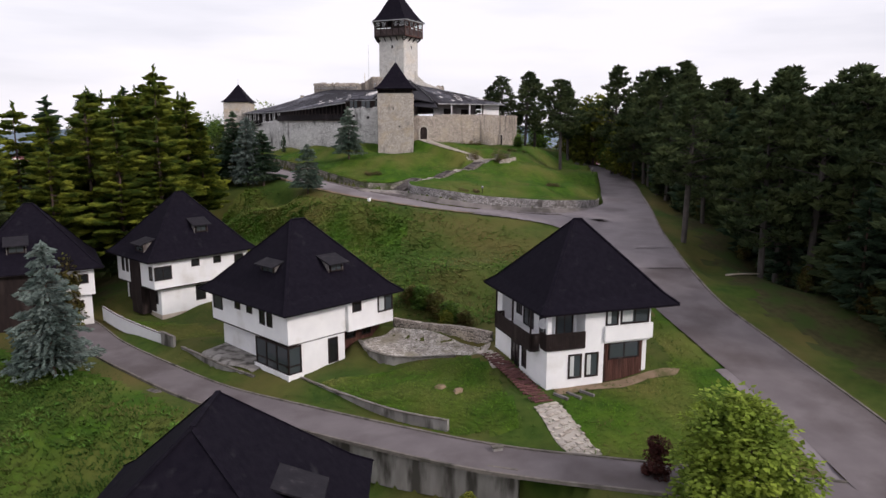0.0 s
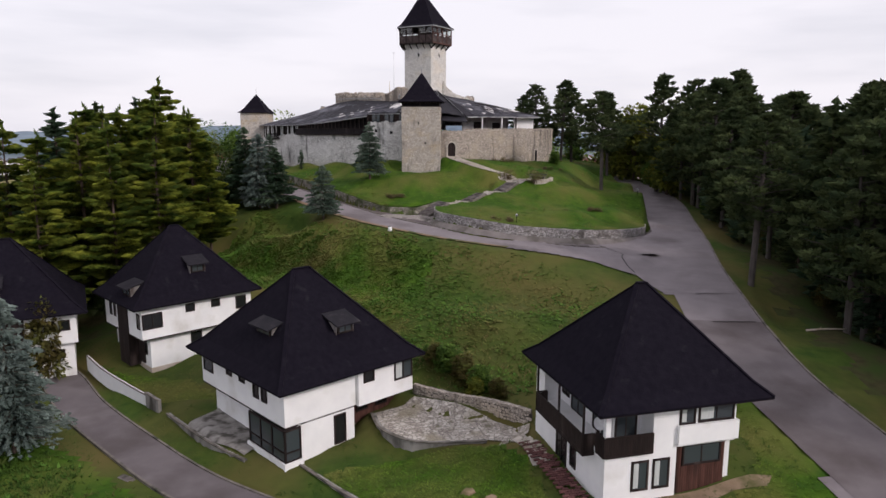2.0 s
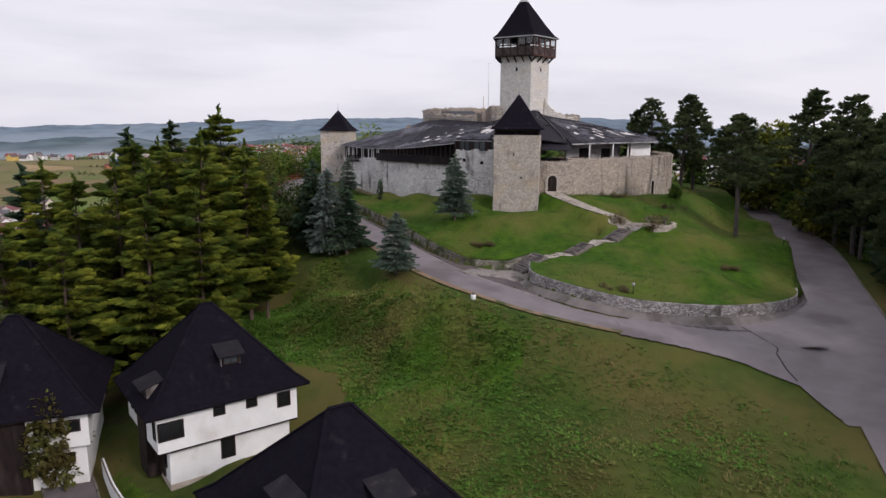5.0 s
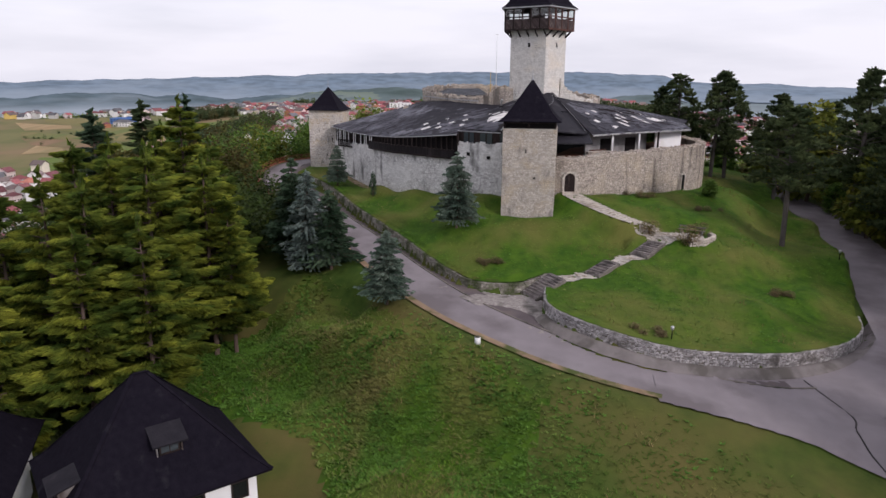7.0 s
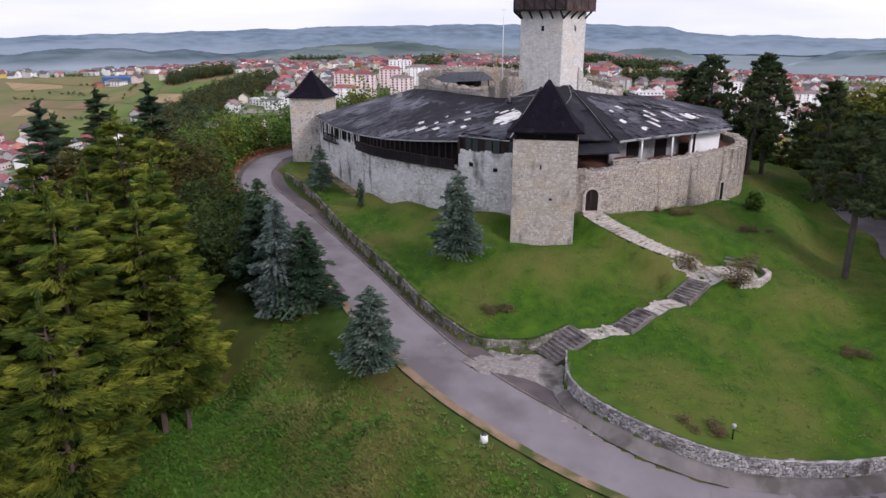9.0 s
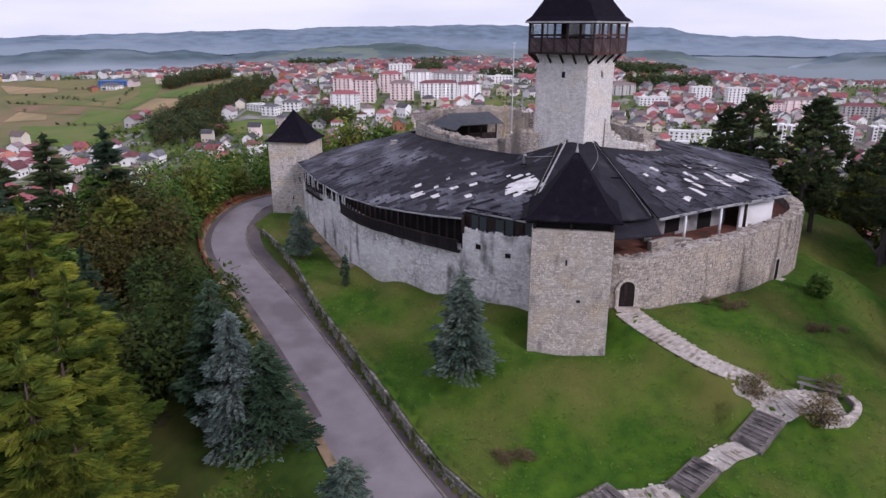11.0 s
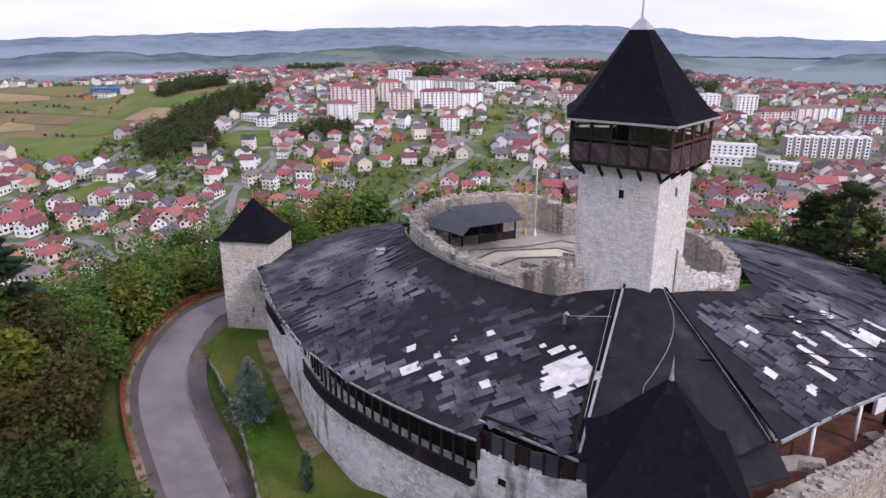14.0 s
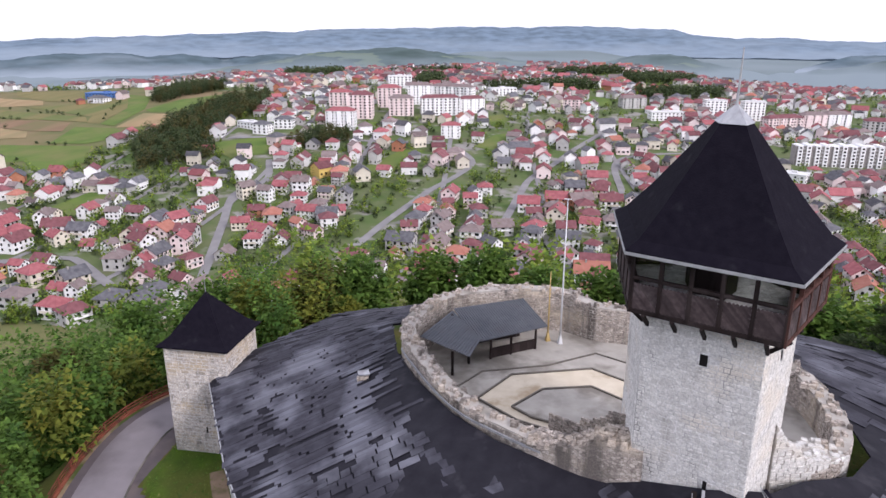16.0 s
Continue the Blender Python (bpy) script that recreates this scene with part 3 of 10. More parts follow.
def land(x, y):
    """Height of the ground at x, y (arrays)."""
    x, y = np.asarray(x, float), np.asarray(y, float)
    if y.size and y.min() > 205:
        return plain(x, y)
    hill = weighed(OUT_SPOTS, x, y)
    for line, half in ((CASTLE_ROAD, 4.3), (MAIN_ROAD, 4.0), (LOWER_ROAD, 2.2)):
        d, z = nearest(line, x, y)
        k = 1 - smooth01((d - half) / 2.6)
        hill = hill * (1 - k) + (z - 0.10) * k
    hill = np.where(within(MOUND_IN, x, y), weighed(IN_SPOTS, x, y, 1.9, 9.0), hill)
    for line, half, below in PATHS:
        d, z = nearest(line, x, y)
        k = 1 - smooth01((d - half) / 1.1)
        hill = hill * (1 - k) + (z - below) * k
    r = np.hypot(np.maximum(np.abs(x) - 10, 0), np.where(y > 20, (y - 20) * 1.0, np.maximum(-100 - y, 0)))
    k = smooth01((r - 52) / 130)
    return hill * (1 - k) + plain(x, y) * k


def drop(x, y):
    if y > 205:
        return float(plain(np.array(x), np.array(y)))
    return float(land(np.array([x]), np.array([y]))[0])


def steps_out(fine, far, first):
    out, s = list(fine), first
    while out[-1] < far:
        s = min(s * 1.12, 24) if out[-1] < 1500 else s * 1.15
        out.append(out[-1] + s)
    s = first
    while out[0] > -far:
        s = min(s * 1.12, 24) if out[0] > -1100 else s * 1.15
        out.insert(0, out[0] - s)
    return np.array(out)


gx = steps_out(np.arange(-54, 64, 0.72), 4900, 0.72)
gy = steps_out(np.concatenate([np.arange(-140, -96, 2.0), np.arange(-96, -40, 0.8), np.arange(-40, 62, 0.72)]), 4900, 0.72)
GX, GY = np.meshgrid(gx, gy)
GZ = land(GX, GY)
gv = np.stack([GX.ravel(), GY.ravel(), GZ.ravel()], 1)
nx = len(gx)
gf = [(j * nx + i, j * nx + i + 1, (j + 1) * nx + i + 1, (j + 1) * nx + i) for j in range(len(gy) - 1) for i in range(nx - 1)]
ground = new("ground", mesh_of("ground", gv.tolist(), gf, GRASS, smooth=True))

def pick(poly, lift, step, name, mat, label):
    """A paved patch that follows the ground inside a plan outline."""
    ring = []
    for p, q in zip(poly, list(poly[1:]) + [poly[0]]):
        n = max(1, int(math.hypot(q[0] - p[0], q[1] - p[1]) / step))
        ring += [Vector((p[0] + (q[0] - p[0]) * k / n, p[1] + (q[1] - p[1]) * k / n)) for k in range(n)]
    xs, ys = np.array([p[0] for p in poly]), np.array([p[1] for p in poly])
    X, Y = np.meshgrid(np.arange(xs.min(), xs.max() + step, step), np.arange(ys.min(), ys.max() + step, step))
    ok = within(np.array(poly), X, Y)
    pts = ring + [Vector((a, b)) for a, b in zip(X[ok].tolist(), Y[ok].tolist())]
    out = delaunay_2d_cdt(pts, [(k, (k + 1) % len(ring)) for k in range(len(ring))], [], 1, 1e-4)
    v = np.array([tuple(p) for p in out[0]])
    v = np.concatenate([v, (land(v[:, 0], v[:, 1]) + lift)[:, None]], 1)
    return tagged(new(name, mesh_of(name, v.tolist(), [tuple(f) for f in out[2]], mat, smooth=True)), label, "paving", kind="structure")


tagged(ground, "grassy hillside falling to a wide green valley", "ground", kind="structure")


def ribbon(line, left, right, lift, name, mat, label, rows=4, follow=False):
    """A strip along a line, from left to right of it, lying lift above it."""
    s = sides_of(line)
    v = []
    for k in range(rows + 1):
        off = left + (right - left) * k / rows
        p = line[:, :2] + s * off
        z = land(p[:, 0], p[:, 1]) if follow else line[:, 2]
        v += [(a, b, c + lift) for (a, b), c in zip(p, z)]
    n = len(line)
    f = [(k * n + i, (k + 1) * n + i, (k + 1) * n + i + 1, k * n + i + 1) for k in range(rows) for i in range(n - 1)]
    f = [q[::-1] for q in f] if left < right else f
    ob = new(name, mesh_of(name, v, f, mat, smooth=True))
    return tagged(ob, label, "road", kind="structure")


ribbon(CASTLE_ROAD, 2.7, -2.8, 0.035, "road_castle", ASPHALT, "worn grey asphalt lane climbing past the castle")
SEAM = int(np.argmin(np.abs(MAIN_ROAD[:, 1] + 53.6)))
ribbon(MAIN_ROAD[:SEAM + 1], 3.7, -3.7, 0.03, "road_main_lower", ASPHALT_OLD, "wide old dark asphalt road up the hill")
ribbon(MAIN_ROAD[SEAM:], 3.7, -3.7, 0.03, "road_main", ASPHALT, "wide worn grey asphalt road up the hill")
ribbon(LOWER_ROAD, 1.9, -1.9, 0.035, "road_lower", ASPHALT_OLD, "narrow asphalt lane between the white houses")
ribbon(CASTLE_ROAD[8:-15], -2.78, -3.6, 0.05, "verge_castle", SHOULDER, "sandy bare verge beside the castle lane", 2)
ribbon(CASTLE_ROAD[8:-6], 2.75, 4.7, 0.085, "gutter_castle", ASPHALT_DARK, "dark damp asphalt gutter strip by the kerb", 2)
ribbon(MAIN_ROAD[:78], 3.6, 4.7, 0.11, "verge_main", ASPHALT, "pale worn edge strip of the main road", 3, True)


def kerb(line, off, name, label, width=0.18, height=0.14):
    s = sides_of(line)
    b = Build()
    p = line[:, :2] + s * off
    z = line[:, 2]
    for i in range(len(line) - 1):
        b.beam((p[i][0], p[i][1], z[i] + height / 2 - 0.05), (p[i + 1][0], p[i + 1][1], z[i + 1] + height / 2 - 0.05), width, height + 0.1)
    ob = new(name, b.mesh(name, KERB))
    return tagged(ob, label, "kerb", kind="structure")


ribbon(CASTLE_ROAD[4:70], -1.95, -2.8, 0.045, "verge_lane_edge", ASPHALT_DARK, "dark worn outer edge of the castle lane", 2)
kerb(CASTLE_ROAD[6:-4], 2.75, "kerb_castle", "dark worn kerb along the castle lane")
kerb(MAIN_ROAD[10:], -3.8, "kerb_main", "dark worn kerb along the main road")
kerb(LOWER_ROAD, 2.0, "kerb_lower_a", "mossy kerb along the narrow lane")
kerb(LOWER_ROAD[:-8], -2.0, "kerb_lower_b", "mossy kerb along the narrow lane")
JUNCTION = [(13, -35.6), (18.6, -36.9), (24.4, -38.2), (28.4, -40.2), (30.4, -46), (38.2, -46), (41.2, -30), (42.6, -15), (39.5, -8.5), (37.6, -12.0), (35.4, -15.8), (31.6, -21.3), (26, -25.9), (20.5, -28.3), (15.3, -29.3), (13, -30.5)]
pick(JUNCTION, 0.155, 0.4, "road_junction", ASPHALT, "worn asphalt road fork below the castle mound")

# ---------------------------------------------------------------- hills on the horizon
def hills_mat(name, mist, wood, z0, z1, glow, clearing=None):
    """Wooded hills as a distant backdrop: haze is painted as glow, mistier low down."""
    m = bpy.data.materials.new(name)
    m.use_nodes = True
    n, l = m.node_tree.nodes, m.node_tree.links
    p = n["Principled BSDF"]
    p.inputs["Roughness"].default_value = 1.0
    p.inputs["Specular IOR Level"].default_value = 0.0
    geo = n.new("ShaderNodeNewGeometry")
    sep = n.new("ShaderNodeSeparateXYZ")
    l.new(geo.outputs["Position"], sep.inputs[0])

    def noise_of(scale, detail):
        mp = n.new("ShaderNodeMapping")
        mp.inputs["Scale"].default_value = scale
        l.new(geo.outputs["Position"], mp.inputs["Vector"])
        t = n.new("ShaderNodeTexNoise")
        t.inputs["Scale"].default_value, t.inputs["Detail"].default_value = 1.0, detail
        l.new(mp.outputs[0], t.inputs["Vector"])
        return t.outputs["Fac"]

    def ramp(fac, lo, hi, a=0.0, b=1.0):
        r = n.new("ShaderNodeMapRange")
        for key, v in (("From Min", lo), ("From Max", hi), ("To Min", a), ("To Max", b)):
            r.inputs[key].default_value = v
        l.new(fac, r.inputs["Value"])
        return r.outputs[0]

    def mix(fac, x, y):
        q = n.new("ShaderNodeMix")
        q.data_type = "RGBA"
        l.new(fac, q.inputs["Factor"])
        for key, v in (("A", x), ("B", y)):
            if isinstance(v, tuple):
                q.inputs[key].default_value = (*v, 1)
            else:
                l.new(v, q.inputs[key])
        return q.outputs["Result"]
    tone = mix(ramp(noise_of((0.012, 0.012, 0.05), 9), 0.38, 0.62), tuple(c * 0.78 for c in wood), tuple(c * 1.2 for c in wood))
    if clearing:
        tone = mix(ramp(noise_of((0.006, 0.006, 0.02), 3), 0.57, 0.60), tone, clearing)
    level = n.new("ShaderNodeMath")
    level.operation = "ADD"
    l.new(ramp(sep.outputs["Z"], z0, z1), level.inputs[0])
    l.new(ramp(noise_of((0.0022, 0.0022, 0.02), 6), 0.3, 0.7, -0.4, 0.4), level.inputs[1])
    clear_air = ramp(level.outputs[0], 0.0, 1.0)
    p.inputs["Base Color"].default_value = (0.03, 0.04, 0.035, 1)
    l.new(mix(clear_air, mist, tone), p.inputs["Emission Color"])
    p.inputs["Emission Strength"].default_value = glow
    return m


def hill_range(name, dist, base, crest_at, seed, mat, depth, rough, label):
    """A long ridge round the valley; crest_at: pairs of bearing (degrees left of +y) and height of its crest."""
    cols, rows = 720, 12
    a0, a1 = crest_at[0][0], crest_at[-1][0]
    knots, tops = [q[0] for q in crest_at], [q[1] for q in crest_at]
    v = []
    for j in range(rows + 1):
        t = j / rows
        for i in range(cols + 1):
            deg = a0 + (a1 - a0) * i / cols
            a = radians(deg)
            top = float(np.interp(deg, knots, tops)) + rough * noise.fractal(Vector((a * 14, seed, 0)), 0.9, 2.1, 6) + rough * 0.55 * noise.noise(Vector((a * 52, seed + 5, 0))) + rough * 0.22 * noise.noise(Vector((a * 190, seed + 9, 0)))
            d = dist - depth / 2 + depth * t + 90 * noise.noise(Vector((a * 9, t * 3, seed)))
            z = base + (top - base) * math.sin(math.pi * min(1, t + 0.02) * 0.5) ** 1.3 + 9 * noise.noise(Vector((a * 40, t * 6, seed))) * (1 - t)
            v.append((-d * math.sin(a), d * math.cos(a), z))
    w = cols + 1
    f = [(j * w + i, j * w + i + 1, (j + 1) * w + i + 1, (j + 1) * w + i)[::-1] for j in range(rows) for i in range(cols)]
    return tagged(new(name, mesh_of(name, v, f, mat, smooth=True)), label, "hills", kind="structure")


# Mist and blue air are painted into these glowing hill colours
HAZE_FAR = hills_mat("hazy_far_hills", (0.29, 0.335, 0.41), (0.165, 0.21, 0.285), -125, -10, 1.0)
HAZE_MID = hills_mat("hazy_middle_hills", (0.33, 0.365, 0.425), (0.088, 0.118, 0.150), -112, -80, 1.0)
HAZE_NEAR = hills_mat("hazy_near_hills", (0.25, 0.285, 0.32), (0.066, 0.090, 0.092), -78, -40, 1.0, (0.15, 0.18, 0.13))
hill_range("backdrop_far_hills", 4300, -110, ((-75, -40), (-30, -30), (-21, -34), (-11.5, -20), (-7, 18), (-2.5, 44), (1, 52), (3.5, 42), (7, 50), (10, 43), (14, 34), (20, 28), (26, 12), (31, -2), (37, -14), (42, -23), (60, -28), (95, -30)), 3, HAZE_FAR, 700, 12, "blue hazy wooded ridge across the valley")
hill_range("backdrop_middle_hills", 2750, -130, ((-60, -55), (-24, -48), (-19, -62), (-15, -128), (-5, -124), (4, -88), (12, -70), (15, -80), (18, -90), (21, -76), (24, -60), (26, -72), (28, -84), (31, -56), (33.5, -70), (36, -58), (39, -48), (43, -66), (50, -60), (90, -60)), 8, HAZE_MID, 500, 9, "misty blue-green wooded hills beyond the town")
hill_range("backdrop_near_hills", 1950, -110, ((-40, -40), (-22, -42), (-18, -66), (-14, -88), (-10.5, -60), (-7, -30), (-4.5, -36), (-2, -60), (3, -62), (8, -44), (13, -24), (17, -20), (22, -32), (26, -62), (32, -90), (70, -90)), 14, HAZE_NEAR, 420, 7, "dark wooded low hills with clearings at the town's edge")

# ---------------------------------------------------------------- castle
def along(line, s):
    """Point and direction at length s of a plan line."""
    for i in range(len(line) - 1):
        a, b = np.array(line[i][:2]), np.array(line[i + 1][:2])
        k = np.linalg.norm(b - a)
        if s <= k or i == len(line) - 2:
            return a + (b - a) * (s / k), (b - a) / k
        s -= k


def length(line):
    return sum(math.hypot(line[i + 1][0] - line[i][0], line[i + 1][1] - line[i][1]) for i in range(len(line) - 1))


def masonry(line, foot, head, rng, course=(0.2, 0.34), long=(0.3, 0.7), proud=0.05, holes=()):
    """Stones in courses on the right-hand side of a plan line; foot and head give heights along it; holes: (s0, s1, z0, z1) left free."""
    b = Build()
    total = length(line)
    z = min(foot(s) for s in np.linspace(0, total, 30)) - 0.1
    top = max(head(s) for s in np.linspace(0, total, 60))
    while z < top:
        h = rng.uniform(*course)
        s = -rng.uniform(0, long[0])
        while s < total:
            w = rng.uniform(*long)
            s0, s1 = max(s, 0) + 0.012, min(s + w, total) - 0.012
            s += w
            if s1 - s0 < 0.06:
                continue
            mid = (s0 + s1) / 2
            if z + h < foot(mid) or z + h * 0.6 > head(mid):
                continue
            if any(s1 > p and s0 < q and z + h > r and z < t for p, q, r, t in holes):
                continue
            (a, _), (c, _) = along(line, s0), along(line, s1)
            d = (c - a) / (np.linalg.norm(c - a) + 1e-9)
            n = np.array([d[1], -d[0]])
            o = rng.uniform(0.012, proud)
            j = [rng.uniform(-0.02, 0.02) for _ in range(8)]
            q0, q1, i0, i1 = a + n * o, c + n * o, a - n * 0.05, c - n * 0.05
            b.add([(i0[0], i0[1], z + .01), (i1[0], i1[1], z + .01), (i1[0], i1[1], z + h - .01), (i0[0], i0[1], z + h - .01),
                   (q0[0] + d[0] * .02, q0[1] + d[1] * .02, z + .03 + j[0]), (q1[0] - d[0] * .02, q1[1] - d[1] * .02, z + .03 + j[1]),
                   (q1[0] - d[0] * .02, q1[1] - d[1] * .02, z + h - .03 + j[2]), (q0[0] + d[0] * .02, q0[1] + d[1] * .02, z + h - .03 + j[3])],
                  [(4, 5, 6, 7), (0, 1, 5, 4), (1, 2, 6, 5), (2, 3, 7, 6), (3, 0, 4, 7)])
        z += h
    return b


def wall_body(line, thick, foot, head, step=0.8):
    """The core of a wall: outer face on the line, thickness to its left, uneven top."""
    b = Build()
    n = max(2, int(length(line) / step))
    rows = []
    for k in range(n + 1):
        s = length(line) * k / n
        p, d = along(line, s)
        if 0 < k < n:
            d0, d1 = along(line, s - 0.3)[1], along(line, s + 0.3)[1]
            d = (d0 + d1) / np.linalg.norm(d0 + d1)
        m = np.array([-d[1], d[0]])
        q = p + m * thick
        rows.append([(p[0], p[1], foot(s)), (p[0], p[1], head(s)), (q[0], q[1], head(s)), (q[0], q[1], foot(s))])
    v = [q for r in rows for q in r]
    f = []
    for k in range(n):
        for i in range(4):
            f.append((k * 4 + i, k * 4 + (i + 1) % 4, k * 4 + 4 + (i + 1) % 4, k * 4 + 4 + i)[::-1])
    f += [(0, 1, 2, 3), (n * 4 + 3, n * 4 + 2, n * 4 + 1, n * 4)]
    b.add(v, f)
    return b


def tented(b, outline, z, apex, cap=1.0, steps=((0.0, 0.0), (0.12, 0.055), (0.3, 0.2), (1.0, 1.0)), mat=0, rim=0.12):
    """A steep roof over an outline, with a slight flare at the eaves."""
    n = len(outline)
    rings = [[(x, y, z - rim) for x, y in outline]]
    for k, h in steps:
        k *= cap
        rings.append([(x + (apex[0] - x) * k, y + (apex[1] - y) * k, z + (apex[2] - z) * h * cap) for x, y in outline])
    v = [p for r in rings for p in r]
    f = [(k * n + i, k * n + (i + 1) % n, (k + 1) * n + (i + 1) % n, (k + 1) * n + i) for k in range(len(rings) - 1) for i in range(n)]
    f.append(tuple(range(n))[::-1])
    f.append(tuple(range((len(rings) - 1) * n, len(rings) * n)))
    b.add(v, f, mat)
    return rings[-1]


def grown(outline, by):
    """The outline moved outwards."""
    n = len(outline)
    out = []
    for i in range(n):
        p, q, r = (np.array(outline[(i + k) % n], float) for k in (-1, 0, 1))
        a, c = (q - p) / np.linalg.norm(q - p), (r - q) / np.linalg.norm(r - q)
        na, nc = np.array([a[1], -a[0]]), np.array([c[1], -c[0]])
        m = (na + nc) / np.linalg.norm(na + nc)
        out.append(tuple(q + m * by / max(0.35, m @ na)))
    return out


rng = random.Random(7)


def flat(h):
    return lambda s: h


# gate tower
gate = thing("gate_tower", "square limestone gate tower with a steep dark shingled roof", "tower")
G = [(-3.5, -0.1), (3.2, -0.1), (3.2, 6.6), (-3.5, 6.6)]
part("core", Build().prism(G, -0.6, 12.0).mesh("core", MORTAR), gate)
for i in range(4):
    side = [G[i], G[(i + 1) % 4]]
    holes = [(4.0, 4.3, 5.6, 5.85), (2.9, 3.05, 8.9, 9.4)] if i == 0 else []
    part("stonework", masonry(side, flat(-0.2), flat(12.02), rng, (0.15, 0.27), (0.2, 0.5), 0.05, holes=holes).mesh("stonework", STONE_GATE), gate, "squared pale limestone blocks", kind="stuff")
# No holes are cut: near-black slabs paint the shade of the openings
b = Build()
for x0, x1, z0, z1 in ((0.5, 0.8, 5.6, 5.85), (-0.6, -0.45, 8.9, 9.4)):
    b.box(x0, -0.112, z0, x1, -0.07, z1)
part_each("opening", b, DARKNESS, gate)
band = Build()
for a, c in ((-3.45, -3.2), (-0.4, -0.15), (2.9, 3.15)):
    band.box(a, -0.08, 12.0, c, 0.2, 12.8)
    band.box(a, 6.3, 12.0, c, 6.58, 12.8)
band.box(-3.45, -0.08, 12.62, 3.15, 0.2, 12.85)
for x in (-3.45, 2.95):
    band.box(x, 0.3, 12.0, x + 0.2, 6.1, 12.85)
part("timber_band", band.mesh("timber_band", WOOD), gate, "dark timber posts under the roof")
# Solid near-black box: shade between the posts is put into its colour
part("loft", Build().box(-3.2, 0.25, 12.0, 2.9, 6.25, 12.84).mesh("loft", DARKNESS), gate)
b = Build()
tented(b, grown(G, 0.62), 12.95, (-0.15, 3.3, 18.15))
part("roof", b.mesh("roof", SHINGLE), gate, "steep dark shingled pyramid roof")
part("finial", Build().tube([(-0.15, 3.3, 17.9), (-0.15, 3.3, 18.4), (-0.15, 3.3, 19.3)], [0.16, 0.07, 0.02], 8).mesh("finial", ZINC), gate, "grey zinc spike")

# corner tower at the far end of the curtain wall
corner = thing("corner_tower", "slender pale corner tower with a dark pyramid roof", "tower")
C = [(-44.9, 39.5), (-38.8, 39.5), (-38.8, 45.6), (-44.9, 45.6)]
part("core", Build().prism(C, -1.5, 11.8).mesh("core", MORTAR_PALE), corner)
for i in range(4):
    part("stonework", masonry([C[i], C[(i + 1) % 4]], flat(-0.6), flat(11.8), rng, (0.25, 0.4), (0.4, 0.9), 0.035).mesh("stonework", STONE_GATE), corner, "pale limestone blocks", kind="stuff")
# Near-black slabs on the face, painted as shaded openings
b = Build()
for x0, x1, z0, z1 in ((-40.3, -40.15, 6.0, 6.7), (-41.5, -41.35, 3.2, 3.8)):
    b.box(x0, 39.45, z0, x1, 39.5, z1)
part_each("opening", b, DARKNESS, corner)
b = Build()
tented(b, grown(C, 0.45), 12.0, (-41.85, 42.55, 16.3))
part("roof", b.mesh("roof", SHINGLE), corner, "dark shingled pyramid roof")
part("finial", Build().tube([(-41.85, 42.55, 16.0), (-41.85, 42.55, 17.9)], [0.05, 0.015], 6).mesh("finial", ZINC), corner, "thin metal spike")

# curtain walls (outer face to the right of each line)
WALL_W = [tuple(p) for p in spline([(-39.85, 39.60), (-37.08, 34.88), (-29.86, 24.76), (-24.00, 16.58), (-17.52, 11.58), (-10.59, 7.69)], 1.0)]
WALL_G = [(-10.62, 7.83), (-6.89, 5.88), (-3.35, 5.08)]
WALL_E = [tuple(p) for p in spline([(3.25, 5.64), (5.76, 5.91), (10.47, 9.16), (15.91, 13.73), (21.43, 19.77), (24.96, 24.47), (26.52, 28.58), (26.72, 35.08), (24.25, 43.36)], 1.0)]


def ragged(base, amount, seed, freq=1.1):
    return lambda s: base(s) + amount * noise.noise(Vector((s * freq, seed, 0.3)))


lw, le = length(WALL_W), length(WALL_E)
west = thing("wall_west", "pale weathered curtain wall stained dark, below timber galleries", "wall", kind="structure")
head_w = ragged(lambda s: 6.2 + 1.1 * smooth01(s / lw * 1.6), 0.1, 1)
part("core", wall_body(WALL_W, 1.3, flat(-1.0), head_w).mesh("core", MORTAR_PALE), west)
part("stonework", masonry(WALL_W, lambda s: -0.3 + 3 * s / lw, head_w, rng, (0.22, 0.4), (0.3, 0.9), 0.045,
                          holes=[(lw - 9.5, lw - 9.2, 4.9, 5.4), (lw - 14, lw - 13.75, 5.2, 5.6)]).mesh("stonework", STONE_WALL), west, "rough pale limestone, partly rendered", kind="stuff")
gatewall = thing("wall_gate", "short pale curtain wall beside the gate tower", "wall", kind="structure")
head_g = ragged(flat(9.4), 0.18, 2)
lg = length(WALL_G)
part("core", wall_body(WALL_G, 1.2, flat(-0.5), head_g).mesh("core", MORTAR_PALE), gatewall)
part("stonework", masonry(WALL_G, flat(2.0), head_g, rng, (0.22, 0.38), (0.3, 0.8), 0.05, holes=[(1.6, 2.2, 7.6, 8.1), (4.9, 5.45, 7.3, 7.75)]).mesh("stonework", STONE_WALL), gatewall, "rough pale limestone", kind="stuff")
# Loopholes are near-black quads, their inner shade painted on the wall
b = Build()
for s0, s1, z0, z1 in ((1.6, 2.2, 7.6, 8.1), (4.9, 5.45, 7.3, 7.75)):
    (a, d), (c, _) = along(WALL_G, s0), along(WALL_G, s1)
    n = np.array([d[1], -d[0]]) * 0.015
    b.add([(a[0] + n[0], a[1] + n[1], z0), (c[0] + n[0], c[1] + n[1], z0), (c[0] + n[0], c[1] + n[1], z1), (a[0] + n[0], a[1] + n[1], z1)], [(0, 1, 2, 3)])
part_each("opening", b, DARKNESS, gatewall, "small dark square loophole")
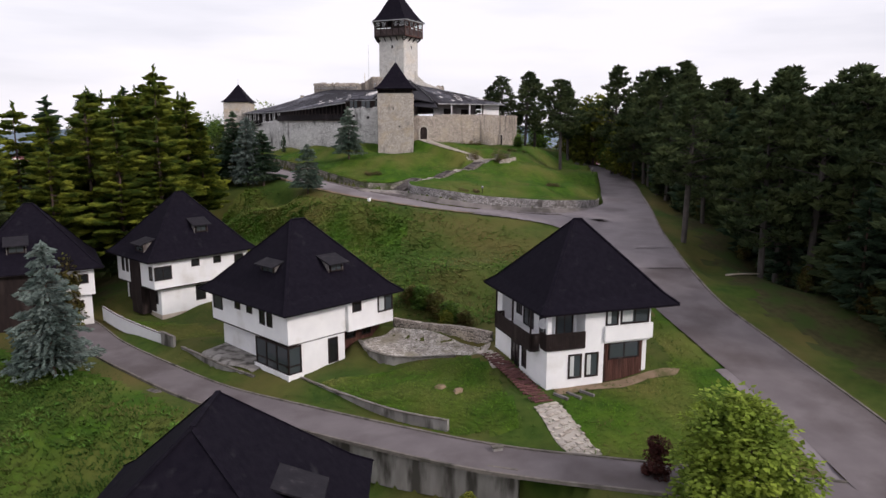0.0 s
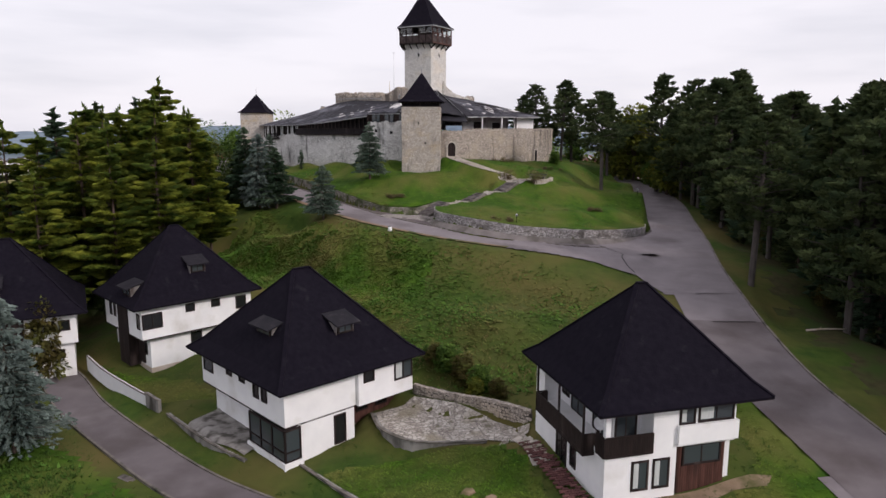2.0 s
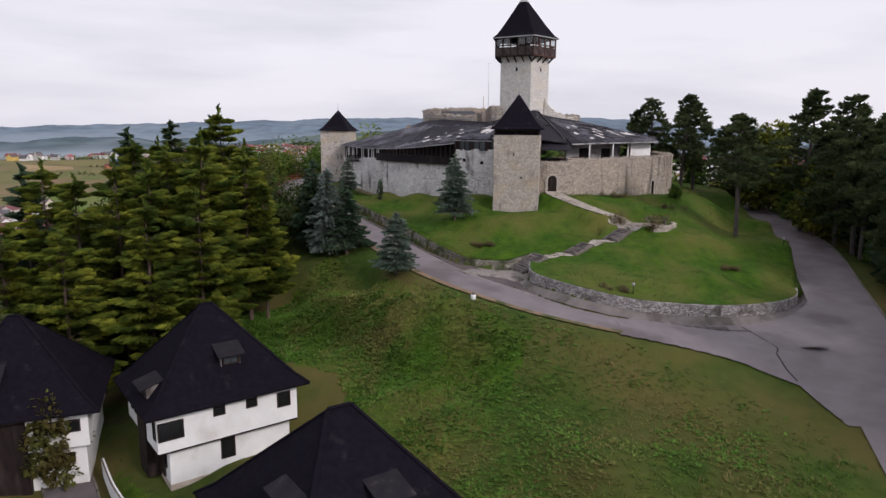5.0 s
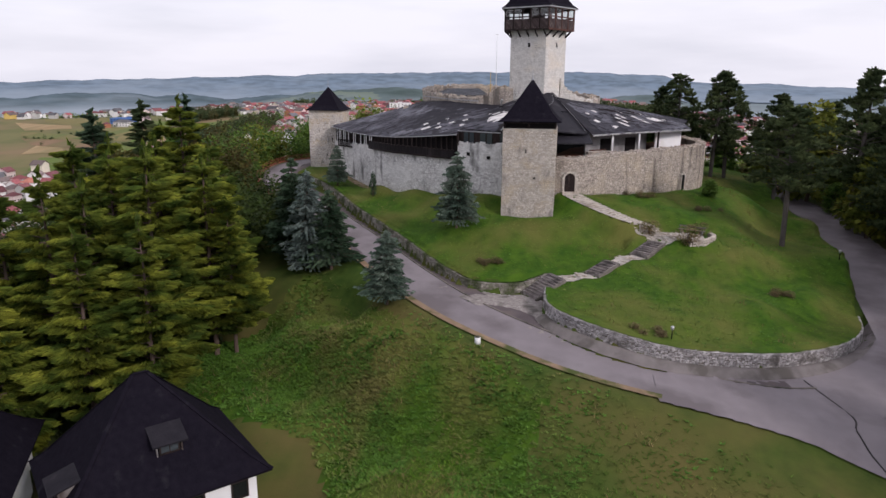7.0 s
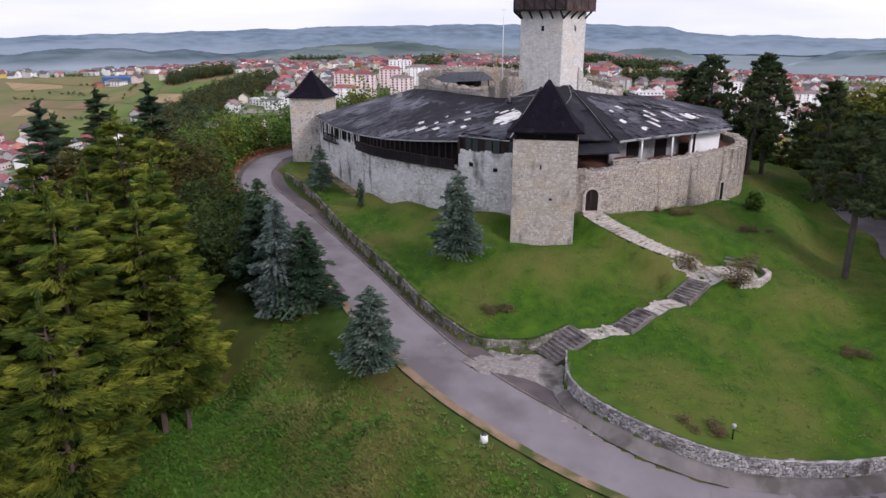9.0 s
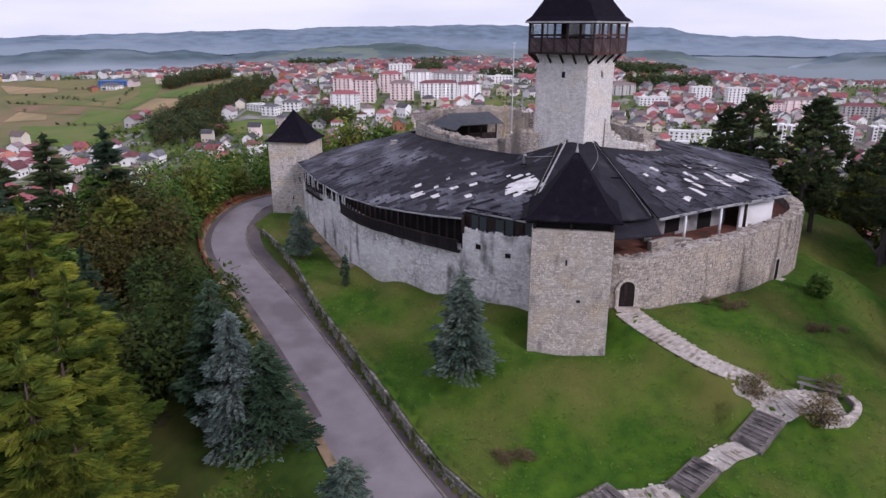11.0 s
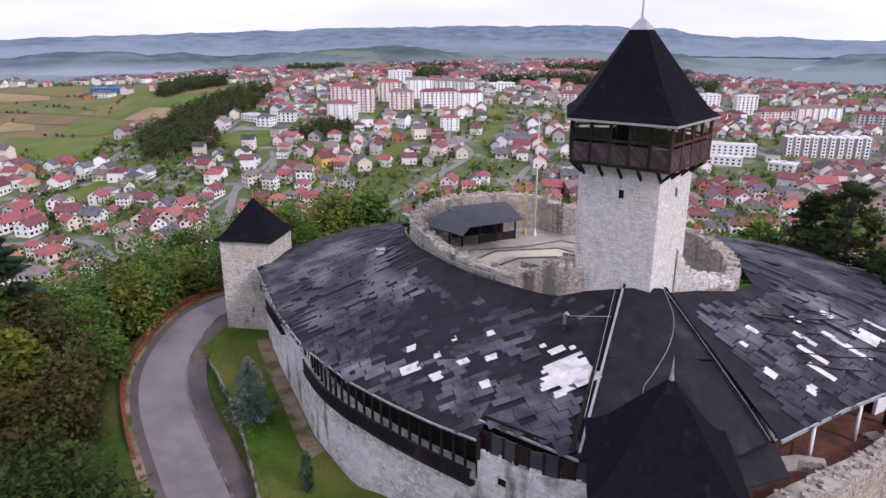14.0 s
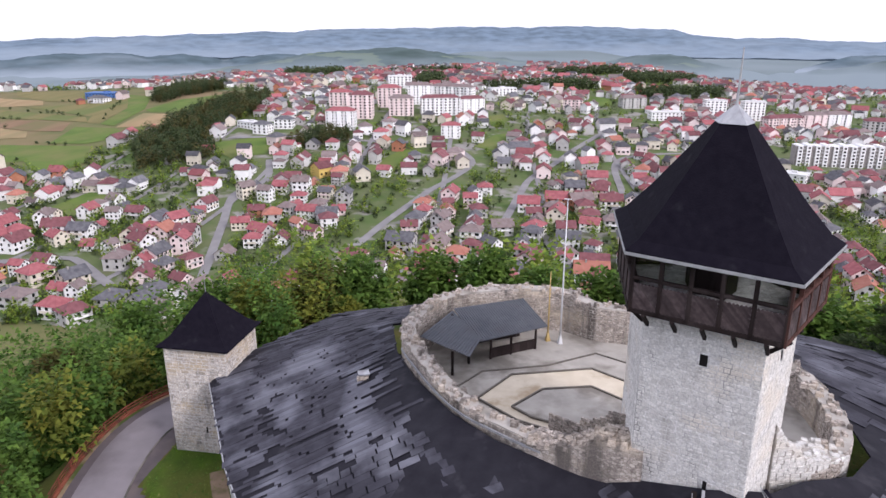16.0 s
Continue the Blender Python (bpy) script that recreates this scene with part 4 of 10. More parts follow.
east = thing("wall_east", "tan rubble curtain wall with dark streaks and an arched gate", "wall", kind="structure")
head_e = ragged(lambda s: 7.7 + 0.45 * smooth01((s - 3) / 5), 0.12, 3)
DOOR0, DOOR1, DOOR_Z, DOOR_TOP = 1.15, 2.75, 3.2, 5.72
part("core", wall_body(WALL_E, 1.5, flat(-1.5), head_e).mesh("core", MORTAR), east)
part("stonework", masonry(WALL_E, lambda s: 3.2 - 4 * s / le, head_e, rng, (0.2, 0.36), (0.25, 0.75), 0.07, holes=[(DOOR0 - 0.05, DOOR1 + 0.05, 3.0, DOOR_TOP)]).mesh("stonework", STONE_RUBBLE), east, "tan rubble stone with dark streaks", kind="stuff")


def crest(line, thick, head, owner, mat, seed, n_per=5.0):
    """Loose uneven stones along the broken top of a wall."""
    g = random.Random(seed)
    b = Build()
    L = length(line)
    for k in range(int(L * n_per)):
        s = g.uniform(0.1, L - 0.1)
        p, d = along(line, s)
        c = p + np.array([-d[1], d[0]]) * g.uniform(0.05, thick - 0.05)
        w = g.uniform(0.12, 0.3)
        z = head(s)
        b.prism([(c[0] - w, c[1] - w * .7), (c[0] + w * .8, c[1] - w), (c[0] + w, c[1] + w * .8), (c[0] - w * .7, c[1] + w)], z - 0.15, z + g.uniform(0.02, 0.22), inset=0.25)
    part("capping", b.mesh("capping", mat), owner, "loose capping stones", kind="stuff")


crest(WALL_E, 1.5, head_e, east, STONE_RUBBLE, 41, 7.0)
crest(WALL_G, 1.2, head_g, gatewall, STONE_WALL, 42)
crest(WALL_W, 1.0, head_w, west, STONE_WALL, 43, 3.0)
# arched gateway: flat near-black sheet painting the reveal's shade, stone surround, plank door set back
gateway = thing("arched_gateway", "round-arched stone gateway with a dark plank door", "gate")
p0, d0 = along(WALL_E, (DOOR0 + DOOR1) / 2)
out = np.array([d0[1], -d0[0]])
fm = Matrix(((d0[0], -out[0], 0, p0[0]), (d0[1], -out[1], 0, p0[1]), (0, 0, 1, DOOR_Z), (0, 0, 0, 1)))
gateway.matrix_basis = fm
half, spring = 0.72, DOOR_TOP - DOOR_Z - 0.72
arch = [(-half, 0)] + [(-half * math.cos(a), spring + half * math.sin(a)) for a in np.linspace(0, math.pi, 13)] + [(half, 0)]
b = Build().add([(x, -0.03, z) for x, z in arch], [tuple(range(len(arch)))])
part("reveal", b.mesh("reveal", DARKNESS), gateway)
b = Build()
for x in np.arange(-0.6, 0.61, 0.24):
    b.box(x - 0.11, -0.07, 0.0, x + 0.11, -0.045, spring + math.sqrt(max(0.02, half * half - x * x)) - 0.1)
part_each("door_plank", b, WOOD, gateway, "dark brown door plank")
b = Build()
for k in range(13):
    a0, a1 = math.pi * k / 13 + 0.02, math.pi * (k + 1) / 13 - 0.02
    ring = [(-r * math.cos(a), spring + r * math.sin(a)) for r, a in ((half, a0), (half, a1), (half + 0.32, a1), (half + 0.32, a0))]
    b.add([(x, -0.16, z) for x, z in ring] + [(x, 0.0, z) for x, z in ring], [(3, 2, 1, 0), (0, 1, 5, 4), (1, 2, 6, 5), (2, 3, 7, 6), (3, 0, 4, 7)])
for sx in (-1, 1):
    z = -0.3
    while z < spring:
        x0, x1 = sorted((sx * half, sx * (half + rng.uniform(0.28, 0.42))))
        b.box(x0, -0.15, z + 0.01, x1, 0.0, min(z + 0.3, spring) - 0.01)
        z += 0.3
part_each("surround_stone", b, STONE_GATE, gateway, "dressed stone of the arch")
part("threshold", Build().box(-1.1, -1.0, -0.3, 1.1, 0.0, 0.03).mesh("threshold", FLAG), gateway, "worn stone threshold")

# small door near the wall's east end
p1, d1 = along(WALL_E, 24.8)
o1 = np.array([d1[1], -d1[0]])
sally = thing("postern_door", "narrow dark postern door in the curtain wall", "door", Matrix(((d1[0], -o1[0], 0, p1[0]), (d1[1], -o1[1], 0, p1[1]), (0, 0, 1, 1.7), (0, 0, 0, 1))))
part("leaf", Build().box(-0.4, -0.09, 0, 0.4, 0.02, 2.3).mesh("leaf", DARKNESS), sally)
part("frame", Build().box(-0.55, -0.12, 0, -0.4, 0, 2.45).box(0.4, -0.12, 0, 0.55, 0, 2.45).box(-0.55, -0.12, 2.3, 0.55, 0, 2.5).mesh("frame", STONE_GATE), sally)
part("doorstep", Build().box(-0.9, -0.9, -0.5, 0.9, 0, 0.0).mesh("doorstep", FLAG), sally)

# keep tower
K = [(0.65, 21.2), (3.6, 26.2), (0.5, 30.9), (-5.0, 30.0), (-4.9, 23.8)]
keep = thing("keep_tower", "tall white limestone keep with a timber gallery and steep dark roof", "tower")
part("core", Build().prism(K, 8.0, 25.6).mesh("core", MORTAR_PALE), keep)
for i in range(5):
    a, c = K[i], K[(i + 1) % 5]
    L = math.hypot(c[0] - a[0], c[1] - a[1])
    holes = {4: [(L - 3.05, L - 2.65, 22.8, 23.45), (L - 2.1, L - 1.88, 15.4, 16.1)], 0: [(2.95, 3.2, 22.8, 23.4)]}.get(i, [])
    part("stonework", masonry([a, c], flat(9.0), flat(25.5), rng, (0.2, 0.34), (0.25, 0.65), 0.035, holes=holes).mesh("stonework", STONE_KEEP), keep, "pale limestone blocks", kind="stuff")
    if holes:
        # Slits as near-black quads with the shade in their colour
        b = Build()
        d = np.array([c[0] - a[0], c[1] - a[1]]) / L
        n = np.array([d[1], -d[0]]) * 0.012
        for s0, s1, z0, z1 in holes:
            q = [np.array(a) + d * s + n for s in (s0, s1)]
            b.add([(*q[0], z0), (*q[1], z0), (*q[1], z1), (*q[0], z1)], [(0, 1, 2, 3)])
        part_each("slit_window", b, DARKNESS, keep)
GAL = grown(K, 0.9)
b = Build()
b.prism(GAL, 25.3, 25.5)
part("gallery_floor", b.mesh("gallery_floor", WOOD), keep)
# Unseen core column, added to fill the middle of the glazed gallery
part("stair_core", Build().prism([(-1.3 + (x + 1.3) * 0.3, 26.4 + (y - 26.4) * 0.3) for x, y in K], 25.45, 28.9).mesh("stair_core", WOOD), keep, "added dark core column inside the gallery")
for i in range(5):
    a, c = np.array(GAL[i]), np.array(GAL[(i + 1) % 5])
    L = np.linalg.norm(c - a)
    d = (c - a) / L
    n = np.array([d[1], -d[0]])
    count = 5 if i == 4 else 4
    frame_b, boards = Build(), Build()
    for k in range(count + 1):
        p = a + d * (L * k / count)
        frame_b.beam((*p, 25.25), (*p, 28.65), 0.2, 0.2, up=(*n, 0))
    for z, w in ((25.37, 0.24), (27.2, 0.18), (28.5, 0.2)):
        frame_b.beam((*a, z), (*c, z), 0.2, w)
    part("gallery_frame", frame_b.mesh("gallery_frame", WOOD_RED if i in (0, 1) else WOOD), keep, "dark timber posts and rails")
    for k in range(count):
        x = 0.0
        span = L / count - 0.2
        while x < span + 1.3:
            lo, hi = max(0, x - 1.3), min(span, x)
            z0, z1 = 25.5 + 1.4 * (1 - (x - lo) / 1.3 if x < 1.3 else 0), 25.5 + 1.4 * ((x - hi) / 1.3)
            p0_, p1_ = a + d * (L * k / count + 0.1 + hi) + n * 0.03, a + d * (L * k / count + 0.1 + lo) + n * 0.03
            zz0, zz1 = 25.5 + 1.4 * (x - hi) / 1.3, 25.5 + 1.4 * (x - lo) / 1.3
            if abs(hi - lo) > 0.05:
                boards.beam((*p0_, zz0), (*p1_, zz1), 0.03, 0.16, up=(0, 0, 1))
            x += 0.19
    part("gallery_boarding", boards.mesh("gallery_boarding", WOOD_GALLERY), keep, "dark weathered diagonal boarding", kind="stuff")
    ribs = Build()
    for k in range(count):
        p = a + d * (L * (k + 0.5) / count)
        ribs.beam((*(p - n * 0.9), 24.35), (*(p + n * 0.1), 25.25), 0.16, 0.2)
    part_each("bracket", ribs, WOOD, keep, "dark timber strut")
    gl = Build()
    for k in range(count):
        if (i, k) == (4, 2):
            continue
        q0, q1 = a + d * (L * k / count + 0.12), a + d * (L * (k + 1) / count - 0.12)
        gl.add([(*q0, 27.3), (*q1, 27.3), (*q1, 28.4), (*q0, 28.4)], [(0, 1, 2, 3)])
    part_each("window", gl, CLEAR_PANE, keep, "dusty gallery glazing")
EAVE = grown(K, 1.4)
b = Build()
top_ring = tented(b, EAVE, 28.7, (-1.2, 25.8, 36.0), cap=0.86, steps=((0, 0), (0.14, 0.075), (0.4, 0.33), (1.0, 1.0)))
part("roof", b.mesh("roof", SHINGLE), keep, "steep dark shingled hipped roof")
b = Build()
for i in range(5):
    a, c = EAVE[i], EAVE[(i + 1) % 5]
    b.beam((*a, 28.57), (*c, 28.57), 0.1, 0.16)
part("eaves_gutter", b.mesh("eaves_gutter", FLASH), keep, "pale metal gutter along the eaves")
b = Build()
cap_ring = [(x + (x + 1.2) * 0.15, y + (y - 25.8) * 0.15, z - 0.06) for x, y, z in top_ring]
b.add(cap_ring + [(-1.2, 25.8, 35.9)], [(k, (k + 1) % 5, 5) for k in range(5)])
b.tube([(-1.2, 25.8, 35.4), (-1.2, 25.8, 36.2), (-1.2, 25.8, 38.6)], [0.12, 0.07, 0.03], 8)
part("finial", b.mesh("finial", ZINC), keep, "grey zinc cap and spike")

# ---------------------------------------------------------------- castle roofs
KEEP_RING = [tuple(p) for p in spline([(-4.9, 24.2, 15.3), (-9.4, 25.4, 15.05), (-13.1, 27.3, 15.05), (-16.2, 29.5, 15.25), (-19.8, 34.2, 15.6), (-22.2, 38.7, 16.02), (-21.3, 43.3, 16.51), (-18.7, 46.4, 16.67), (-13.6, 48.2, 16.72), (-8.9, 48.8, 16.54),
                                       (-6.2, 47.2, 16.01), (-1.7, 46.7, 15.82), (3.5, 44.8, 15.59), (7.6, 40.9, 15.34), (9.5, 35.7, 15.15), (9.2, 30.0, 14.95), (6.8, 26.7, 14.47), (3.7, 25.3, 15.05)], 0.8)]
ring_len = length(KEEP_RING)


def ring_height(s):
    k = min(len(KEEP_RING) - 1, max(0, int(s / ring_len * (len(KEEP_RING) - 1))))
    return KEEP_RING[k][2]


ringwall = thing("wall_keep", "ragged grey rubble wall ringing the keep courtyard", "wall", kind="structure")
ring_head = ragged(ring_height, 0.22, 5, 0.9)
back_line = [p[:2] for p in KEEP_RING][::-1]
outer = [tuple(p) for p in back_line]
part("core", wall_body(outer, 1.15, flat(9.0), lambda s: ring_head(ring_len - s)).mesh("core", MORTAR), ringwall)
part("outer_stonework", masonry(outer, flat(11.0), lambda s: ring_head(ring_len - s), rng, (0.22, 0.38), (0.3, 0.7), 0.06).mesh("outer_stonework", STONE_RUBBLE), ringwall, "grey-tan rubble", kind="stuff")
inner = []
for i, p in enumerate(KEEP_RING):
    q, r = np.array(KEEP_RING[max(0, i - 1)][:2]), np.array(KEEP_RING[min(len(KEEP_RING) - 1, i + 1)][:2])
    d = (r - q) / np.linalg.norm(r - q)
    inner.append((p[0] + d[1] * 1.16, p[1] - d[0] * 1.16))
il = length(inner)
part("inner_stonework", masonry(inner, flat(12.5), lambda s: ring_head(s / il * ring_len), rng, (0.22, 0.38), (0.3, 0.7), 0.06).mesh("inner_stonework", STONE_RUBBLE), ringwall, "grey-tan rubble", kind="stuff")
cap = Build()
for i in range(0, len(KEEP_RING) - 1):
    for k in range(3):
        s = ring_len * (i + k / 3) / (len(KEEP_RING) - 1)
        p, q = np.array(KEEP_RING[i][:2]), np.array(inner[i])
        t = rng.uniform(0.1, 0.9)
        c = p + (q - p) * t + np.array([rng.uniform(-.4, .4), rng.uniform(-.4, .4)])
        w = rng.uniform(0.14, 0.3)
        z = ring_head(s)
        cap.prism([(c[0] - w, c[1] - w * .7), (c[0] + w * .8, c[1] - w), (c[0] + w, c[1] + w * .8), (c[0] - w * .7, c[1] + w)], z - 0.15, z + rng.uniform(0.08, 0.3), inset=0.25)
part("capping", cap.mesh("capping", STONE_RUBBLE), ringwall, "loose capping stones", kind="stuff")
court = [p for p in inner]
cf = Build().prism(court[::-1], 12.0, 12.75)
tagged(new("courtyard_floor", cf.mesh("courtyard_floor", FLOOR)), "grey concrete courtyard floor, stained", "floor", kind="structure")


def sheet(name, low, high, mat, label, thick=0.16, rows=6, sag=0.0):
    """A roof plane between two edge lines of equally many points, low and high."""
    n = len(low)
    b = Build()
    for dz in (0, -thick):
        for k in range(rows + 1):
            t = k / rows
            for a, c in zip(low, high):
                p = np.array(a) * (1 - t) + np.array(c) * t
                b.v.append((p[0], p[1], p[2] + dz - sag * math.sin(math.pi * t)))
    m = n * (rows + 1)
    for k in range(rows):
        for i in range(n - 1):
            q = (k * n + i, k * n + i + 1, (k + 1) * n + i + 1, (k + 1) * n + i)
            b.f.append(q)
            b.f.append(tuple(m + j for j in q)[::-1])
    rim = [i for i in range(n)] + [k * n + n - 1 for k in range(1, rows + 1)] + [rows * n + i for i in range(n - 2, -1, -1)] + [k * n for k in range(rows - 1, 0, -1)]
    for a, c in zip(rim, rim[1:] + rim[:1]):
        b.f.append((c, a, m + a, m + c))
    b.i = [0] * len(b.f)
    ob = new(name, b.mesh(name, mat))
    return tagged(ob, label, "roof", kind="structure")


def split(line, n):
    """n points evenly along a line in space."""
    line = [np.array(p, float) for p in line]
    cum = [0.0]
    for a, c in zip(line, line[1:]):
        cum.append(cum[-1] + np.linalg.norm(c - a))
    out = []
    for s in np.linspace(0, cum[-1], n):
        i = max(0, min(len(line) - 2, int(np.searchsorted(cum, s)) - 1))
        t = (s - cum[i]) / (cum[i + 1] - cum[i])
        out.append(tuple(line[i] * (1 - t) + line[i + 1] * t))
    return out


EAVE_W = [(-10.7, 7.3, 10.54), (-13.9, 9.3, 10.15), (-17.5, 11.9, 9.72), (-21.6, 15.1, 9.31), (-27.3, 20.5, 8.99), (-33.0, 27.7, 8.91), (-40.2, 38.7, 9.02)]
HIGH_W = [(-6.0, 24.4, 14.08), (-9.4, 25.1, 14.03), (-13.2, 26.9, 14.15), (-16.3, 29.2, 14.33), (-20.0, 34.0, 14.10), (-22.6, 38.7, 13.77), (-24.8, 45.5, 13.08)]
roof_w = sheet("roof_west", EAVE_W[::-1], HIGH_W[::-1], FELT, "broad weathered grey-black sheet roof with missing pieces", rows=8)
roof_g = sheet("roof_gate", [(-10.7, 9.0, 10.93), (-4.5, 5.8, 10.95)][::1], [(-6.0, 24.4, 14.08), (-1.2, 21.8, 15.80)], FELT, "weathered dark sheet roof beside the gate")
roof_nw = sheet("roof_northwest", [(-38.8, 44.8, 9.45), (-33.3, 53.8, 9.96), (-21.9, 58.3, 10.39), (-7.5, 59.5, 10.45)][::-1], [(-24.8, 45.5, 13.08), (-19.6, 48.2, 13.35), (-13.9, 49.6, 13.59), (-8.3, 50.0, 13.62)][::-1], FELT, "weathered sheet roof behind the keep")
roof_wl = sheet("roof_westlink", [(-40.2, 38.7, 9.02), (-38.8, 44.8, 9.45)][::-1], [(-24.8, 45.4, 13.07), (-24.8, 45.6, 13.08)][::-1], FELT, "weathered sheet roof joining the corner tower")
roof_n = sheet("roof_north", [(-7.5, 59.5, 10.45), (8.8, 58.5, 10.58), (21.1, 52.1, 10.70), (25.7, 43.0, 10.94), (23.5, 32.4, 11.04)][::-1], [(-8.3, 50.0, 13.62), (-0.6, 48.1, 13.71), (6.6, 44.4, 13.66), (10.3, 38.8, 13.67), (10.5, 33.3, 13.68)][::-1], FELT, "weathered sheet roof behind the keep")
EAVE_E = [(8.1, 10.7, 10.47), (13.1, 15.1, 10.57), (18.4, 19.3, 10.62), (23.1, 23.1, 10.66), (23.5, 32.4, 11.04)]
HIGH_E = [(2.3, 22.5, 15.41), (4.8, 24.9, 14.84), (8.1, 26.6, 14.37), (10.2, 29.5, 14.02), (10.5, 33.3, 13.68)]
roof_e = sheet("roof_east", EAVE_E, HIGH_E, FELT, "weathered grey-black sheet roof with pale bare strips", rows=8)
# felt-covered gable between the gate tower and the keep
sheet("roof_felt_a", [(-4.5, 5.8, 11.00), (3.2, 6.2, 11.29)], [(-1.2, 21.6, 15.90), (1.6, 21.8, 16.01)], FELT, "smooth black felt roof behind the gate tower")
sheet("roof_felt_b", [(3.2, 6.2, 11.29), (7.4, 10.4, 10.66)], [(1.6, 21.8, 15.96), (2.2, 22.4, 15.72)], FELT, "smooth black felt roof behind the gate tower")
sheet("roof_felt_c", [(3.2, 5.2, 9.82), (8.1, 8.4, 9.59)], [(3.2, 8.8, 11.03), (7.4, 12.1, 10.85)], FELT, "low black felt lean-to roof over the gate passage")

# ---------------------------------------------------------------- castle: galleries, roof sheets, courtyard
SHEET_PIECE = surface("weathered_roof_board", (0.026, 0.025, 0.033), (0.056, 0.054, 0.068), 0.9, (0.125, 0.125, 0.15), 0.22, 0.58, 0.7, 0.35, 8, vary=0.17, stretch=(1, 1, 1), c_soft=0.08)


def eave_z(x):
    pts = sorted((p[0], p[2]) for p in EAVE_W)
    return float(np.interp(x, [p[0] for p in pts], [p[1] for p in pts]))


gallery = thing("west_gallery", "dark timber gallery under the roof along the curtain wall", "gallery")
n_posts = 44
for k in range(n_posts + 1):
    s = 1.0 + (lw - 1.2) * k / n_posts
    p, d = along(WALL_W, s)
    n = np.array([d[1], -d[0]])
    q = p + n * 0.02 - n * 0.25
    zt = eave_z(p[0]) - 0.12
    part("post", Build().beam((*q, head_w(s) - 0.2), (*q, zt), 0.15, 0.15, up=(*n, 0)).mesh("post", WOOD), gallery)
    if k < n_posts and s < lw * 0.52 and k % 3 != 2:
        q2, d2 = along(WALL_W, s + 0.45)
        q2 = q2 - np.array([d2[1], -d2[0]]) * 0.12
        part("infill_panel", Build().beam((*q2, head_w(s) + 0.1), (*q2, zt - 0.1), 0.3, 0.06, up=(d2[1], -d2[0], 0)).mesh("infill_panel", WHITE if k % 5 else WOOD), gallery)
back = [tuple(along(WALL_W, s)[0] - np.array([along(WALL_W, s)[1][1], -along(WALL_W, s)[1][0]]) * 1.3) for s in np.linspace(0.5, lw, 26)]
# Added near-black sheet: the gallery's shade is put into its colour
part("back_wall", wall_body(back, 0.2, flat(3.0), lambda s: eave_z(along(back, s)[0][0]) + 0.1).mesh("back_wall", DARKNESS), gallery, "near-black back wall standing in for gallery shade")
for lo, hi, drop_z, outw in ((lw * 0.53, lw - 0.1, 0.15, 0.55), (lw * 0.12, lw * 0.30, 0.45, 0.4)):
    line = [tuple(along(WALL_W, s)[0] + np.array([along(WALL_W, s)[1][1], -along(WALL_W, s)[1][0]]) * outw) for s in np.linspace(lo, hi, 14)]
    L2 = length(line)
    rb = Build()
    for a in range(13):
        z = head_w(lo + (hi - lo) * a / 13) - drop_z
        for zz, h in ((z, 0.16), (min(z + 1.1, eave_z(line[a][0]) - 0.35), 0.12)):
            rb.beam((*line[a], zz), (*line[a + 1], zz), 0.14, h)
    part_each("rail", rb, WOOD, gallery)
    for a in range(int(L2 / 0.26)):
        q, dq = along(line, (a + 0.5) * 0.26)
        if lo < lw * 0.3 and a % 2:
            continue
        z = head_w(lo + (hi - lo) * a * 0.26 / L2) - drop_z
        part("gallery_board", Build().beam((*q, z), (*q, min(z + 1.08, eave_z(q[0]) - 0.35)), 0.23, 0.04, up=(dq[1], -dq[0], 0)).mesh("gallery_board", WOOD_BLACK), gallery)
    fl = Build()
    for a in range(13):
        z = head_w(lo + (hi - lo) * a / 13) - drop_z
        i0, i1 = along(WALL_W, lo + (hi - lo) * a / 13)[0], along(WALL_W, lo + (hi - lo) * (a + 1) / 13)[0]
        fl.add([(*line[a], z), (*line[a + 1], z), (*i1, z), (*i0, z), (*line[a], z - .15), (*line[a + 1], z - .15), (*i1, z - .15), (*i0, z - .15)], [(0, 1, 2, 3), (7, 6, 5, 4), (0, 4, 5, 1)])
    part_each("deck", fl, WOOD, gallery)

gw = thing("gate_gallery", "dark glazed timber storey above the gate wall", "gallery")
gl_line = [(-10.6, 8.1), (-6.9, 6.2), (-3.6, 5.6)]
gll = length(gl_line)
for k in range(9):
    q, dq = along(gl_line, gll * k / 8)
    part("post", Build().beam((*q, 9.2), (*q, 10.9), 0.16, 0.16).mesh("post", WOOD), gw)
    if k < 8:
        q1, dq1 = along(gl_line, gll * (k + 0.5) / 8)
        part("pane", Build().beam((*q1, 9.3), (*q1, 10.85), gll / 8 - 0.2, 0.05, up=(dq1[1], -dq1[0], 0)).mesh("pane", PANE if k % 3 else WOOD), gw)
# Same near-black sheet behind the panes, in place of interior shade
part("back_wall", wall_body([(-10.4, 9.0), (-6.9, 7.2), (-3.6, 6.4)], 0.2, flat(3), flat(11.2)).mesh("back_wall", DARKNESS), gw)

# dark timber side wall where the roof steps
tagged(new("trim_gate_end", Build().beam((-10.6, 7.6, 9.5), (-10.3, 9.2, 10.9), 0.1, 0.5).beam((-10.55, 7.5, 9.0), (-10.55, 7.5, 10.5), 0.25, 0.25).mesh("trim_gate_end", WOOD)), "dark timber end of the lower roof", "trim", kind="structure")


# eaves gutters
def eaves_line(name, pts, mat, label, w=0.12, h=0.14, dz=-0.06):
    b = Build()
    for a, c in zip(pts, pts[1:]):
        b.beam((a[0], a[1], a[2] + dz), (c[0], c[1], c[2] + dz), w, h)
    return tagged(new(name, b.mesh(name, mat)), label, "gutter", kind="structure")


fine_w = split(EAVE_W, 40)
eaves_line("trim_gutter_west", fine_w, FLASH, "pale metal gutter along the west eaves")
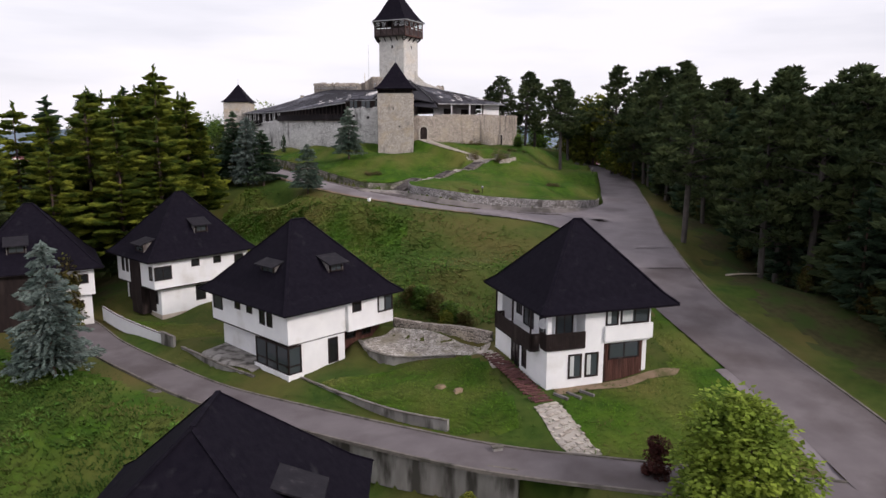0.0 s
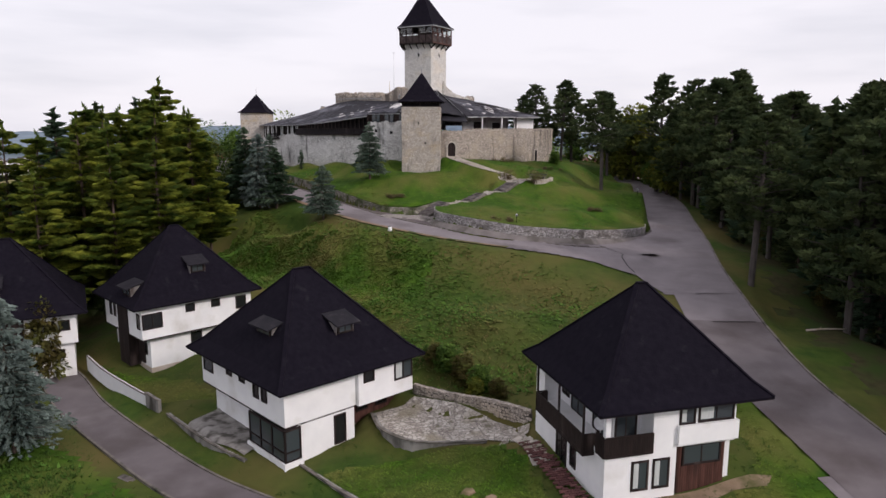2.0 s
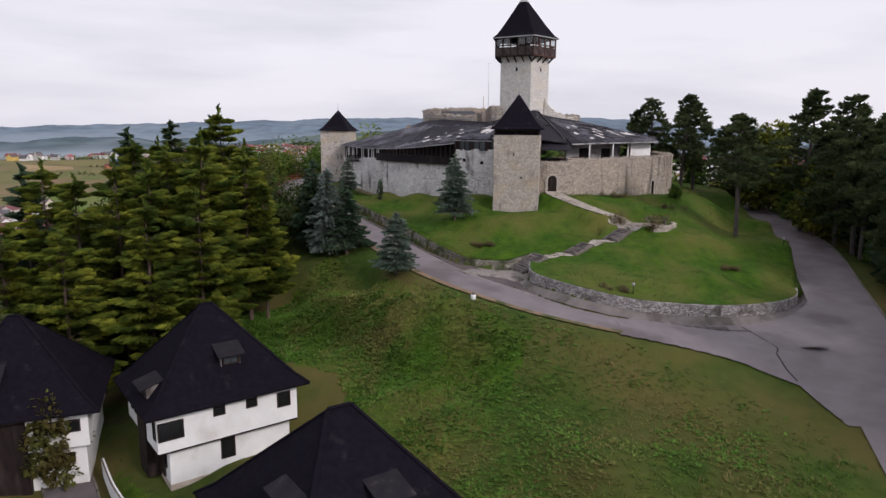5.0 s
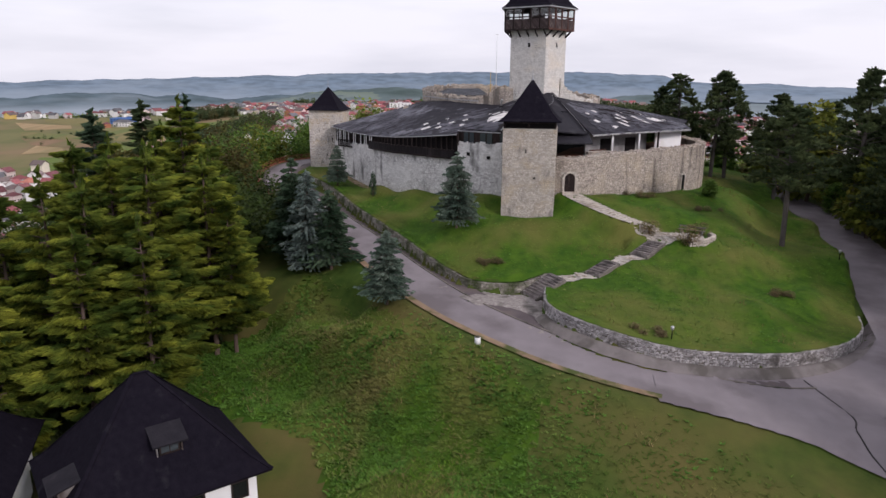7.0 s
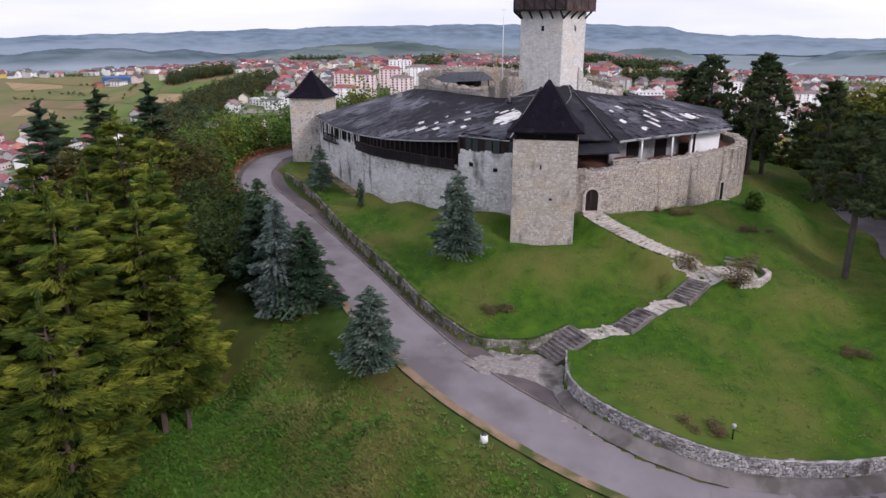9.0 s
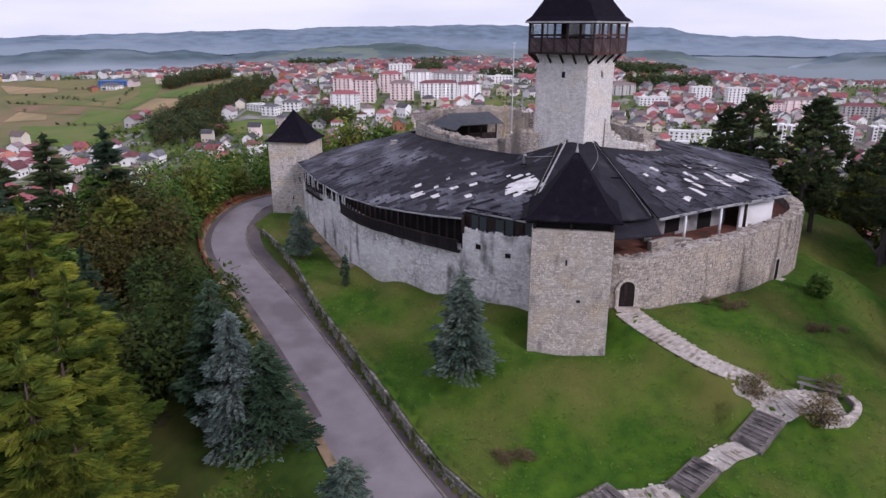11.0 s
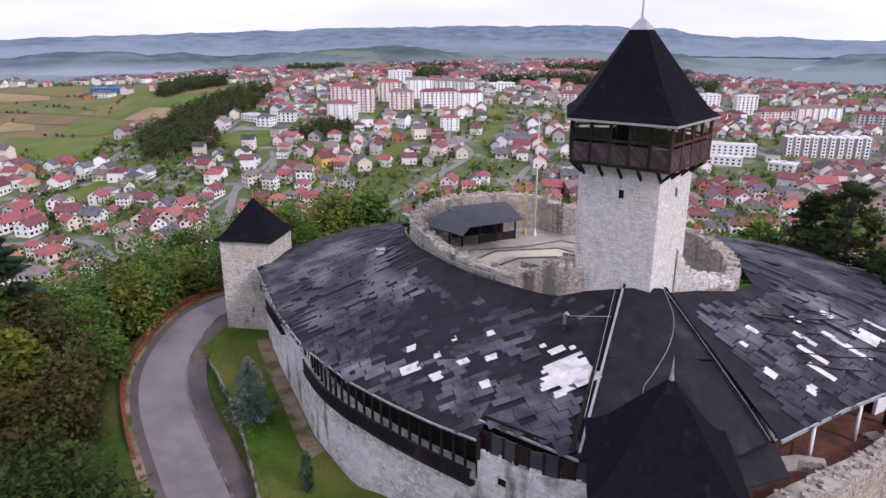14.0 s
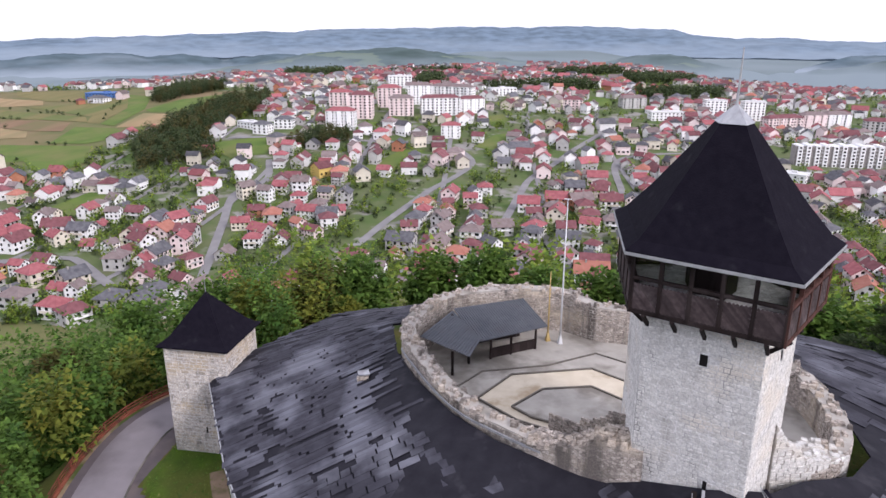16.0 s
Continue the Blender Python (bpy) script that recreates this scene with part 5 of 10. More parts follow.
eaves_line("trim_gutter_gate", [(-10.7, 9.0, 10.93), (-4.4, 5.6, 11.0)], FLASH, "pale metal gutter beside the gate")
eaves_line("trim_gutter_east", EAVE_E[:4], FLASH, "pale metal gutter along the east eaves", 0.14, 0.22)


def surf(low, high):
    """The point of a roof plane at (u along, t up), on evenly split edges."""
    lo, hi = [np.array(p) for p in split(low, 61)], [np.array(p) for p in split(high, 61)]

    def at(u, t):
        k = min(59, max(0, int(u * 60)))
        w = u * 60 - k
        a, c = lo[k] * (1 - w) + lo[k + 1] * w, hi[k] * (1 - w) + hi[k + 1] * w
        return a * (1 - t) + c * t
    return at


def lay_boards(owner, low, high, way, keep_if, nearness, seed, lift=0.02, size=((1.6, 4.6), (0.26, 0.42))):
    """Loose roofing boards on a roof plane, in strips that run one way in plan; the nearest become parts of their own."""
    g = random.Random(seed)
    at = surf(low, high)
    uu, tt = np.meshgrid(np.linspace(0, 1, 121), np.linspace(0, 1, 81))
    P = np.array([at(u, t) for u, t in zip(uu.ravel(), tt.ravel())])
    wx, wy = np.array(way), np.array([-way[1], way[0]])
    a, b = P[:, :2] @ wx, P[:, :2] @ wy
    rows = []
    bb = b.min()
    while bb < b.max():
        w = g.uniform(*size[1])
        aa = a.min() + g.uniform(0, 1)
        while aa < a.max():
            ln = g.uniform(*size[0])
            c = wx * (aa + ln / 2) + wy * (bb + w / 2)
            k = int(np.argmin((P[:, 0] - c[0]) ** 2 + (P[:, 1] - c[1]) ** 2))
            step_on = ln
            while ln > 0.5 and any(((P[:, :2] - (c + wx * e * ln / 2)) ** 2).sum(1).min() > 0.09 for e in (-1, 1)):
                ln *= 0.7
            if ln > 0.5 and (P[k, 0] - c[0]) ** 2 + (P[k, 1] - c[1]) ** 2 < 0.12:
                u, t = uu.ravel()[k], tt.ravel()[k]
                if 0.012 < t < 0.985 and 0.004 < u < 0.996 and keep_if(u, t, g):
                    rows.append((c, u, t, ln - 0.03, w - 0.02))
            aa += step_on
        bb += w
    pieces = []
    for c, u, t, ln, w in rows:
        e = 0.01
        o = at(u, t)
        du, dt = at(min(1, u + e), t) - at(max(0, u - e), t), at(u, min(1, t + e)) - at(u, max(0, t - e))
        nrm = np.cross(du, dt)
        nrm /= np.linalg.norm(nrm)
        if nrm[2] < 0:
            nrm = -nrm
        x3 = np.array([*wx, 0]) - nrm * (nrm @ np.array([*wx, 0]))
        x3 /= np.linalg.norm(x3)
        y3 = np.cross(nrm, x3)
        z = o[2] - (nrm[0] * (c[0] - o[0]) + nrm[1] * (c[1] - o[1])) / nrm[2]
        th = g.uniform(0.012, 0.05)
        tip = g.uniform(-0.012, 0.03)
        corner = []
        for i, j in ((-1, -1), (1, -1), (1, 1), (-1, 1)):
            q = np.array([c[0], c[1], z]) + x3 * i * ln / 2 + y3 * j * w / 2 + nrm * (lift + tip * (i > 0))
            corner.append((q, q + nrm * th))
        v = [p[0] for p in corner] + [p[1] for p in corner]
        pieces.append((nearness(c), v))
    pieces.sort(key=lambda p: p[0])
    faces = [(4, 5, 6, 7), (0, 1, 5, 4), (1, 2, 6, 5), (2, 3, 7, 6), (3, 0, 4, 7)]
    for _, v in pieces[:110]:
        part("roof_board", mesh_of("roof_board", v, faces, SHEET_PIECE), owner)
    rest = Build()
    for _, v in pieces[110:]:
        rest.add(v, faces)
    part("roof_boards_rest", rest.mesh("roof_boards_rest", SLATE), owner, "loose weathered roofing boards", kind="stuff")


def keep_gateward(u, t, g):
    """Short broad sheets on the half of the west roof nearer the gate, in drifts with bare felt between."""
    v = 1 - u
    if v > 0.50 or (t > 0.80 and v < 0.62):
        return False
    drift = noise.noise(Vector((v * 9, t * 5, 4.0)))
    return g.random() < (0.93 if v > 0.30 else 0.85 if drift > -0.05 else 0.22)


def keep_west(u, t, g):
    """Long boards lie thick on the far half; a felted band stays bare along the keep."""
    v = 1 - u
    if t > 0.80 and v < 0.62:
        return False
    return v > 0.50 and g.random() < 0.975


def near_keep(c):
    return abs(c[0] + 14) + abs(c[1] - 20) * 0.8


lay_boards(roof_w, EAVE_W[::-1], HIGH_W[::-1], (0.90, 0.435), keep_west, lambda c: abs(c[0] + 24) + abs(c[1] - 28) * 0.8, 21, size=((2.2, 6.0), (0.30, 0.46)))
lay_boards(roof_w, EAVE_W[::-1], HIGH_W[::-1], (0.90, 0.435), keep_gateward, near_keep, 27, 0.022, ((0.7, 1.7), (0.52, 0.74)))
lay_boards(roof_e, EAVE_E, HIGH_E, (0.80, -0.60), lambda u, t, g: (u > 0.08) and t < 0.86 and g.random() < 0.90, lambda c: abs(c[0] - 12) + abs(c[1] - 18), 22, size=((0.7, 1.9), (0.5, 0.72)))
ALL_OVER = (lambda u, t, g: g.random() < 0.95)
lay_boards(roof_nw, [(-38.8, 44.8, 9.45), (-33.3, 53.8, 9.96), (-21.9, 58.3, 10.39), (-7.5, 59.5, 10.45)][::-1], [(-24.8, 45.5, 13.08), (-19.6, 48.2, 13.35), (-13.9, 49.6, 13.59), (-8.3, 50.0, 13.62)][::-1], (0.90, 0.435), ALL_OVER, lambda c: c[1], 23, size=((2.0, 5.0), (0.4, 0.6)))
lay_boards(roof_wl, [(-40.2, 38.7, 9.02), (-38.8, 44.8, 9.45)][::-1], [(-24.8, 45.4, 13.07), (-24.8, 45.6, 13.08)][::-1], (0.90, 0.435), ALL_OVER, lambda c: c[1], 28, size=((2.0, 5.0), (0.35, 0.5)))
lay_boards(roof_n, [(-7.5, 59.5, 10.45), (8.8, 58.5, 10.58), (21.1, 52.1, 10.70), (25.7, 43.0, 10.94), (23.5, 32.4, 11.04)][::-1], [(-8.3, 50.0, 13.62), (-0.6, 48.1, 13.71), (6.6, 44.4, 13.66), (10.3, 38.8, 13.67), (10.5, 33.3, 13.68)][::-1], (0.80, -0.60), ALL_OVER, lambda c: c[1], 29, size=((2.0, 5.0), (0.8, 1.2)))
g2 = random.Random(24)
lay_boards(roof_g, [(-10.7, 8.8, 10.95), (-4.4, 5.6, 11.05)], [(-6.0, 24.4, 14.1), (-1.3, 21.6, 15.8)], (0.90, 0.435), lambda u, t, g: g.random() < (0.82 if t < 0.3 else 0.15) and u < 0.9, lambda c: c[1], 25, size=((0.7, 1.7), (0.52, 0.74)))


def patch(owner, at, u0, u1, t0, t1, way=(0.90, 0.435), lift=0.075):
    """A torn place where pale underlay shows, with a blocky outline that follows the roofing boards."""
    o = at((u0 + u1) / 2, (t0 + t1) / 2)
    du, dt = at((u0 + u1) / 2 + 0.01, (t0 + t1) / 2) - o, at((u0 + u1) / 2, (t0 + t1) / 2 + 0.01) - o
    nrm = np.cross(du, dt)
    nrm = nrm / np.linalg.norm(nrm) * (1 if nrm[2] > 0 else -1)
    x3 = np.array([*way, 0]) - nrm * (nrm @ np.array([*way, 0]))
    x3 /= np.linalg.norm(x3)
    y3 = np.cross(nrm, x3)
    long = np.linalg.norm(at(u1, (t0 + t1) / 2) - at(u0, (t0 + t1) / 2))
    wide = np.linalg.norm(at((u0 + u1) / 2, t1) - at((u0 + u1) / 2, t0))
    rows = max(1, round(wide / 0.36))
    b = Build()
    for k in range(rows):
        y0, y1 = wide * (k / rows - 0.5), wide * ((k + 1) / rows - 0.5)
        x0, x1 = -long / 2 * g2.uniform(0.7, 1.12), long / 2 * g2.uniform(0.7, 1.12)
        b.add([o + x3 * x + y3 * y + nrm * lift for x, y in ((x0, y0), (x1, y0), (x1, y1), (x0, y1))], [(0, 1, 2, 3)])
    return part("bare_patch", b.mesh("bare_patch", PALE_PATCH), owner, "torn pale bare underlay")


at_g = surf([(-10.7, 8.8, 10.95), (-4.4, 5.6, 11.05)], [(-6.0, 24.4, 14.1), (-1.3, 21.6, 15.8)])
at_w = surf(EAVE_W, HIGH_W)
at_e = surf(EAVE_E, HIGH_E)
for q in ((0.44, 0.90, 0.30, 0.50), (0.36, 0.62, 0.28, 0.36), (0.30, 0.52, 0.50, 0.545), (0.58, 0.70, 0.25, 0.29), (0.16, 0.26, 0.52, 0.55), (0.55, 0.62, 0.54, 0.57)):
    patch(roof_g, at_g, *q)
for q in ((0.19, 0.225, 0.18, 0.25), (0.13, 0.155, 0.20, 0.26), (0.235, 0.255, 0.31, 0.36), (0.17, 0.185, 0.33, 0.38), (0.10, 0.125, 0.35, 0.39), (0.05, 0.075, 0.42, 0.46), (0.165, 0.18, 0.47, 0.51), (0.09, 0.11, 0.58, 0.62), (0.03, 0.05, 0.25, 0.30)):
    patch(roof_w, at_w, *q)
for q in ((0.12, 0.16, 0.30, 0.36), (0.14, 0.17, 0.52, 0.56), (0.26, 0.36, 0.22, 0.26), (0.30, 0.42, 0.34, 0.38), (0.38, 0.46, 0.46, 0.50), (0.45, 0.58, 0.30, 0.34), (0.48, 0.58, 0.40, 0.44), (0.60, 0.70, 0.30, 0.42), (0.24, 0.29, 0.60, 0.64), (0.50, 0.55, 0.62, 0.66), (0.68, 0.74, 0.55, 0.62), (0.2, 0.23, 0.12, 0.2), (0.75, 0.84, 0.25, 0.3)):
    patch(roof_e, at_e, *q, (0.80, -0.60))
# dark battens left on the east roof
bat = random.Random(5)
for k in range(22):
    u, t = bat.uniform(0.28, 0.75), bat.uniform(0.2, 0.75)
    a, c = at_e(u, t), at_e(min(0.99, u + bat.uniform(0.06, 0.16)), max(0.05, t - bat.uniform(0.04, 0.12)))
    part("batten", Build().beam(a + np.array([0, 0, .12]), c + np.array([0, 0, .12]), 0.07, 0.06).mesh("batten", WOOD), roof_e)

# seams, hip strips and cables on the felt roof
for nm, a, c, w, mat, lab in (("trim_seam_a", (-1.3, 21.4, 15.95), (-4.35, 6.0, 11.25), 0.16, FLASH, "pale metal valley strip"), ("trim_seam_b", (-1.75, 21.5, 15.75), (-4.8, 6.2, 11.2), 0.28, WOOD, "dark timber edge board"),
                              ("trim_hip", (1.9, 22.0, 16.0), (7.4, 9.9, 10.8), 0.22, SHINGLE, "dark hip strip"), ("trim_step", (-3.0, 14.0, 13.55), (4.6, 15.4, 13.4), 0.12, SHINGLE, "low step in the felt roof")):
    tagged(new(nm, Build().beam(a, c, w, 0.10).mesh(nm, mat)), lab, "trim", kind="structure")


def cable(pts, label):
    b = Build()
    line = spline(pts, 0.4)
    b.tube([tuple(p) for p in line], [0.022] * len(line), 5, cap=False)
    return tagged(new("cable", b.mesh("cable", FLASH)), label, "cable", "roof cables")


cable([(-1.9, 21.2, 15.85), (-3.0, 15.0, 13.9), (-4.1, 8.5, 12.1)], "thin pale lightning cable along the valley strip")
cable([(1.7, 22.2, 16.1), (4.1, 16.6, 14.0), (6.0, 12.6, 12.2), (7.2, 9.9, 10.95)], "thin pale cable down the dark hip")
cable([(1.7, 22.0, 16.1), (2.2, 18.6, 15.0), (1.6, 15.6, 14.15), (0.4, 13.0, 13.3), (-0.4, 11.4, 12.9), (-0.3, 9.4, 12.4)], "thin pale cable looping over the felt roof")
cable([(-5.4, 18.2, 14.7), (-2.3, 18.0, 14.95)], "thin pale cable from the vent pipe")
vent = thing("roof_vent", "bent pale metal vent pipe on the black roof", "vent", pose(-5.6, 18.2, 14.0))
part("pipe", Build().tube([(0, 0, -0.3), (0, 0, 0.75), (0.12, -0.15, 0.95), (0.2, -0.3, 0.85)], [0.14, 0.14, 0.15, 0.16], 10).mesh("pipe", ZINC, True), vent)
part("base", Build().box(-0.35, -0.35, -0.15, 0.35, 0.35, 0.02).mesh("base", FELT), vent)
stub = thing("roof_flue", "short square pale flue on the black roof", "vent", pose(1.0, 10.4, 12.3))
part("shaft", Build().box(-0.12, -0.12, -0.3, 0.12, 0.12, 1.7).mesh("shaft", WOOD_GREY), stub)
part("collar", Build().box(-0.28, -0.28, -0.25, 0.28, 0.28, 0.15).mesh("collar", FELT), stub)
for x, y, z in ((-24.6, 35.6, 12.6),):
    ch = thing("roof_chimney", "low broken chimney stub on the sheet roof", "chimney", pose(x, y, z, 0, 0, 25))
    part("stack", Build().box(-0.35, -0.3, -0.4, 0.35, 0.3, 0.55).box(-0.55, -0.2, -0.3, -0.3, 0.25, 0.25).mesh("stack", STONE_RUBBLE), ch)
    part("cap", Build().box(-0.45, -0.4, 0.55, 0.45, 0.4, 0.65).mesh("cap", ZINC), ch)

# ceilings and floors hidden under the roofs, near-black and added to shut the building
tagged(new("floor_gallery", Build().prism([(-38, 40), (-35, 34.5), (-28, 24.5), (-22, 17), (-16.5, 12.6), (-10, 9), (-3, 7.2), (4, 7.5), (10, 26), (10, 45), (-10, 55), (-30, 52)], 6.1, 6.4).mesh("floor_gallery", DARKNESS)), "near-black floor added under the roof to close the view", "floor", kind="structure")

# east terrace
terr = [p[:2] for p in WALL_E[3:34]]
inn = [(8.5, 31.0), (5.0, 24.0), (2.5, 12.0), (4.0, 7.0)]
tagged(new("floor_terrace", Build().prism([(x - 0.9 * 0.6, y + 0.5) for x, y in terr] + [(22, 40)] + inn, 6.6, 7.25).mesh("floor_terrace", TERRACOTTA)), "red terracotta terrace behind the curtain wall", "floor", kind="structure")
tw = thing("terrace_wall", "white rendered wall with dark openings under the east roof", "wall", kind="structure")
line_e = [(7.2, 13.6), (11.6, 17.9), (16.6, 22.4)]
GREY_RENDER = surface("grey_render", (0.24, 0.235, 0.24), (0.33, 0.325, 0.33), 0.8, (0.15, 0.145, 0.145), 0.5, 0.58, 0.9, 0.2, 10)
part("panel", wall_body(line_e, 0.25, flat(7.2), flat(11.2)).mesh("panel", GREY_RENDER), tw, "shabby grey rendered wall")
part("panel", wall_body([(17.8, 20.9), (22.0, 24.4)], 0.25, flat(7.2), flat(10.9)).mesh("panel", WHITE), tw)
part("panel", wall_body([(22.0, 24.4), (22.2, 31)], 0.25, flat(7.2), flat(11.0)).mesh("panel", WOOD), tw)
# Openings aren't cut: thin near-black panels carry the shade inside them
part("opening", Build().beam((9.4, 15.7, 8.6), (11.0, 17.3, 8.6), 0.08, 2.0).mesh("opening", DARKNESS), tw)
part("opening", Build().beam((13.2, 19.3, 8.4), (14.8, 20.75, 8.4), 0.08, 2.2).mesh("opening", DARKNESS), tw)
for x, y in ((11.0, 13.7), (15.0, 17.0)):
    col = thing("terrace_column", "slim white column carrying the east eaves", "column", pose(x, y, 7.25), "terrace columns")
    part("shaft", Build().tube([(0, 0, 0), (0, 0, 3.15)], [0.14, 0.13], 10).mesh("shaft", WHITE, True), col)
col = thing("terrace_post", "dark timber post carrying the east eaves", "column", pose(18.0, 19.6, 7.25), "terrace columns")
part("shaft", Build().box(-0.13, -0.13, 0, 0.13, 0.13, 3.2).mesh("shaft", WOOD), col)
lowl = [(7.6, 10.6), (9.6, 12.6), (11.6, 12.4)]
lowt = thing("terrace_parapet", "low rubble wall across the terracotta terrace", "wall")
part("core", wall_body(lowl, 0.5, flat(7.2), flat(8.15)).mesh("core", MORTAR), lowt)
part("stonework", masonry(lowl, flat(7.2), flat(8.15), rng).mesh("stonework", STONE_RUBBLE), lowt, kind="stuff")
brl = thing("terrace_barrier", "low red-brown timber barrier on the terrace", "barrier", pose(9.0, 13.4, 7.25, 0, 0, 42))
part("board", Build().box(-1.6, -0.05, 0.0, 1.6, 0.05, 1.0).mesh("board", WOOD_RED), brl)

pallet = thing("timber_pallet", "pale broken timber pallet on the terrace", "pallet", pose(16.6, 17.6, 7.25, 0, 0, 25))
for k in range(5):
    part("slat", Build().box(-0.6, -0.5 + k * 0.22, 0.14, 0.6, -0.36 + k * 0.22, 0.18).mesh("slat", PLINTH), pallet)
for y in (-0.45, 0.0, 0.42):
    part("bearer", Build().box(-0.6, y - 0.05, 0.0, 0.6, y + 0.05, 0.14).mesh("bearer", PLINTH), pallet)

# courtyard pavilion
pv = thing("courtyard_pavilion", "timber pavilion with a dark ribbed metal roof in the courtyard", "pavilion")


def ribbed(name, a, c, d, e, ribs):
    """A ribbed metal roof over four corners: a-c the eaves, e-d the ridge."""
    a, c, d, e = (np.array(p, float) for p in (a, c, d, e))
    b = Build()
    prof = [q for k in range(ribs) for q in ((k / ribs, 0.0), ((k + 0.55) / ribs, 0.0), ((k + 0.6) / ribs, 0.055), ((k + 0.95) / ribs, 0.055))] + [(1.0, 0.0)]
    n = len(prof)
    v = []
    for dz in (0.0, -0.06):
        for lo, hi in ((a, c), (e, d)):
            v += [lo + (hi - lo) * s_ + np.array([0, 0, h + dz]) for s_, h in prof]
    f = [(i, i + 1, n + i + 1, n + i) for i in range(n - 1)] + [(3 * n + i, 3 * n + i + 1, 2 * n + i + 1, 2 * n + i) for i in range(n - 1)]
    f += [(i + 1, i, 2 * n + i, 2 * n + i + 1) for i in range(n - 1)] + [(n + i, n + i + 1, 3 * n + i + 1, 3 * n + i) for i in range(n - 1)]
    b.add(v, f + [(0, n, 3 * n, 2 * n), (n - 1, 3 * n - 1, 4 * n - 1, 2 * n - 1)])
    return part(name, b.mesh(name, SHEET_METAL), pv, "dark grey ribbed sheet metal")


SHEET_METAL = surface("dark_sheet_metal", (0.088, 0.093, 0.106), (0.120, 0.125, 0.138), 1.2, (0.10, 0.10, 0.11), 0.6, 0.6, 0.5, 0.05, 6, metal=0.3)
ribbed("roof_main", (-15.9, 39.3, 14.95), (-10.4, 43.5, 14.95), (-12.8, 46.6, 16.1), (-18.6, 43.2, 16.1), 30)
ribbed("roof_wing", (-20.8, 39.4, 15.0), (-16.3, 37.3, 14.55), (-15.7, 39.6, 15.15), (-18.7, 43.0, 15.95), 18)
for x, y, z in ((-17.7, 37.4, 14.9), (-20.3, 37.9, 15.0), (-16.7, 39.6, 15.0), (-15.0, 40.8, 15.0), (-11.4, 43.4, 15.0), (-13.4, 42.0, 15.0), (-18.6, 42.4, 15.9), (-13.2, 45.9, 15.9)):
    part("post", Build().box(x - 0.1, y - 0.1, 12.75, x + 0.1, y + 0.1, z).mesh("post", WOOD), pv)
part("back_wall", wall_body([(-13.0, 45.9), (-18.4, 42.6)], 0.15, flat(12.75), flat(15.6)).mesh("back_wall", WOOD), pv)
for a, c in (((-15.0, 40.8), (-13.4, 42.0)), ((-13.4, 42.0), (-11.4, 43.4))):
    part("parapet", Build().beam((*a, 13.2), (*c, 13.2), 0.1, 0.75).beam((*a, 13.65), (*c, 13.65), 0.2, 0.08).mesh("parapet", WOOD), pv, "dark timber parapet")

# flag poles
for nm, x, y, h, mat, lab in (("flag_pole", -9.3, 44.9, 13.2, STEEL, "tall white steel flag pole in the courtyard"), ("signal_pole", -10.4, 45.3, 6.6, YELLOW_POLE, "slim ochre pole beside the flag pole")):
    fp = thing(nm, lab, "pole", pose(x, y, 12.75))
    part("shaft", Build().tube([(0, 0, 0), (0, 0, h * 0.5), (0, 0, h)], [0.09, 0.07, 0.04], 8).mesh("shaft", mat, True), fp)
    part("foot", Build().tube([(0, 0, 0), (0, 0, 0.9)], [0.28, 0.09], 4).mesh("foot", mat), fp)
    if nm == "flag_pole":
        part("crossbar", Build().beam((-0.3, 0, h), (0.3, 0, h), 0.06, 0.08).mesh("crossbar", mat), fp)
panel = thing("wall_box", "small red metal box on the courtyard wall", "box", pose(-4.6, 46.3, 13.9, 0, 0, 5))
part("case", Build().box(-0.3, -0.15, 0, 0.3, 0.0, 0.55).mesh("case", RED_PANEL), panel)
part("door", Build().box(-0.26, -0.17, 0.04, 0.26, -0.15, 0.5).mesh("door", RED_PANEL), panel)

# sunken court with stepped edges
for k, (pts, z, mat, nm, lab) in enumerate((([(-15.2, 34.0), (-13.0, 38.2), (-6.6, 40.4), (-3.8, 38.6), (-3.6, 35.2), (-4.4, 31.0), (-8, 30.0), (-12, 31.5)], 12.80, SAND, "pit_upper", "pale sandstone level of the sunken court"),
                                       ([(-12.5, 33.2), (-10.4, 36.2), (-6.7, 37.3), (-4.3, 35.6), (-4.5, 32), (-8, 31), (-11, 32)], 12.86, FLOOR, "pit_lower", "grey concrete bottom of the sunken court"))):
    pts = pts[::-1]
    tagged(new("floor_" + nm, Build().prism(pts, z - 0.12, z).mesh("floor_" + nm, mat)), lab, "floor", kind="structure")
    eb = Build()
    for a, c in zip(pts, pts[1:] + pts[:1]):
        eb.beam((*a, z + 0.05), (*c, z + 0.05), 0.14, 0.14)
    tagged(new("trim_" + nm, eb.mesh("trim_" + nm, JOINT)), "dark kerb round the sunken court", "trim", kind="structure")
eb = Build()
for a, c in (((-17.2, 35.2), (-15.4, 38.4)), ((-15.4, 38.4), (-10.2, 40.4)), ((-10.2, 40.4), (-6.2, 43.4)), ((-6.2, 43.4), (-3.6, 42.0))):
    eb.beam((*a, 12.80), (*c, 12.80), 0.12, 0.1)
tagged(new("trim_courtyard", eb.mesh("trim_courtyard", JOINT)), "dark kerb line across the courtyard", "trim", kind="structure")
def STUB(s):
    return 16.7 - 0.05 * s - 1.4 * float(smooth01((s - 2.2) / 3.2))


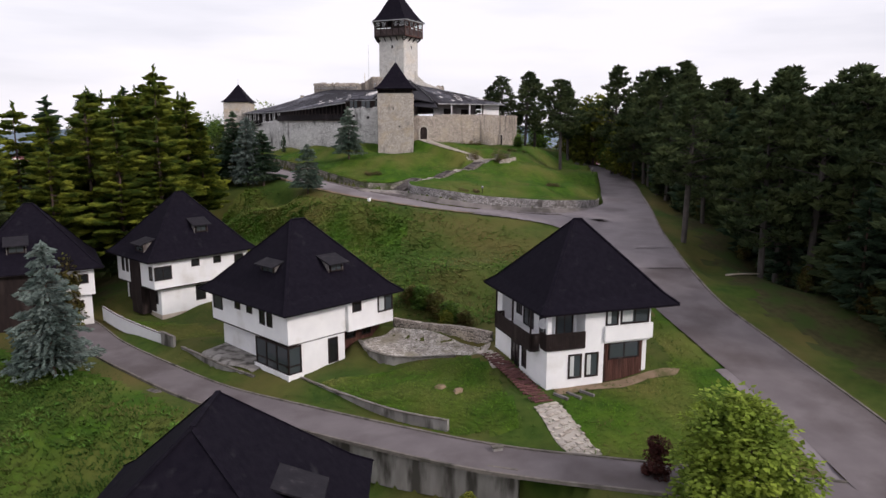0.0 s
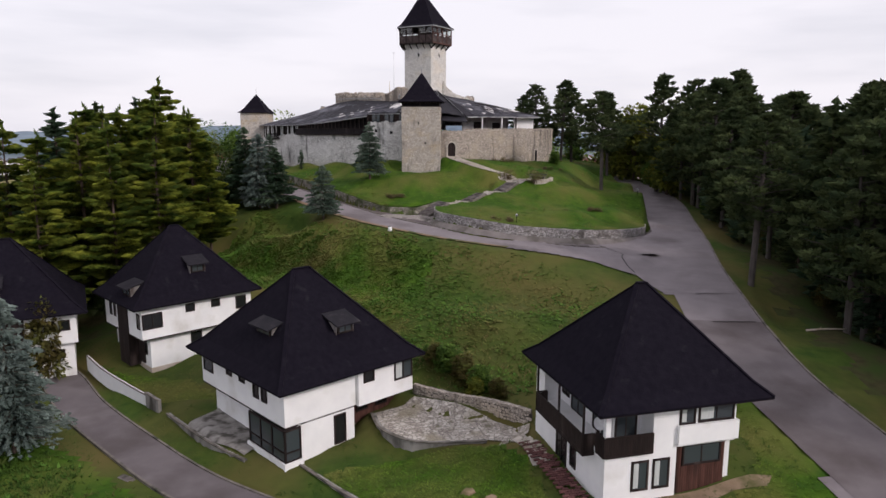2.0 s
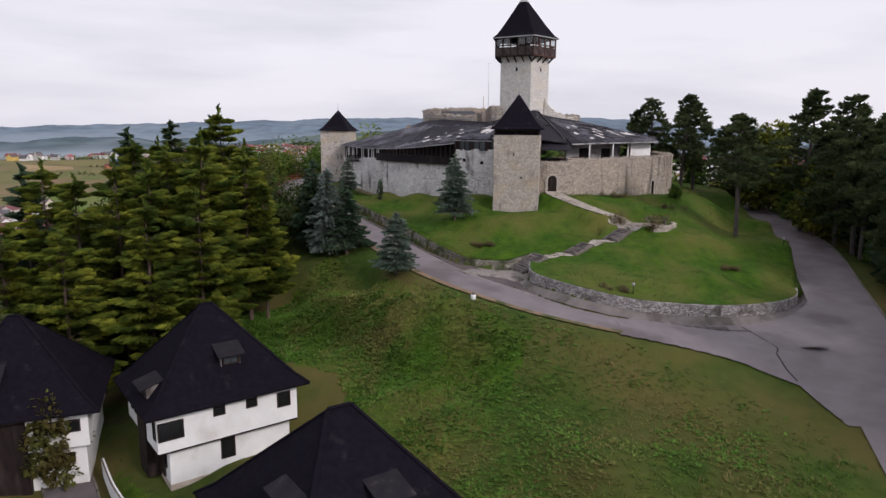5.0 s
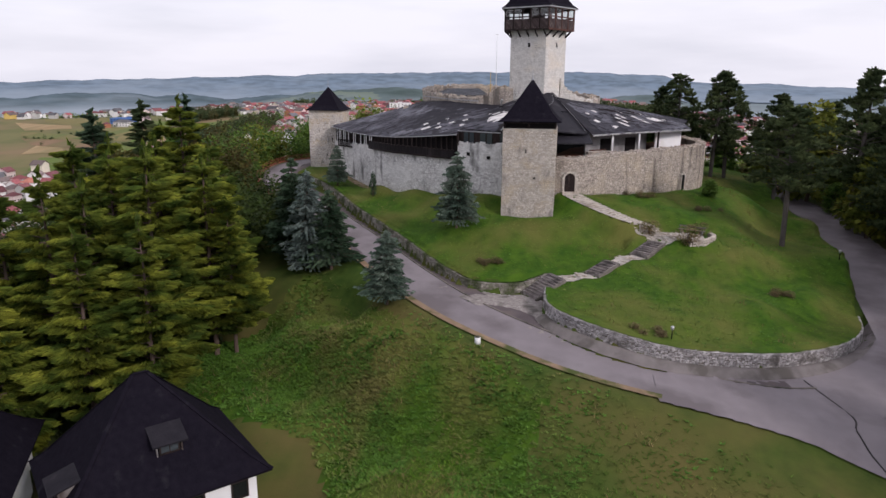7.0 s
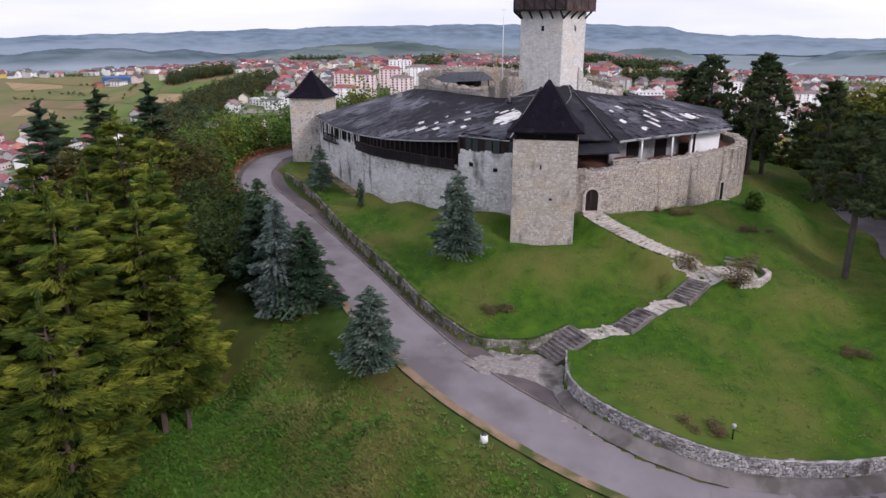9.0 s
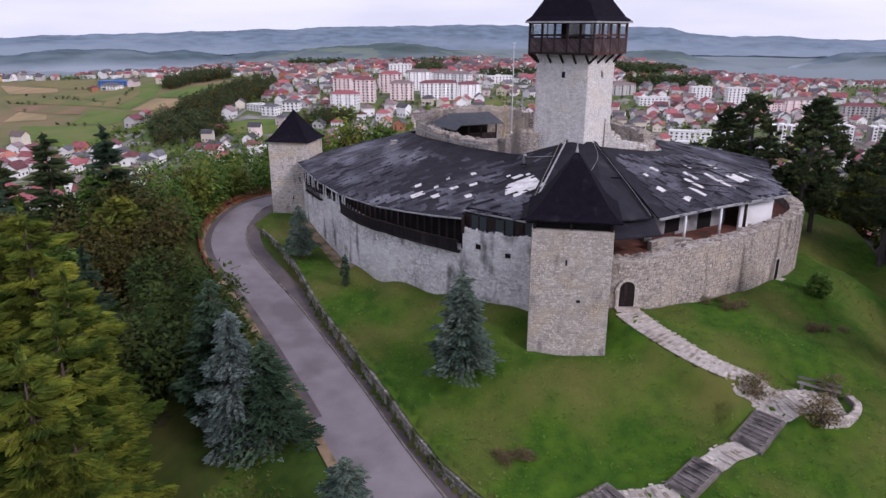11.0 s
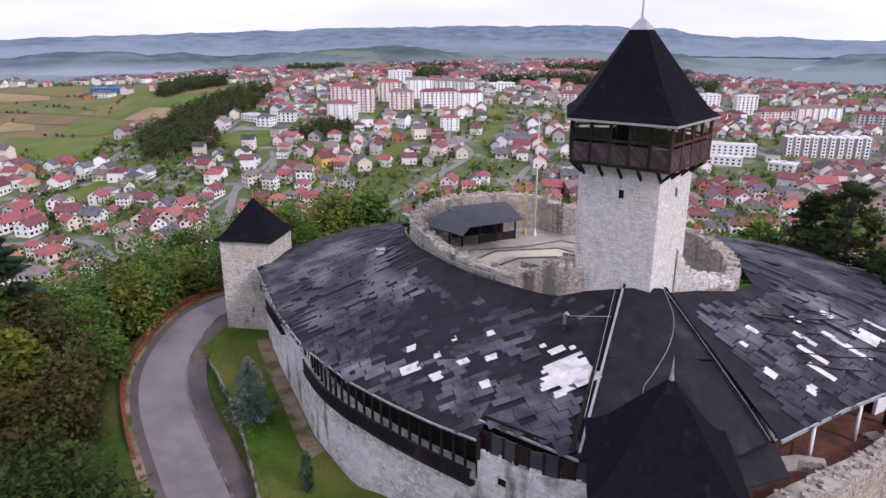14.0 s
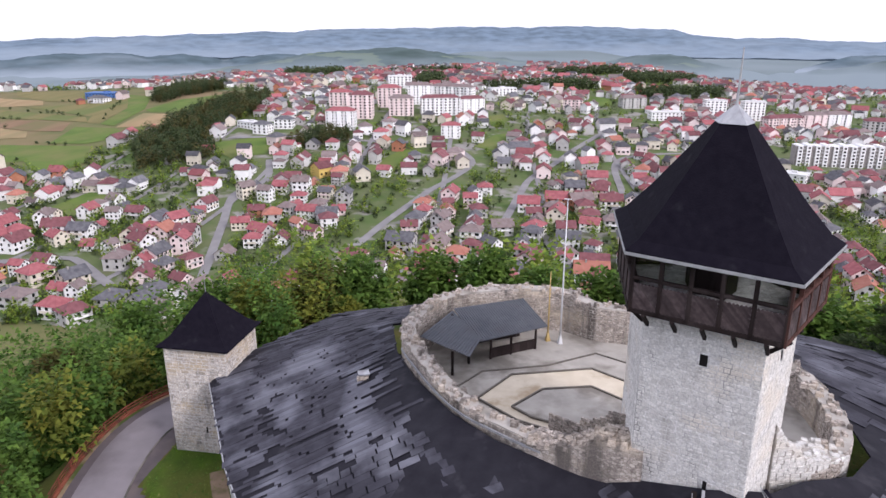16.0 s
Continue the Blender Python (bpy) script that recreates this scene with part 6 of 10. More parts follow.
rub = thing("ruin_stub", "heap of ruined rubble wall beside the keep", "ruin")
rline = [(-3.8, 25.2), (-7.4, 26.2), (-10.2, 27.6)]
part("core", wall_body(rline, 1.9, flat(11.5), ragged(STUB, 0.3, 9)).mesh("core", STONE_RUBBLE), rub)
part("stonework", masonry(rline, flat(12.5), ragged(STUB, 0.3, 9), rng, proud=0.1).mesh("stonework", STONE_RUBBLE), rub, kind="stuff")
crest(rline, 1.9, ragged(STUB, 0.3, 9), rub, STONE_RUBBLE, 44, 26.0)
inner_face = [(p[0] + 0.45, p[1] + 1.85) for p in rline][::-1]
part("stonework", masonry(inner_face, flat(12.5), lambda s: STUB(length(inner_face) - s) - 0.1, rng, proud=0.1).mesh("stonework", STONE_RUBBLE), rub, kind="stuff")
eaves_line("trim_ring_flashing", [(p[0] - 0.12, p[1] - 0.16, z) for p, z in zip(KEEP_RING[:26], np.linspace(14.36, 14.9, 26))], FLASH, "pale metal flashing where roof meets the ring wall", 0.1, 0.16, 0.0)


def heap_top(s):
    return 14.9 + 3.3 * math.exp(-s / 1.9) - 0.05 * s


heap = thing("ruin_heap", "sloping heap of ruined rubble against the keep", "ruin")
hline = [(3.0, 24.9), (5.4, 25.9), (8.4, 28.2)]
part("core", wall_body(hline, 2.2, flat(11.5), ragged(heap_top, 0.2, 12), 0.4).mesh("core", MORTAR), heap)
part("stonework", masonry(hline, flat(13.0), ragged(heap_top, 0.2, 12), rng, proud=0.1).mesh("stonework", STONE_KEEP), heap, kind="stuff")
crest(hline, 2.2, ragged(heap_top, 0.2, 12), heap, STONE_KEEP, 45, 14.0)

APRON = surface("damp_apron", (0.14, 0.125, 0.122), (0.20, 0.18, 0.175), 0.8, (0.10, 0.09, 0.082), 0.5, 0.58, 0.88, 0.3, 14)
COBBLE = surface("cobbled_apron", (0.17, 0.15, 0.14), (0.30, 0.275, 0.26), 3.2, (0.11, 0.10, 0.09), 0.7, 0.6, 0.9, 0.8, 5)
# ---------------------------------------------------------------- walls, stairs and paths on the mound
def stone_wall(name, line3, low, thick, label, mat=FIELDSTONE, over=0.1, stones=((0.2, 0.34), (0.22, 0.5)), proud=0.09):
    """A low wall of field stones; line3 gives its top; its outer face is to the right. The stones nearest come as parts."""
    ob = thing(name, label, "wall", kind="structure")
    pts = [tuple(p[:2]) for p in line3]
    L = length(pts)
    cum = np.concatenate([[0], np.cumsum(np.linalg.norm(np.diff(np.array(pts), axis=0), axis=1))])
    zs = [p[2] for p in line3]

    def head(s):
        return float(np.interp(s, cum, zs)) + over

    def foot(s):
        return float(np.interp(s, cum, zs)) - low
    part("core", wall_body(pts, thick, foot, head, 0.7).mesh("core", JOINT), ob)
    g = random.Random(len(name))
    rest = Build()
    count = 0
    faces = [(0, 1, 5, 4), (1, 2, 6, 5), (2, 3, 7, 6), (3, 0, 4, 7), (4, 5, 6, 7)]
    rise = (stones[0][0] + stones[0][1]) / 2
    for row in range(int((low + 0.1) / rise) + 1):
        s = g.uniform(0.0, 0.3)
        while s < L - 0.15:
            w = g.uniform(*stones[1])
            (a, d) = along(pts, min(L, s + w / 2))
            n = np.array([d[1], -d[0]])
            z = foot(s + w / 2) + 0.04 + row * rise + g.uniform(-0.05, 0.05)
            z1 = min(z + rise * g.uniform(0.85, 1.15), head(s + w / 2) + 0.06)
            o = g.uniform(0.03, proud)
            v = []
            for dep, sh in ((-0.05, 1.0), (o, g.uniform(0.62, 0.85))):
                for i, j in ((-1, 0), (1, 0), (1, 1), (-1, 1)):
                    q = a + d * (i * w / 2 * sh * 0.97 + g.uniform(-0.05, 0.05)) + n * dep
                    v.append((q[0], q[1], (z + z1) / 2 + (j * 2 - 1) * (z1 - z) / 2 * sh + g.uniform(-0.05, 0.05)))
            if z1 - z > 0.08:
                if count < 280 and abs(s - L * 0.45) < 14:
                    part("stone", mesh_of("stone", v, faces, STONE_ONE if mat is FIELDSTONE else mat), ob)
                    count += 1
                else:
                    rest.add(v, faces)
            s += w * 0.96
    s = 0.0
    while s < L - 0.15:
        w = g.uniform(0.3, 0.8)
        (a, d) = along(pts, min(L, s + w / 2))
        n = np.array([d[1], -d[0]])
        q0, q1 = a - d * w / 2 * 0.94 + n * g.uniform(0.02, 0.1), a + d * w / 2 * 0.94 + n * g.uniform(0.02, 0.1)
        q2, q3 = q1 - n * (thick * 0.8 + g.uniform(0, 0.1)), q0 - n * (thick * 0.8 + g.uniform(0, 0.1))
        hz = head(s + w / 2)
        t = g.uniform(0.02, 0.08)
        rest.add([(*q0, hz), (*q1, hz), (*q2, hz), (*q3, hz), (*q0, hz + t), (*q1, hz + t), (*q2, hz + t), (*q3, hz + t)], faces)
        s += w
    part("stones_rest", rest.mesh("stones_rest", mat), ob, "grey field stones", kind="stuff")
    return ob


pick([(-10.4, -14.9), (-4.6, -16.1), (-0.2, -15.3), (0.6, -15.2), (3.0, -17.2), (3.1, -20.9), (4.5, -24.0), (7.0, -26.0), (4.5, -26.5), (0.6, -23.3), (-4.3, -19.7), (-8.4, -16.4)], 0.11, 0.4, "paving_recess", COBBLE, "grey-brown cobbled apron at the foot of the stairs")
apron = np.concatenate([ROUND_WALL[:, :2], ROUND_WALL[:, 2:]], 1)[5:]
ribbon(apron, -0.05, -1.25, 0.21, "gutter_mound", APRON, "dark worn apron at the foot of the round wall", 5, True)
STONE_ONE = surface("field_stone", (0.25, 0.235, 0.235), (0.42, 0.40, 0.40), 2.0, (0.14, 0.13, 0.12), 0.6, 0.6, 0.9, 0.4, 8, vary=0.4)
stone_wall("wall_mound", ROUND_WALL, 2.0, 0.4, "curved grey field-stone retaining wall round the lawn", over=-0.10, stones=((0.15, 0.26), (0.16, 0.4)))
MOSSY = surface("mossy_fieldstone", (0.17, 0.16, 0.135), (0.32, 0.30, 0.265), 2.0, (0.07, 0.085, 0.04), 0.7, 0.52, 0.92, 0.4, 8, island=0.3)
stone_wall("wall_low", LOW_WALL, 1.5, 0.4, "low mossy field-stone wall along the castle lane", MOSSY, over=-0.2, stones=((0.18, 0.3), (0.25, 0.6)))


def turf_edge(name, line, inner, rise, label):
    """Turf that grows over the back of a retaining wall and runs into the lawn."""
    s = sides_of(line)
    g = random.Random(len(line))
    v, rows = [], 6
    for k in range(rows + 1):
        t = k / rows
        for (x, y, z), (nx_, ny_) in zip(line, s):
            off = inner + g.uniform(-0.07, 0.07) + 1.5 * t
            px, py = x + nx_ * off, y + ny_ * off
            w = float(smooth01(t))
            v.append((px, py, (z + rise * (1 if k else 0.1)) * (1 - w) + (drop(px, py) + 0.03) * w + g.uniform(-0.02, 0.03)))
    n = len(line)
    f = [(k * n + i, k * n + i + 1, (k + 1) * n + i + 1, (k + 1) * n + i) for k in range(rows) for i in range(n - 1)]
    return tagged(new(name, mesh_of(name, v, f, LAWN_GREEN, smooth=True)), label, "turf", kind="structure")


turf_edge("ground_turf_round", ROUND_WALL, 0.10, 0.10, "shaggy turf edge over the back of the round wall")
turf_edge("ground_turf_low", LOW_WALL, 0.12, -0.05, "shaggy turf edge over the back of the low wall")


def flight(name, foot, head, width, steps, label):
    """A straight flight of stone steps from the middle of its foot to the middle of its head."""
    foot, head = np.array(foot, float), np.array(head, float)
    run = head[:2] - foot[:2]
    L = np.linalg.norm(run)
    ang = math.degrees(math.atan2(run[1], run[0]))
    ob = thing(name, label, "stairs", pose(*foot, 0, 0, ang))
    rise, tread = (head[2] - foot[2]) / steps, L / steps
    me = Build().box(0, -width / 2, -0.7, tread + 0.05, width / 2, 0.0).box(-0.05, -width / 2 - 0.02, -0.06, tread + 0.03, width / 2 + 0.02, 0.0).mesh("step", STEP)
    for k in range(steps):
        part("step", me, ob, m=Matrix.Translation((k * tread, 0, (k + 1) * rise)))
    for s in (-1, 1):
        b = Build()
        y0, y1 = sorted((s * width / 2, s * (width / 2 + 0.22)))
        b.add([(-0.2, y0, -0.5), (-0.2, y1, -0.5), (-0.2, y1, 0.0), (-0.2, y0, 0.0), (L, y0, head[2] - foot[2] - 0.5), (L, y1, head[2] - foot[2] - 0.5), (L, y1, head[2] - foot[2] - 0.04), (L, y0, head[2] - foot[2] - 0.04)],
              [(0, 1, 2, 3), (7, 6, 5, 4), (3, 2, 6, 7), (0, 3, 7, 4), (1, 5, 6, 2)])
        part("string", b.mesh("string", KERB), ob)
    return ob


STEP = surface("worn_step_stone", (0.19, 0.165, 0.16), (0.30, 0.27, 0.26), 1.5, (0.10, 0.09, 0.085), 0.8, 0.58, 0.9, 0.3, 9, vary=0.2)
flight("stone_stairs", (1.4, -15.8, -4.95), (4.3, -13.7, -3.2), 2.8, 9, "wide worn stone stairs up from the lane")
flight("stone_stairs", (8.2, -12.6, -3.0), (10.4, -10.2, -2.1), 1.8, 6, "worn stone stairs across the lawn")
flight("stone_stairs", (13.6, -7.6, -1.85), (15.8, -4.9, -0.75), 2.0, 8, "worn stone stairs up to the landing")


def flag_path(name, pts, width, label, mat=FLAG, loose=0.0, lift=0.03):
    """A path of irregular flagstones on a bed, following the ground."""
    line = spline(pts, 0.5)
    s = sides_of(line)
    g = random.Random(len(pts) * 7 + int(width * 10))
    ob = thing(name, label, "path", kind="structure")
    rows = 6
    v = []
    for k in range(rows + 1):
        off = width * (k / rows - 0.5)
        for p, q in zip(line, s):
            v.append((p[0] + q[0] * off, p[1] + q[1] * off, drop(p[0] + q[0] * off, p[1] + q[1] * off) + 0.05))
    n = len(line)
    f = [(k * n + i, k * n + i + 1, (k + 1) * n + i + 1, (k + 1) * n + i) for k in range(rows) for i in range(n - 1)]
    part("bed", mesh_of("bed", v, [q[::-1] for q in f][::1], MORTAR), ob)
    total = sum(np.linalg.norm(line[i + 1] - line[i]) for i in range(n - 1))
    stones = Build()
    d = 0.0
    while d < total:
        dl = g.uniform(0.3, 0.55)
        i = min(n - 2, int(d / total * (n - 1)))
        off = -width / 2
        while off < width / 2 - 0.1:
            w = g.uniform(0.3, 0.65)
            if g.random() > loose:
                p, t = line[i], line[i + 1] - line[i]
                t = t / np.linalg.norm(t)
                c = np.array([p[0] + s[i][0] * (off + w / 2), p[1] + s[i][1] * (off + w / 2)])
                a, bb = dl * 0.46, min(w, width / 2 - off) * 0.46
                z = drop(c[0], c[1]) + 0.05
                o = [(c[0] + t[0] * a * i1 * g.uniform(.8, 1) + s[i][0] * bb * j1 * g.uniform(.8, 1), c[1] + t[1] * a * i1 * g.uniform(.8, 1) + s[i][1] * bb * j1 * g.uniform(.8, 1)) for i1, j1 in ((-1, -1), (1, -1), (1, 1), (-1, 1))]
                h = g.uniform(0.015, 0.05)
                stones.add([(x, y, z - 0.02) for x, y in o] + [(x, y, z + h) for x, y in o], [(4, 5, 6, 7), (0, 1, 5, 4), (1, 2, 6, 5), (2, 3, 7, 6), (3, 0, 4, 7)])
            off += w
        d += dl
    part("flagstones", stones.mesh("flagstones", mat), ob, "uneven pale flagstones", kind="stuff")
    return ob


flag_path("path_gate", [(5.3, 4.6, 3.15), (7.2, 2.6, 2.55), (9.6, 0.7, 1.85), (11.9, -0.6, 1.2), (14.2, -1.3, 0.6), (16.0, -2.2, 0.0), (17.0, -3.0, -0.35)], 2.8, "pale flagstone path down from the castle gate")
flag_path("path_lawn_low", [(4.2, -13.8, -3.18), (6.2, -13.3, -3.1), (8.3, -12.5, -2.98)], 2.2, "gravelly path between the flights of steps", loose=0.3)
flag_path("path_lawn_high", [(10.3, -10.3, -2.08), (12.0, -8.9, -1.95), (13.7, -7.5, -1.83)], 2.0, "gravelly path between the flights of steps", loose=0.3)
flag_path("path_landing", [(15.2, -4.2, -0.55), (17.4, -3.2, -0.4), (19.6, -2.6, -0.4), (21.6, -2.6, -0.5)], 3.6, "round flagged landing above the stairs", loose=0.1, lift=0.1)
flag_path("path_recess", [(-3.8, -17.0, -4.75), (-0.5, -17.3, -4.95), (2.0, -18.2, -5.05)], 3.6, "cobbled recess at the foot of the stairs", FIELDSTONE, lift=0.04)
stone_wall("wall_landing", spline([(19.4, -5.6, -0.5), (21.6, -5.0, -0.3), (22.8, -3.2, -0.2), (22.6, -1.6, -0.2)], 0.5), 0.9, 0.5, "low ruined stone rim round the landing", FLAG)
bench = thing("stone_bench", "weathered grey slatted bench on the landing", "bench", pose(20.4, -0.9, -0.45, 0, 0, -24))
for x in (-1.2, 1.2):
    part("support", Build().box(x - 0.12, -0.25, -0.3, x + 0.12, 0.25, 0.42).mesh("support", CONCRETE), bench)
for k in range(3):
    part("slat", Build().box(-1.6, -0.26 + k * 0.18, 0.42, 1.6, -0.1 + k * 0.18, 0.47).mesh("slat", WOOD_GREY), bench)
part("slat", Build().box(-1.6, 0.24, 0.7, 1.6, 0.28, 0.9).mesh("slat", WOOD_GREY), bench)

for x, y in ((-2.65, -28.9), ):
    bo = thing("bollard", "stubby white concrete bollard beside the lane", "bollard", pose(x, y, drop(x, y)))
    part("body", Build().tube([(0, 0, -0.2), (0, 0, 0.55), (0, 0, 0.62)], [0.30, 0.28, 0.22], 12).mesh("body", WHITE, True), bo)
    part("cap", Build().tube([(0, 0, 0.6), (0, 0, 0.7)], [0.24, 0.16], 12).mesh("cap", KERB, True), bo)
for x, y in ((14.9, -26.9), (38.6, 1.5), (42.3, 14.0)):
    la = thing("garden_lamp", "short black garden lamp post", "lamp", pose(x, y, drop(x, y)), "garden lamps")
    part("post", Build().tube([(0, 0, -0.2), (0, 0, 0.9)], [0.05, 0.05], 8).mesh("post", DARKNESS, True), la)
    part("head", Build().tube([(0, 0, 0.85), (0, 0, 0.95), (0, 0, 1.2), (0, 0, 1.28)], [0.06, 0.15, 0.17, 0.04], 10).mesh("head", ZINC, True), la)

# red railing outside the bend below the corner tower
def KERB_LEVEL(s):
    return float(np.interp(s, np.concatenate([[0], np.cumsum([math.hypot(q[0] - p[0], q[1] - p[1]) for p, q in zip(out_pts, out_pts[1:])])]), [p[2] for p in out_pts]))


rail = thing("red_railing", "rusty red tubular railing on a low wall outside the bend", "railing")
bend = [p for p in CASTLE_ROAD if p[1] > 18]
bs = sides_of(np.array(bend))
out_pts = [np.array([p[0] - q[0] * 3.5, p[1] - q[1] * 3.5, p[2]]) for p, q in zip(bend, bs)]
for i in range(0, len(out_pts) - 2, 2):
    a, c = out_pts[i], out_pts[i + 2]
    part("post", Build().beam((a[0], a[1], a[2] - 0.3), (a[0], a[1], a[2] + 1.05), 0.1, 0.1).mesh("post", FENCE_RED), rail)
    b = Build()
    for h in (0.35, 0.7, 1.02):
        b.beam((a[0], a[1], a[2] + h), (c[0], c[1], c[2] + h), 0.07, 0.09)
    part("rail", b.mesh("rail", FENCE_RED), rail)
part("kerb_wall", wall_body([tuple(p[:2]) for p in out_pts], 0.3, lambda s: KERB_LEVEL(s) - 0.35, lambda s: KERB_LEVEL(s) + 0.22).mesh("kerb_wall", FENCE_RED), rail, "red-stained kerb wall")


# ---------------------------------------------------------------- garden walls, terraces and paths of the houses
def plain_wall(name, line3, low, thick, mat, label):
    pts = [tuple(p[:2]) for p in line3]
    cum = np.concatenate([[0], np.cumsum(np.linalg.norm(np.diff(np.array(pts), axis=0), axis=1))])
    zs = [p[2] for p in line3]
    ob = thing(name, label, "wall", kind="structure")
    part("body", wall_body(pts, thick, lambda s: float(np.interp(s, cum, zs)) - low, lambda s: float(np.interp(s, cum, zs)) + 0.03 * noise.noise(Vector((s * 2, 1, 0)))).mesh("body", mat), ob)
    cb = Build()
    for a, c in zip(line3, line3[1:]):
        cb.beam((a[0], a[1], a[2] + 0.03), (c[0], c[1], c[2] + 0.03), thick * 0.6, 0.08)
    part("coping", cb.mesh("coping", KERB), ob)
    return ob


CRAZY = rubble("crazy_paving", (0.30, 0.265, 0.235), (0.44, 0.40, 0.36), (0.56, 0.515, 0.47), 2.6, 0.35, (0.26, 0.23, 0.17), 0.58, 0.4, (0.13, 0.12, 0.08), 0.62, (1, 1, 1), 0.9, 0.0, 0.8)
plain_wall("wall_terrace", [tuple(p) for p in spline([(-0.3, -66.8, -15.9), (0.6, -69.4, -15.9), (2.4, -71.4, -15.9), (5.0, -72.3, -15.9), (9.4, -72.0, -15.8)], 0.8)], 1.7, 0.35, CONCRETE, "curved stained concrete wall holding the paved terrace")
pick([(-0.1, -66.6), (0.8, -69.2), (2.5, -71.1), (5.0, -71.9), (9.4, -71.6), (12.6, -72.0), (12.9, -70.2), (9.5, -67.6), (3.2, -64.2)], 0.12, 0.5, "paving_terrace", CRAZY, "crazy-paved stone terrace between the houses")
stone_wall("wall_slope", spline([(12.9, -69.6, -14.4), (10.0, -67.4, -14.5), (6.4, -65.4, -14.7), (3.0, -63.4, -14.7)][::-1], 0.6), 1.3, 0.45, "low stone wall at the foot of the grassy slope", STONE_RUBBLE)
plain_wall("wall_road", [tuple(p) for p in spline([(-5.4, -72.6, -17.6), (-1.0, -77.3, -17.3), (4.2, -82.2, -16.9), (8.4, -84.9, -16.6)], 0.8)], 1.2, 0.3, CONCRETE, "low stained concrete wall above the narrow lane")
plain_wall("wall_lane", [tuple(p) for p in spline([(-2.4, -83.6, -18.25), (0.6, -85.2, -18.1), (4.6, -87.8, -17.75), (8.6, -89.8, -17.4), (13, -91.7, -17.1)], 0.8)], 2.8, 0.35, CONCRETE, "tall streaked concrete retaining wall below the lane")
plain_wall("wall_garden", [tuple(p) for p in spline([(-33.6, -51.6, -16.3), (-30, -55.2, -16.5), (-26, -58.4, -16.8), (-22.8, -60.8, -17.0)], 0.8)], 1.7, 0.22, WHITE, "white garden wall above the narrow lane")
plain_wall("wall_pier", [(-22.8, -60.9, -16.7), (-20.8, -62.6, -16.8)], 2.0, 0.3, CONCRETE, "grey concrete pier ending the garden wall")
plain_wall("wall_patio", [tuple(p) for p in spline([(-19.6, -63.6, -17.6), (-16.6, -66.6, -17.5), (-13.2, -69.6, -17.6), (-9.8, -71.9, -17.8)], 0.8)], 1.4, 0.3, CONCRETE, "stained concrete wall round the patio")
pick([(-16.8, -66.0), (-13.4, -69.0), (-10.0, -71.3), (-8.6, -69.6), (-13.0, -64.0), (-14.9, -62.6)], 0.1, 0.5, "paving_patio", CONCRETE, "mossy concrete patio beside the house")
# path to the corner house: red pavers, then flagstones
flag_path("path_house_low", [(15.9, -84.9, -15.75), (17.0, -87.5, -16.2), (18.2, -90.2, -16.55)], 2.0, "pale flagstone path down to the narrow lane", lift=0.12)
pv2 = thing("path_pavers", "worn red paver path beside the house", "path", kind="structure")
pave_me = Build().box(-0.23, -0.11, -0.06, 0.23, 0.11, 0.03).mesh("paver", BRICKPAVE)
pg = random.Random(3)
pl = spline([(12.6, -73.4, -15.2), (14.0, -77.5, -15.2), (15.1, -81.5, -15.3), (15.8, -84.2, -15.6)], 0.26)
ps = sides_of(pl)
for i, (p, q) in enumerate(zip(pl, ps)):
    ang = math.degrees(math.atan2(q[1], q[0]))
    for k in range(3):
        off = -0.6 + k * 0.5 + (0.12 if i % 2 else -0.12)
        if pg.random() < 0.10:
            continue
        part("paver", pave_me, pv2, m=pose(p[0] + q[0] * off, p[1] + q[1] * off, max(p[2], drop(p[0], p[1])) + 0.05, pg.uniform(-1, 1), pg.uniform(-1, 1), ang))
flag_path("path_house_top", [(10.6, -72.2, -15.3), (11.8, -72.8, -15.2), (12.7, -74.2, -15.2), (13.2, -76.4, -15.2)], 1.4, "pale broken paving at the corner house", lift=0.16)
pick([(16.9, -81.7), (26.9, -78.7), (28.3, -78.7), (27.6, -79.7), (25.2, -80.1), (22.5, -81.5), (19.6, -81.9), (17.3, -83.0)], 0.05, 0.5, "paving_earth", DIRT, "bare earth strip along the house wall")
for k in range(3):
    lg = thing("timber_edging", "short weathered timber step on bare earth", "timber", pose(17.3 + k * 1.1, -83.4 + k * 0.36, drop(17.3 + k * 1.1, -83.4 + k * 0.36), 0, 0, 130), "timber edgings")
    part("beam", Build().box(-0.7, -0.1, -0.1, 0.7, 0.1, 0.2).mesh("beam", WOOD_GREY), lg)
flight("garden_steps", (-19.6, -75.6, -19.0), (-18.4, -73.4, -18.5), 1.2, 5, "small mossy concrete garden steps")
log = thing("fallen_log", "pale fallen birch log on the grass verge", "log", pose(42.8, -53.0, drop(43, -53) + 0.1, 0, 0, 8))
part("stem", Build().tube([(0, 0, 0), (2.2, 0.1, 0.05), (4.4, 0, 0)], [0.12, 0.11, 0.07], 8).mesh("stem", PLINTH, True), log)
part("stub", Build().tube([(1.5, 0, 0.05), (1.9, 0.4, 0.25)], [0.05, 0.02], 6).mesh("stub", PLINTH), log)
box = thing("inspection_box", "small grey concrete meter box on the verge", "box", pose(11.9, -88.6, drop(11.9, -88.0), 0, 0, 15))
part("body", Build().box(-0.35, -0.2, -0.2, 0.35, 0.2, 0.35).mesh("body", CONCRETE), box)
part("lid", Build().box(-0.4, -0.25, 0.35, 0.4, 0.25, 0.42).mesh("lid", KERB), box)
